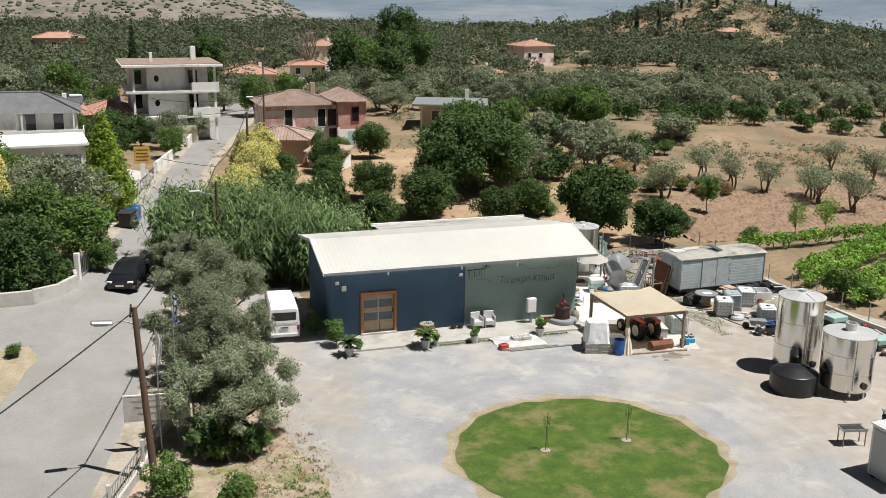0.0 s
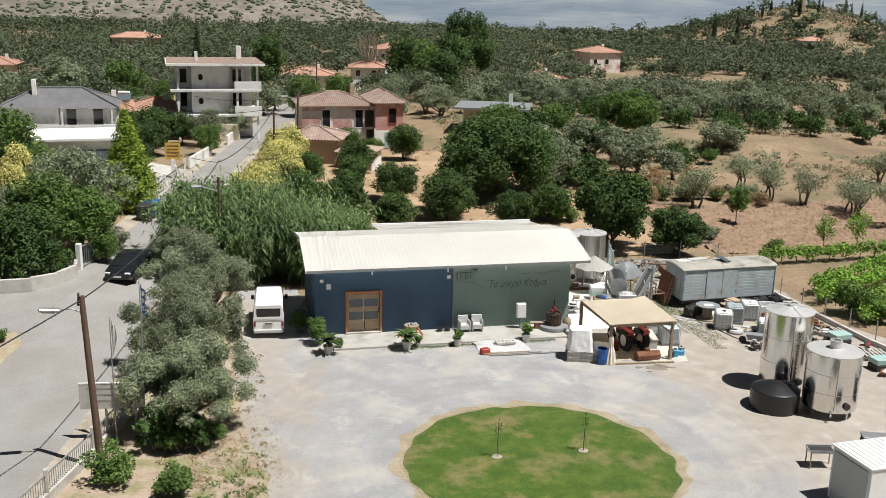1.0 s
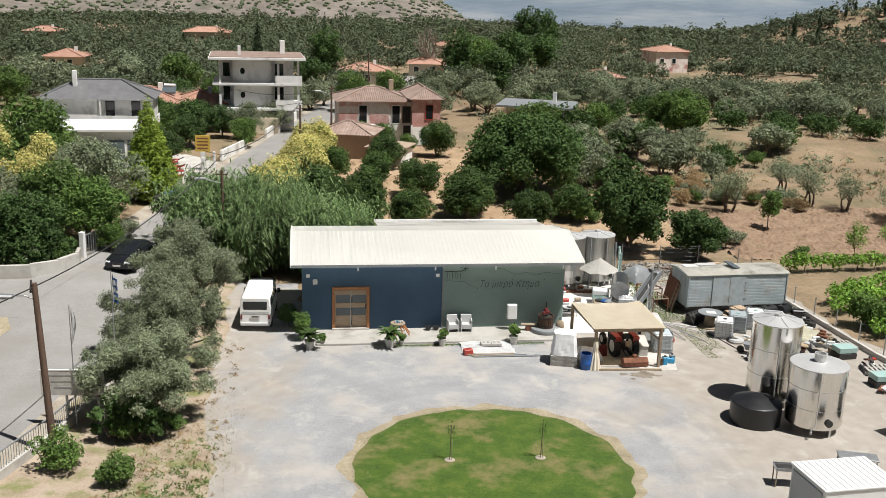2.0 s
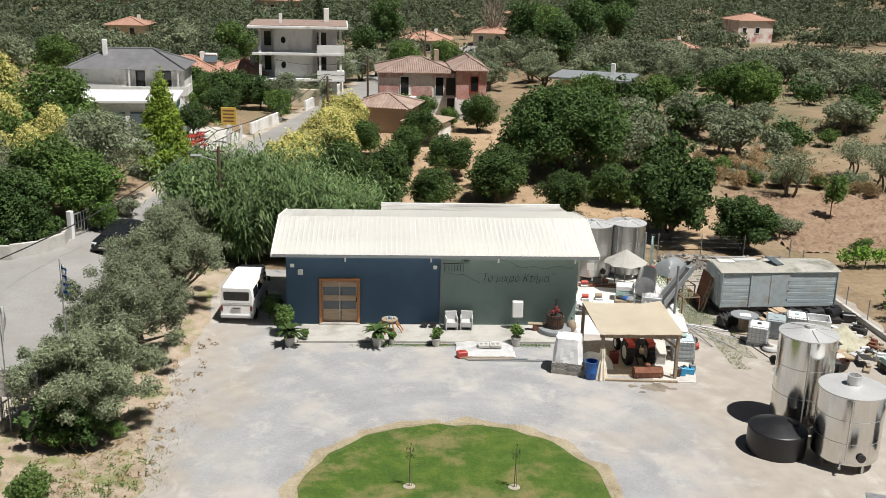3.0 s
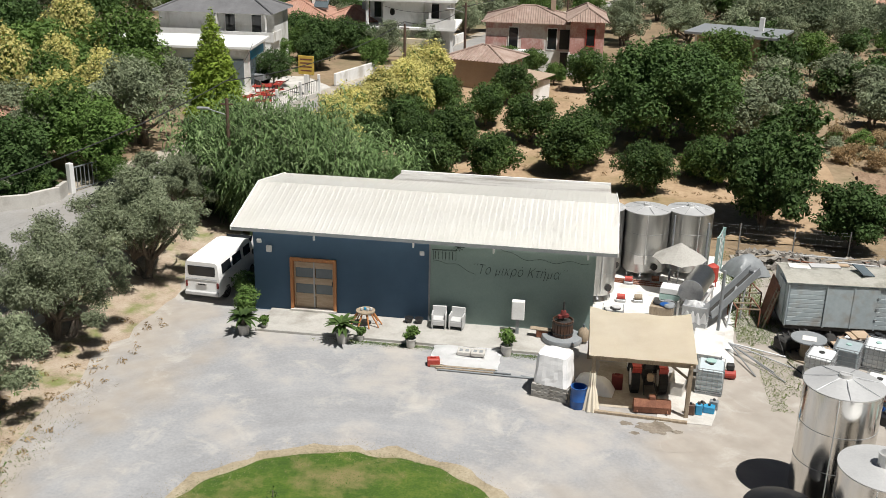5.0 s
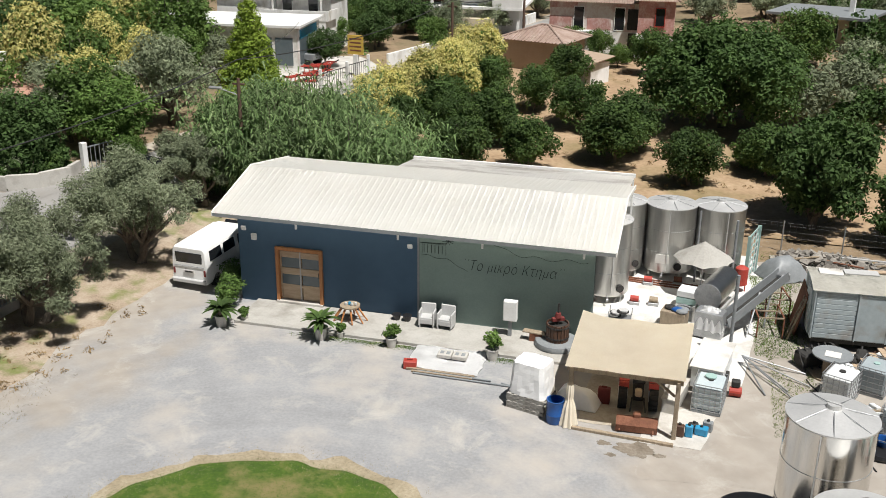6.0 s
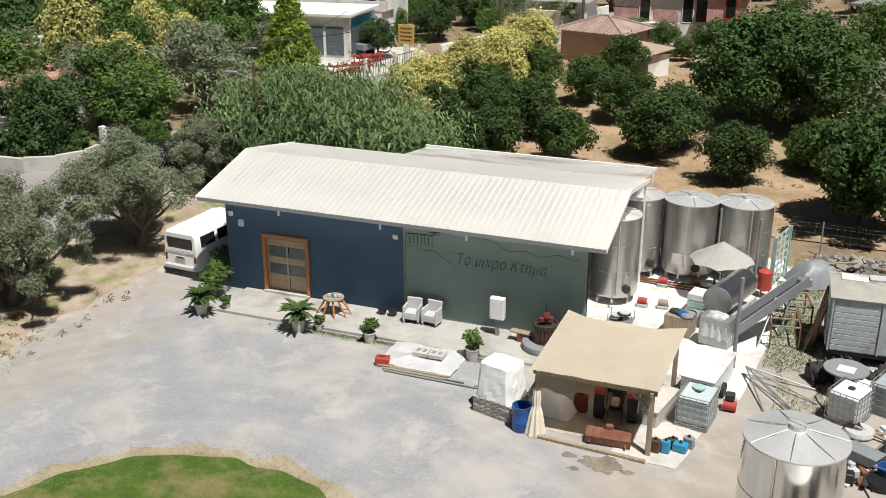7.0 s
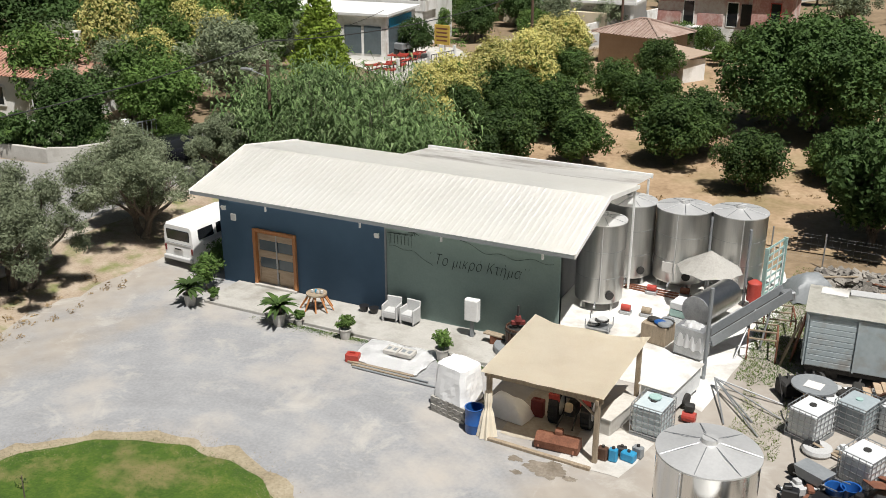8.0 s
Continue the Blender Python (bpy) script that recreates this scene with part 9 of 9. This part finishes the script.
# ---- fences ----
def wire_fence(pts, label, h=1.5, step=2.2):
    t = thing("wire_fence", pose(0, 0, 0), label, "fence")
    for a, b in zip(pts, pts[1:]):
        a, b = Vector((*a, 0)), Vector((*b, 0))
        n = max(1, int((b - a).length / step))
        for k in range(n):
            p = a.lerp(b, k / n)
            part("post", Mesh().cyl((p.x, p.y, -0.05), 0.035, h + 0.1, seg=8), M_GALV, t)
        w = Mesh()
        for z in (0.1, 0.4, 0.7, 1.0, 1.3, h - 0.05):
            w.rod(a + Vector((0, 0, z)), b + Vector((0, 0, z)), 0.0018, 3)
        m2 = int((b - a).length / 0.3)
        for k in range(m2):
            p = a.lerp(b, k / m2)
            w.rod(p + Vector((0, 0, 0.1)), p + Vector((0, 0, h - 0.05)), 0.0016, 3)
        part("wire_mesh", w, M_GALV, t)
    return t


wire_fence([(13, 13.2), (22, 12.9), (30.4, 12.4)], "wire mesh fence on thin posts behind the yard")
wire_fence([(30.6, 12.4), (30.2, 3.0), (30.9, -6.0), (32.5, -16), (33.5, -26)], "wire mesh fence on thin posts by the vineyard", 1.3)
t = thing("low_wall", pose(0, 0, 0), "low pale concrete kerb wall under the vineyard fence", "wall")
for a, b in (((30.0, 4), (30.5, -6)), ((30.5, -6), (32.1, -16)), ((32.1, -16), (33.1, -26))):
    d = Vector(b) - Vector(a)
    mid = (Vector(a) + Vector(b)) / 2
    part("wall_section", Mesh().box((mid.x, mid.y, 0.14), (d.length, 0.2, 0.3), (0, 0, math.degrees(math.atan2(d.y, d.x)))), M_CONC, t)
for k in range(9):
    x, y = 29.0 + rs.uniform(-0.5, 0.5), -4.6 - 1.25 * k + rs.uniform(-0.3, 0.3)
    if k % 3 == 0:
        pallet(pose(x, y, 0.02, 0, 0, rs.uniform(-20, 20)))
        t = pallet(pose(x, y, 0.165, 0, 0, rs.uniform(-20, 20)))
    elif k % 3 == 1:
        t = thing("crate", pose(x, y, 0, 0, 0, rs.uniform(0, 90)), "green plastic crates stacked by the fence", "crate", "crates by the fence")
        for q in range(2):
            part("crate", Mesh().box((0, 0, 0.18 + 0.34 * q), (1.1, 0.8, 0.3), bevel=0.02), M_TEAL if q else M_DARK, t)
    else:
        t = thing("scrap_heap", pose(x, y, 0, 0, 0, rs.uniform(0, 90)), "jumble of red and dark scrap by the fence", "scrap", "scrap by the fence")
        for q in range(7):
            part("piece", Mesh().box((rs.uniform(-0.5, 0.5), rs.uniform(-0.4, 0.4), 0.1 + 0.08 * q), (rs.uniform(0.3, 0.9), rs.uniform(0.1, 0.4), 0.08), tuple(rs.uniform(-25, 25, 3))), (M_RED, M_DARK, M_RUST, M_GREYP)[q % 4], t)
# equipment near the tanks
t = thing("work_table", pose(18.6, -19.4, 0, 0, 0, -12), "small steel work table with a tray", "table")
part("tray", Mesh().box((0, 0, 0.75), (1.1, 0.6, 0.05)).box((0, 0.29, 0.8), (1.1, 0.03, 0.1)).box((0, -0.29, 0.8), (1.1, 0.03, 0.1)), M_GALV, t)
part("grill", Mesh().box((0, 0, 0.785), (0.95, 0.48, 0.02)), M_DARK, t)
for a in (-0.5, 0.5):
    for b in (-0.25, 0.25):
        part("leg", Mesh().box((a, b, 0.37), (0.04, 0.04, 0.75)), M_PLANK, t)
t = thing("refrigerated_box", pose(18.6, -22.9, 0, 0, 0, 4), "white insulated box container with ribbed roof", "container")
part("body", Mesh().box((0.3, 0, 1.15), (3.0, 2.2, 2.2), bevel=0.03), M_WHITE, t)
roof = part("roof", Mesh().box((0.3, 0, 2.29), (3.1, 2.3, 0.07), bevel=0.015), M_WHITE, t)
for k in range(12):
    part("roof_rib", Mesh().box((-1.1 + 0.255 * k, 0, 2.338), (0.09, 2.2, 0.03), bevel=0.008), M_WHITE, roof)
part("rear_door", Mesh().box((-1.22, 0.0, 1.15), (0.05, 1.9, 1.95), bevel=0.01), M_GREYP, t)
part("skid", Mesh().box((0.3, 0.8, 0.05), (3.0, 0.2, 0.12)).box((0.3, -0.8, 0.05), (3.0, 0.2, 0.12)), M_DARK, t)
t = thing("metal_bench", pose(22.2, -18.4, 0, 0, 0, -20), "grey metal workbench with dark parts under it", "bench")
part("top", Mesh().box((0, 0, 0.62), (1.6, 0.7, 0.06), bevel=0.01), M_GALV, t), part("shelf", Mesh().box((-0.1, 0.1, 0.25), (1.3, 0.5, 0.3), bevel=0.03), M_DARK, t)
for a in (-0.72, 0.72):
    part("leg", Mesh().box((a, -0.28, 0.3), (0.05, 0.05, 0.6)), M_GALV, t), part("leg", Mesh().box((a, 0.28, 0.3), (0.05, 0.05, 0.6)), M_GALV, t)
t = thing("grey_skip", pose(26.8, -15.6, 0, 0, 0, 15), "dark grey sheet steel skip by the fence", "skip")
part("body", Mesh().prism([(-0.8, 0.1), (0.8, 0.1), (1.1, 1.2), (-1.1, 1.2)], 1.6, axis="y", at=-0.8), M_GREYMETAL, t)
# saplings on the lawn
for x, y in ((5.3, -16.2), (9.15, -16.3)):
    t = thing("lawn_sapling", pose(x, y, 0.02), "thin young sapling tied to a stake on the lawn", "sapling", "lawn saplings")
    part("stem", Mesh().rod((0, 0, 0), (0.03, 0, 1.6), 0.018, 5), M_BARK, t), part("stake", Mesh().rod((0.08, 0, 0), (0.08, 0, 0.9), 0.015, 5), M_PLANK, t)
    part("leaves", cards_mesh("sapling_leaves", leaf_cloud([(0, 0, 1.45, 0.2, 0.3), (0.05, 0, 1.15, 0.18, 0.2)], 45, 0.10, 77, 0.5), L_CITRUS), None, t)
    part("soil_ring", Mesh().cyl((0, 0, 0), 0.22, 0.02, seg=14), M_SAND, t)

# ---- vineyard ----
random.seed(51)
def vine_row(L, seed):
    rs = np.random.RandomState(seed)
    cl = []
    for k in range(int(L / 0.55)):
        cl.append((k * 0.55, rs.uniform(-0.12, 0.12), rs.uniform(0.75, 1.05), rs.uniform(0.42, 0.62), rs.uniform(0.4, 0.55)))
    v = leaf_cloud(cl, int(L * 190), 0.22, seed, 0.8, 0.4)
    return cards_mesh("vine_leaves", v, L_VINE), int(L / 1.4)


bm = bmesh.new()
limb(bm, (0, 0, -0.02), (0.05, 0, 0.8), 0.035, 0.025, 5, 0.08, np.random.RandomState(6))
STEM = finish("vine_stem", bm, M_BARK)


def vine_parts(t, row):
    part("leaves", row[0], None, t)
    for q in range(row[1]):
        part("stem", STEM, None, t, at=pose(1.4 * q, 0, 0, 0, 0, 70 * q))


VR = [vine_row(14.0, 200), vine_row(14.0, 201)]
for k in range(1, 9):
    x, y = 31.8 + 0.62 * k * 0.2, 5.4 - 2.15 * k
    t = thing("vine_row", pose(x + (0.9 if k % 2 else 0), y, 0, 0, 0, 27), "trained row of bright green grape vines", "vine", "vine rows")
    vine_parts(t, VR[k % 2])
    t2 = copy_thing(t, pose(x + 13.2, y + 6.7, 0, 0, 0, 27))
t = thing("vine_hedge", pose(33.5, 10.6, 0, 0, 0, 4), "low leafy vine hedge along the ploughed field", "vine", "vine rows")
vine_parts(t, VR[0])
tree("shrub", BUSHG[0], 32.6, -1.0, "bushy bright green plant at the vineyard edge", "shrub", scale=1.25)
tree("shrub", BUSHG[1], 33.6, -2.4, "bushy bright green plant at the vineyard edge", "shrub", scale=1.0)
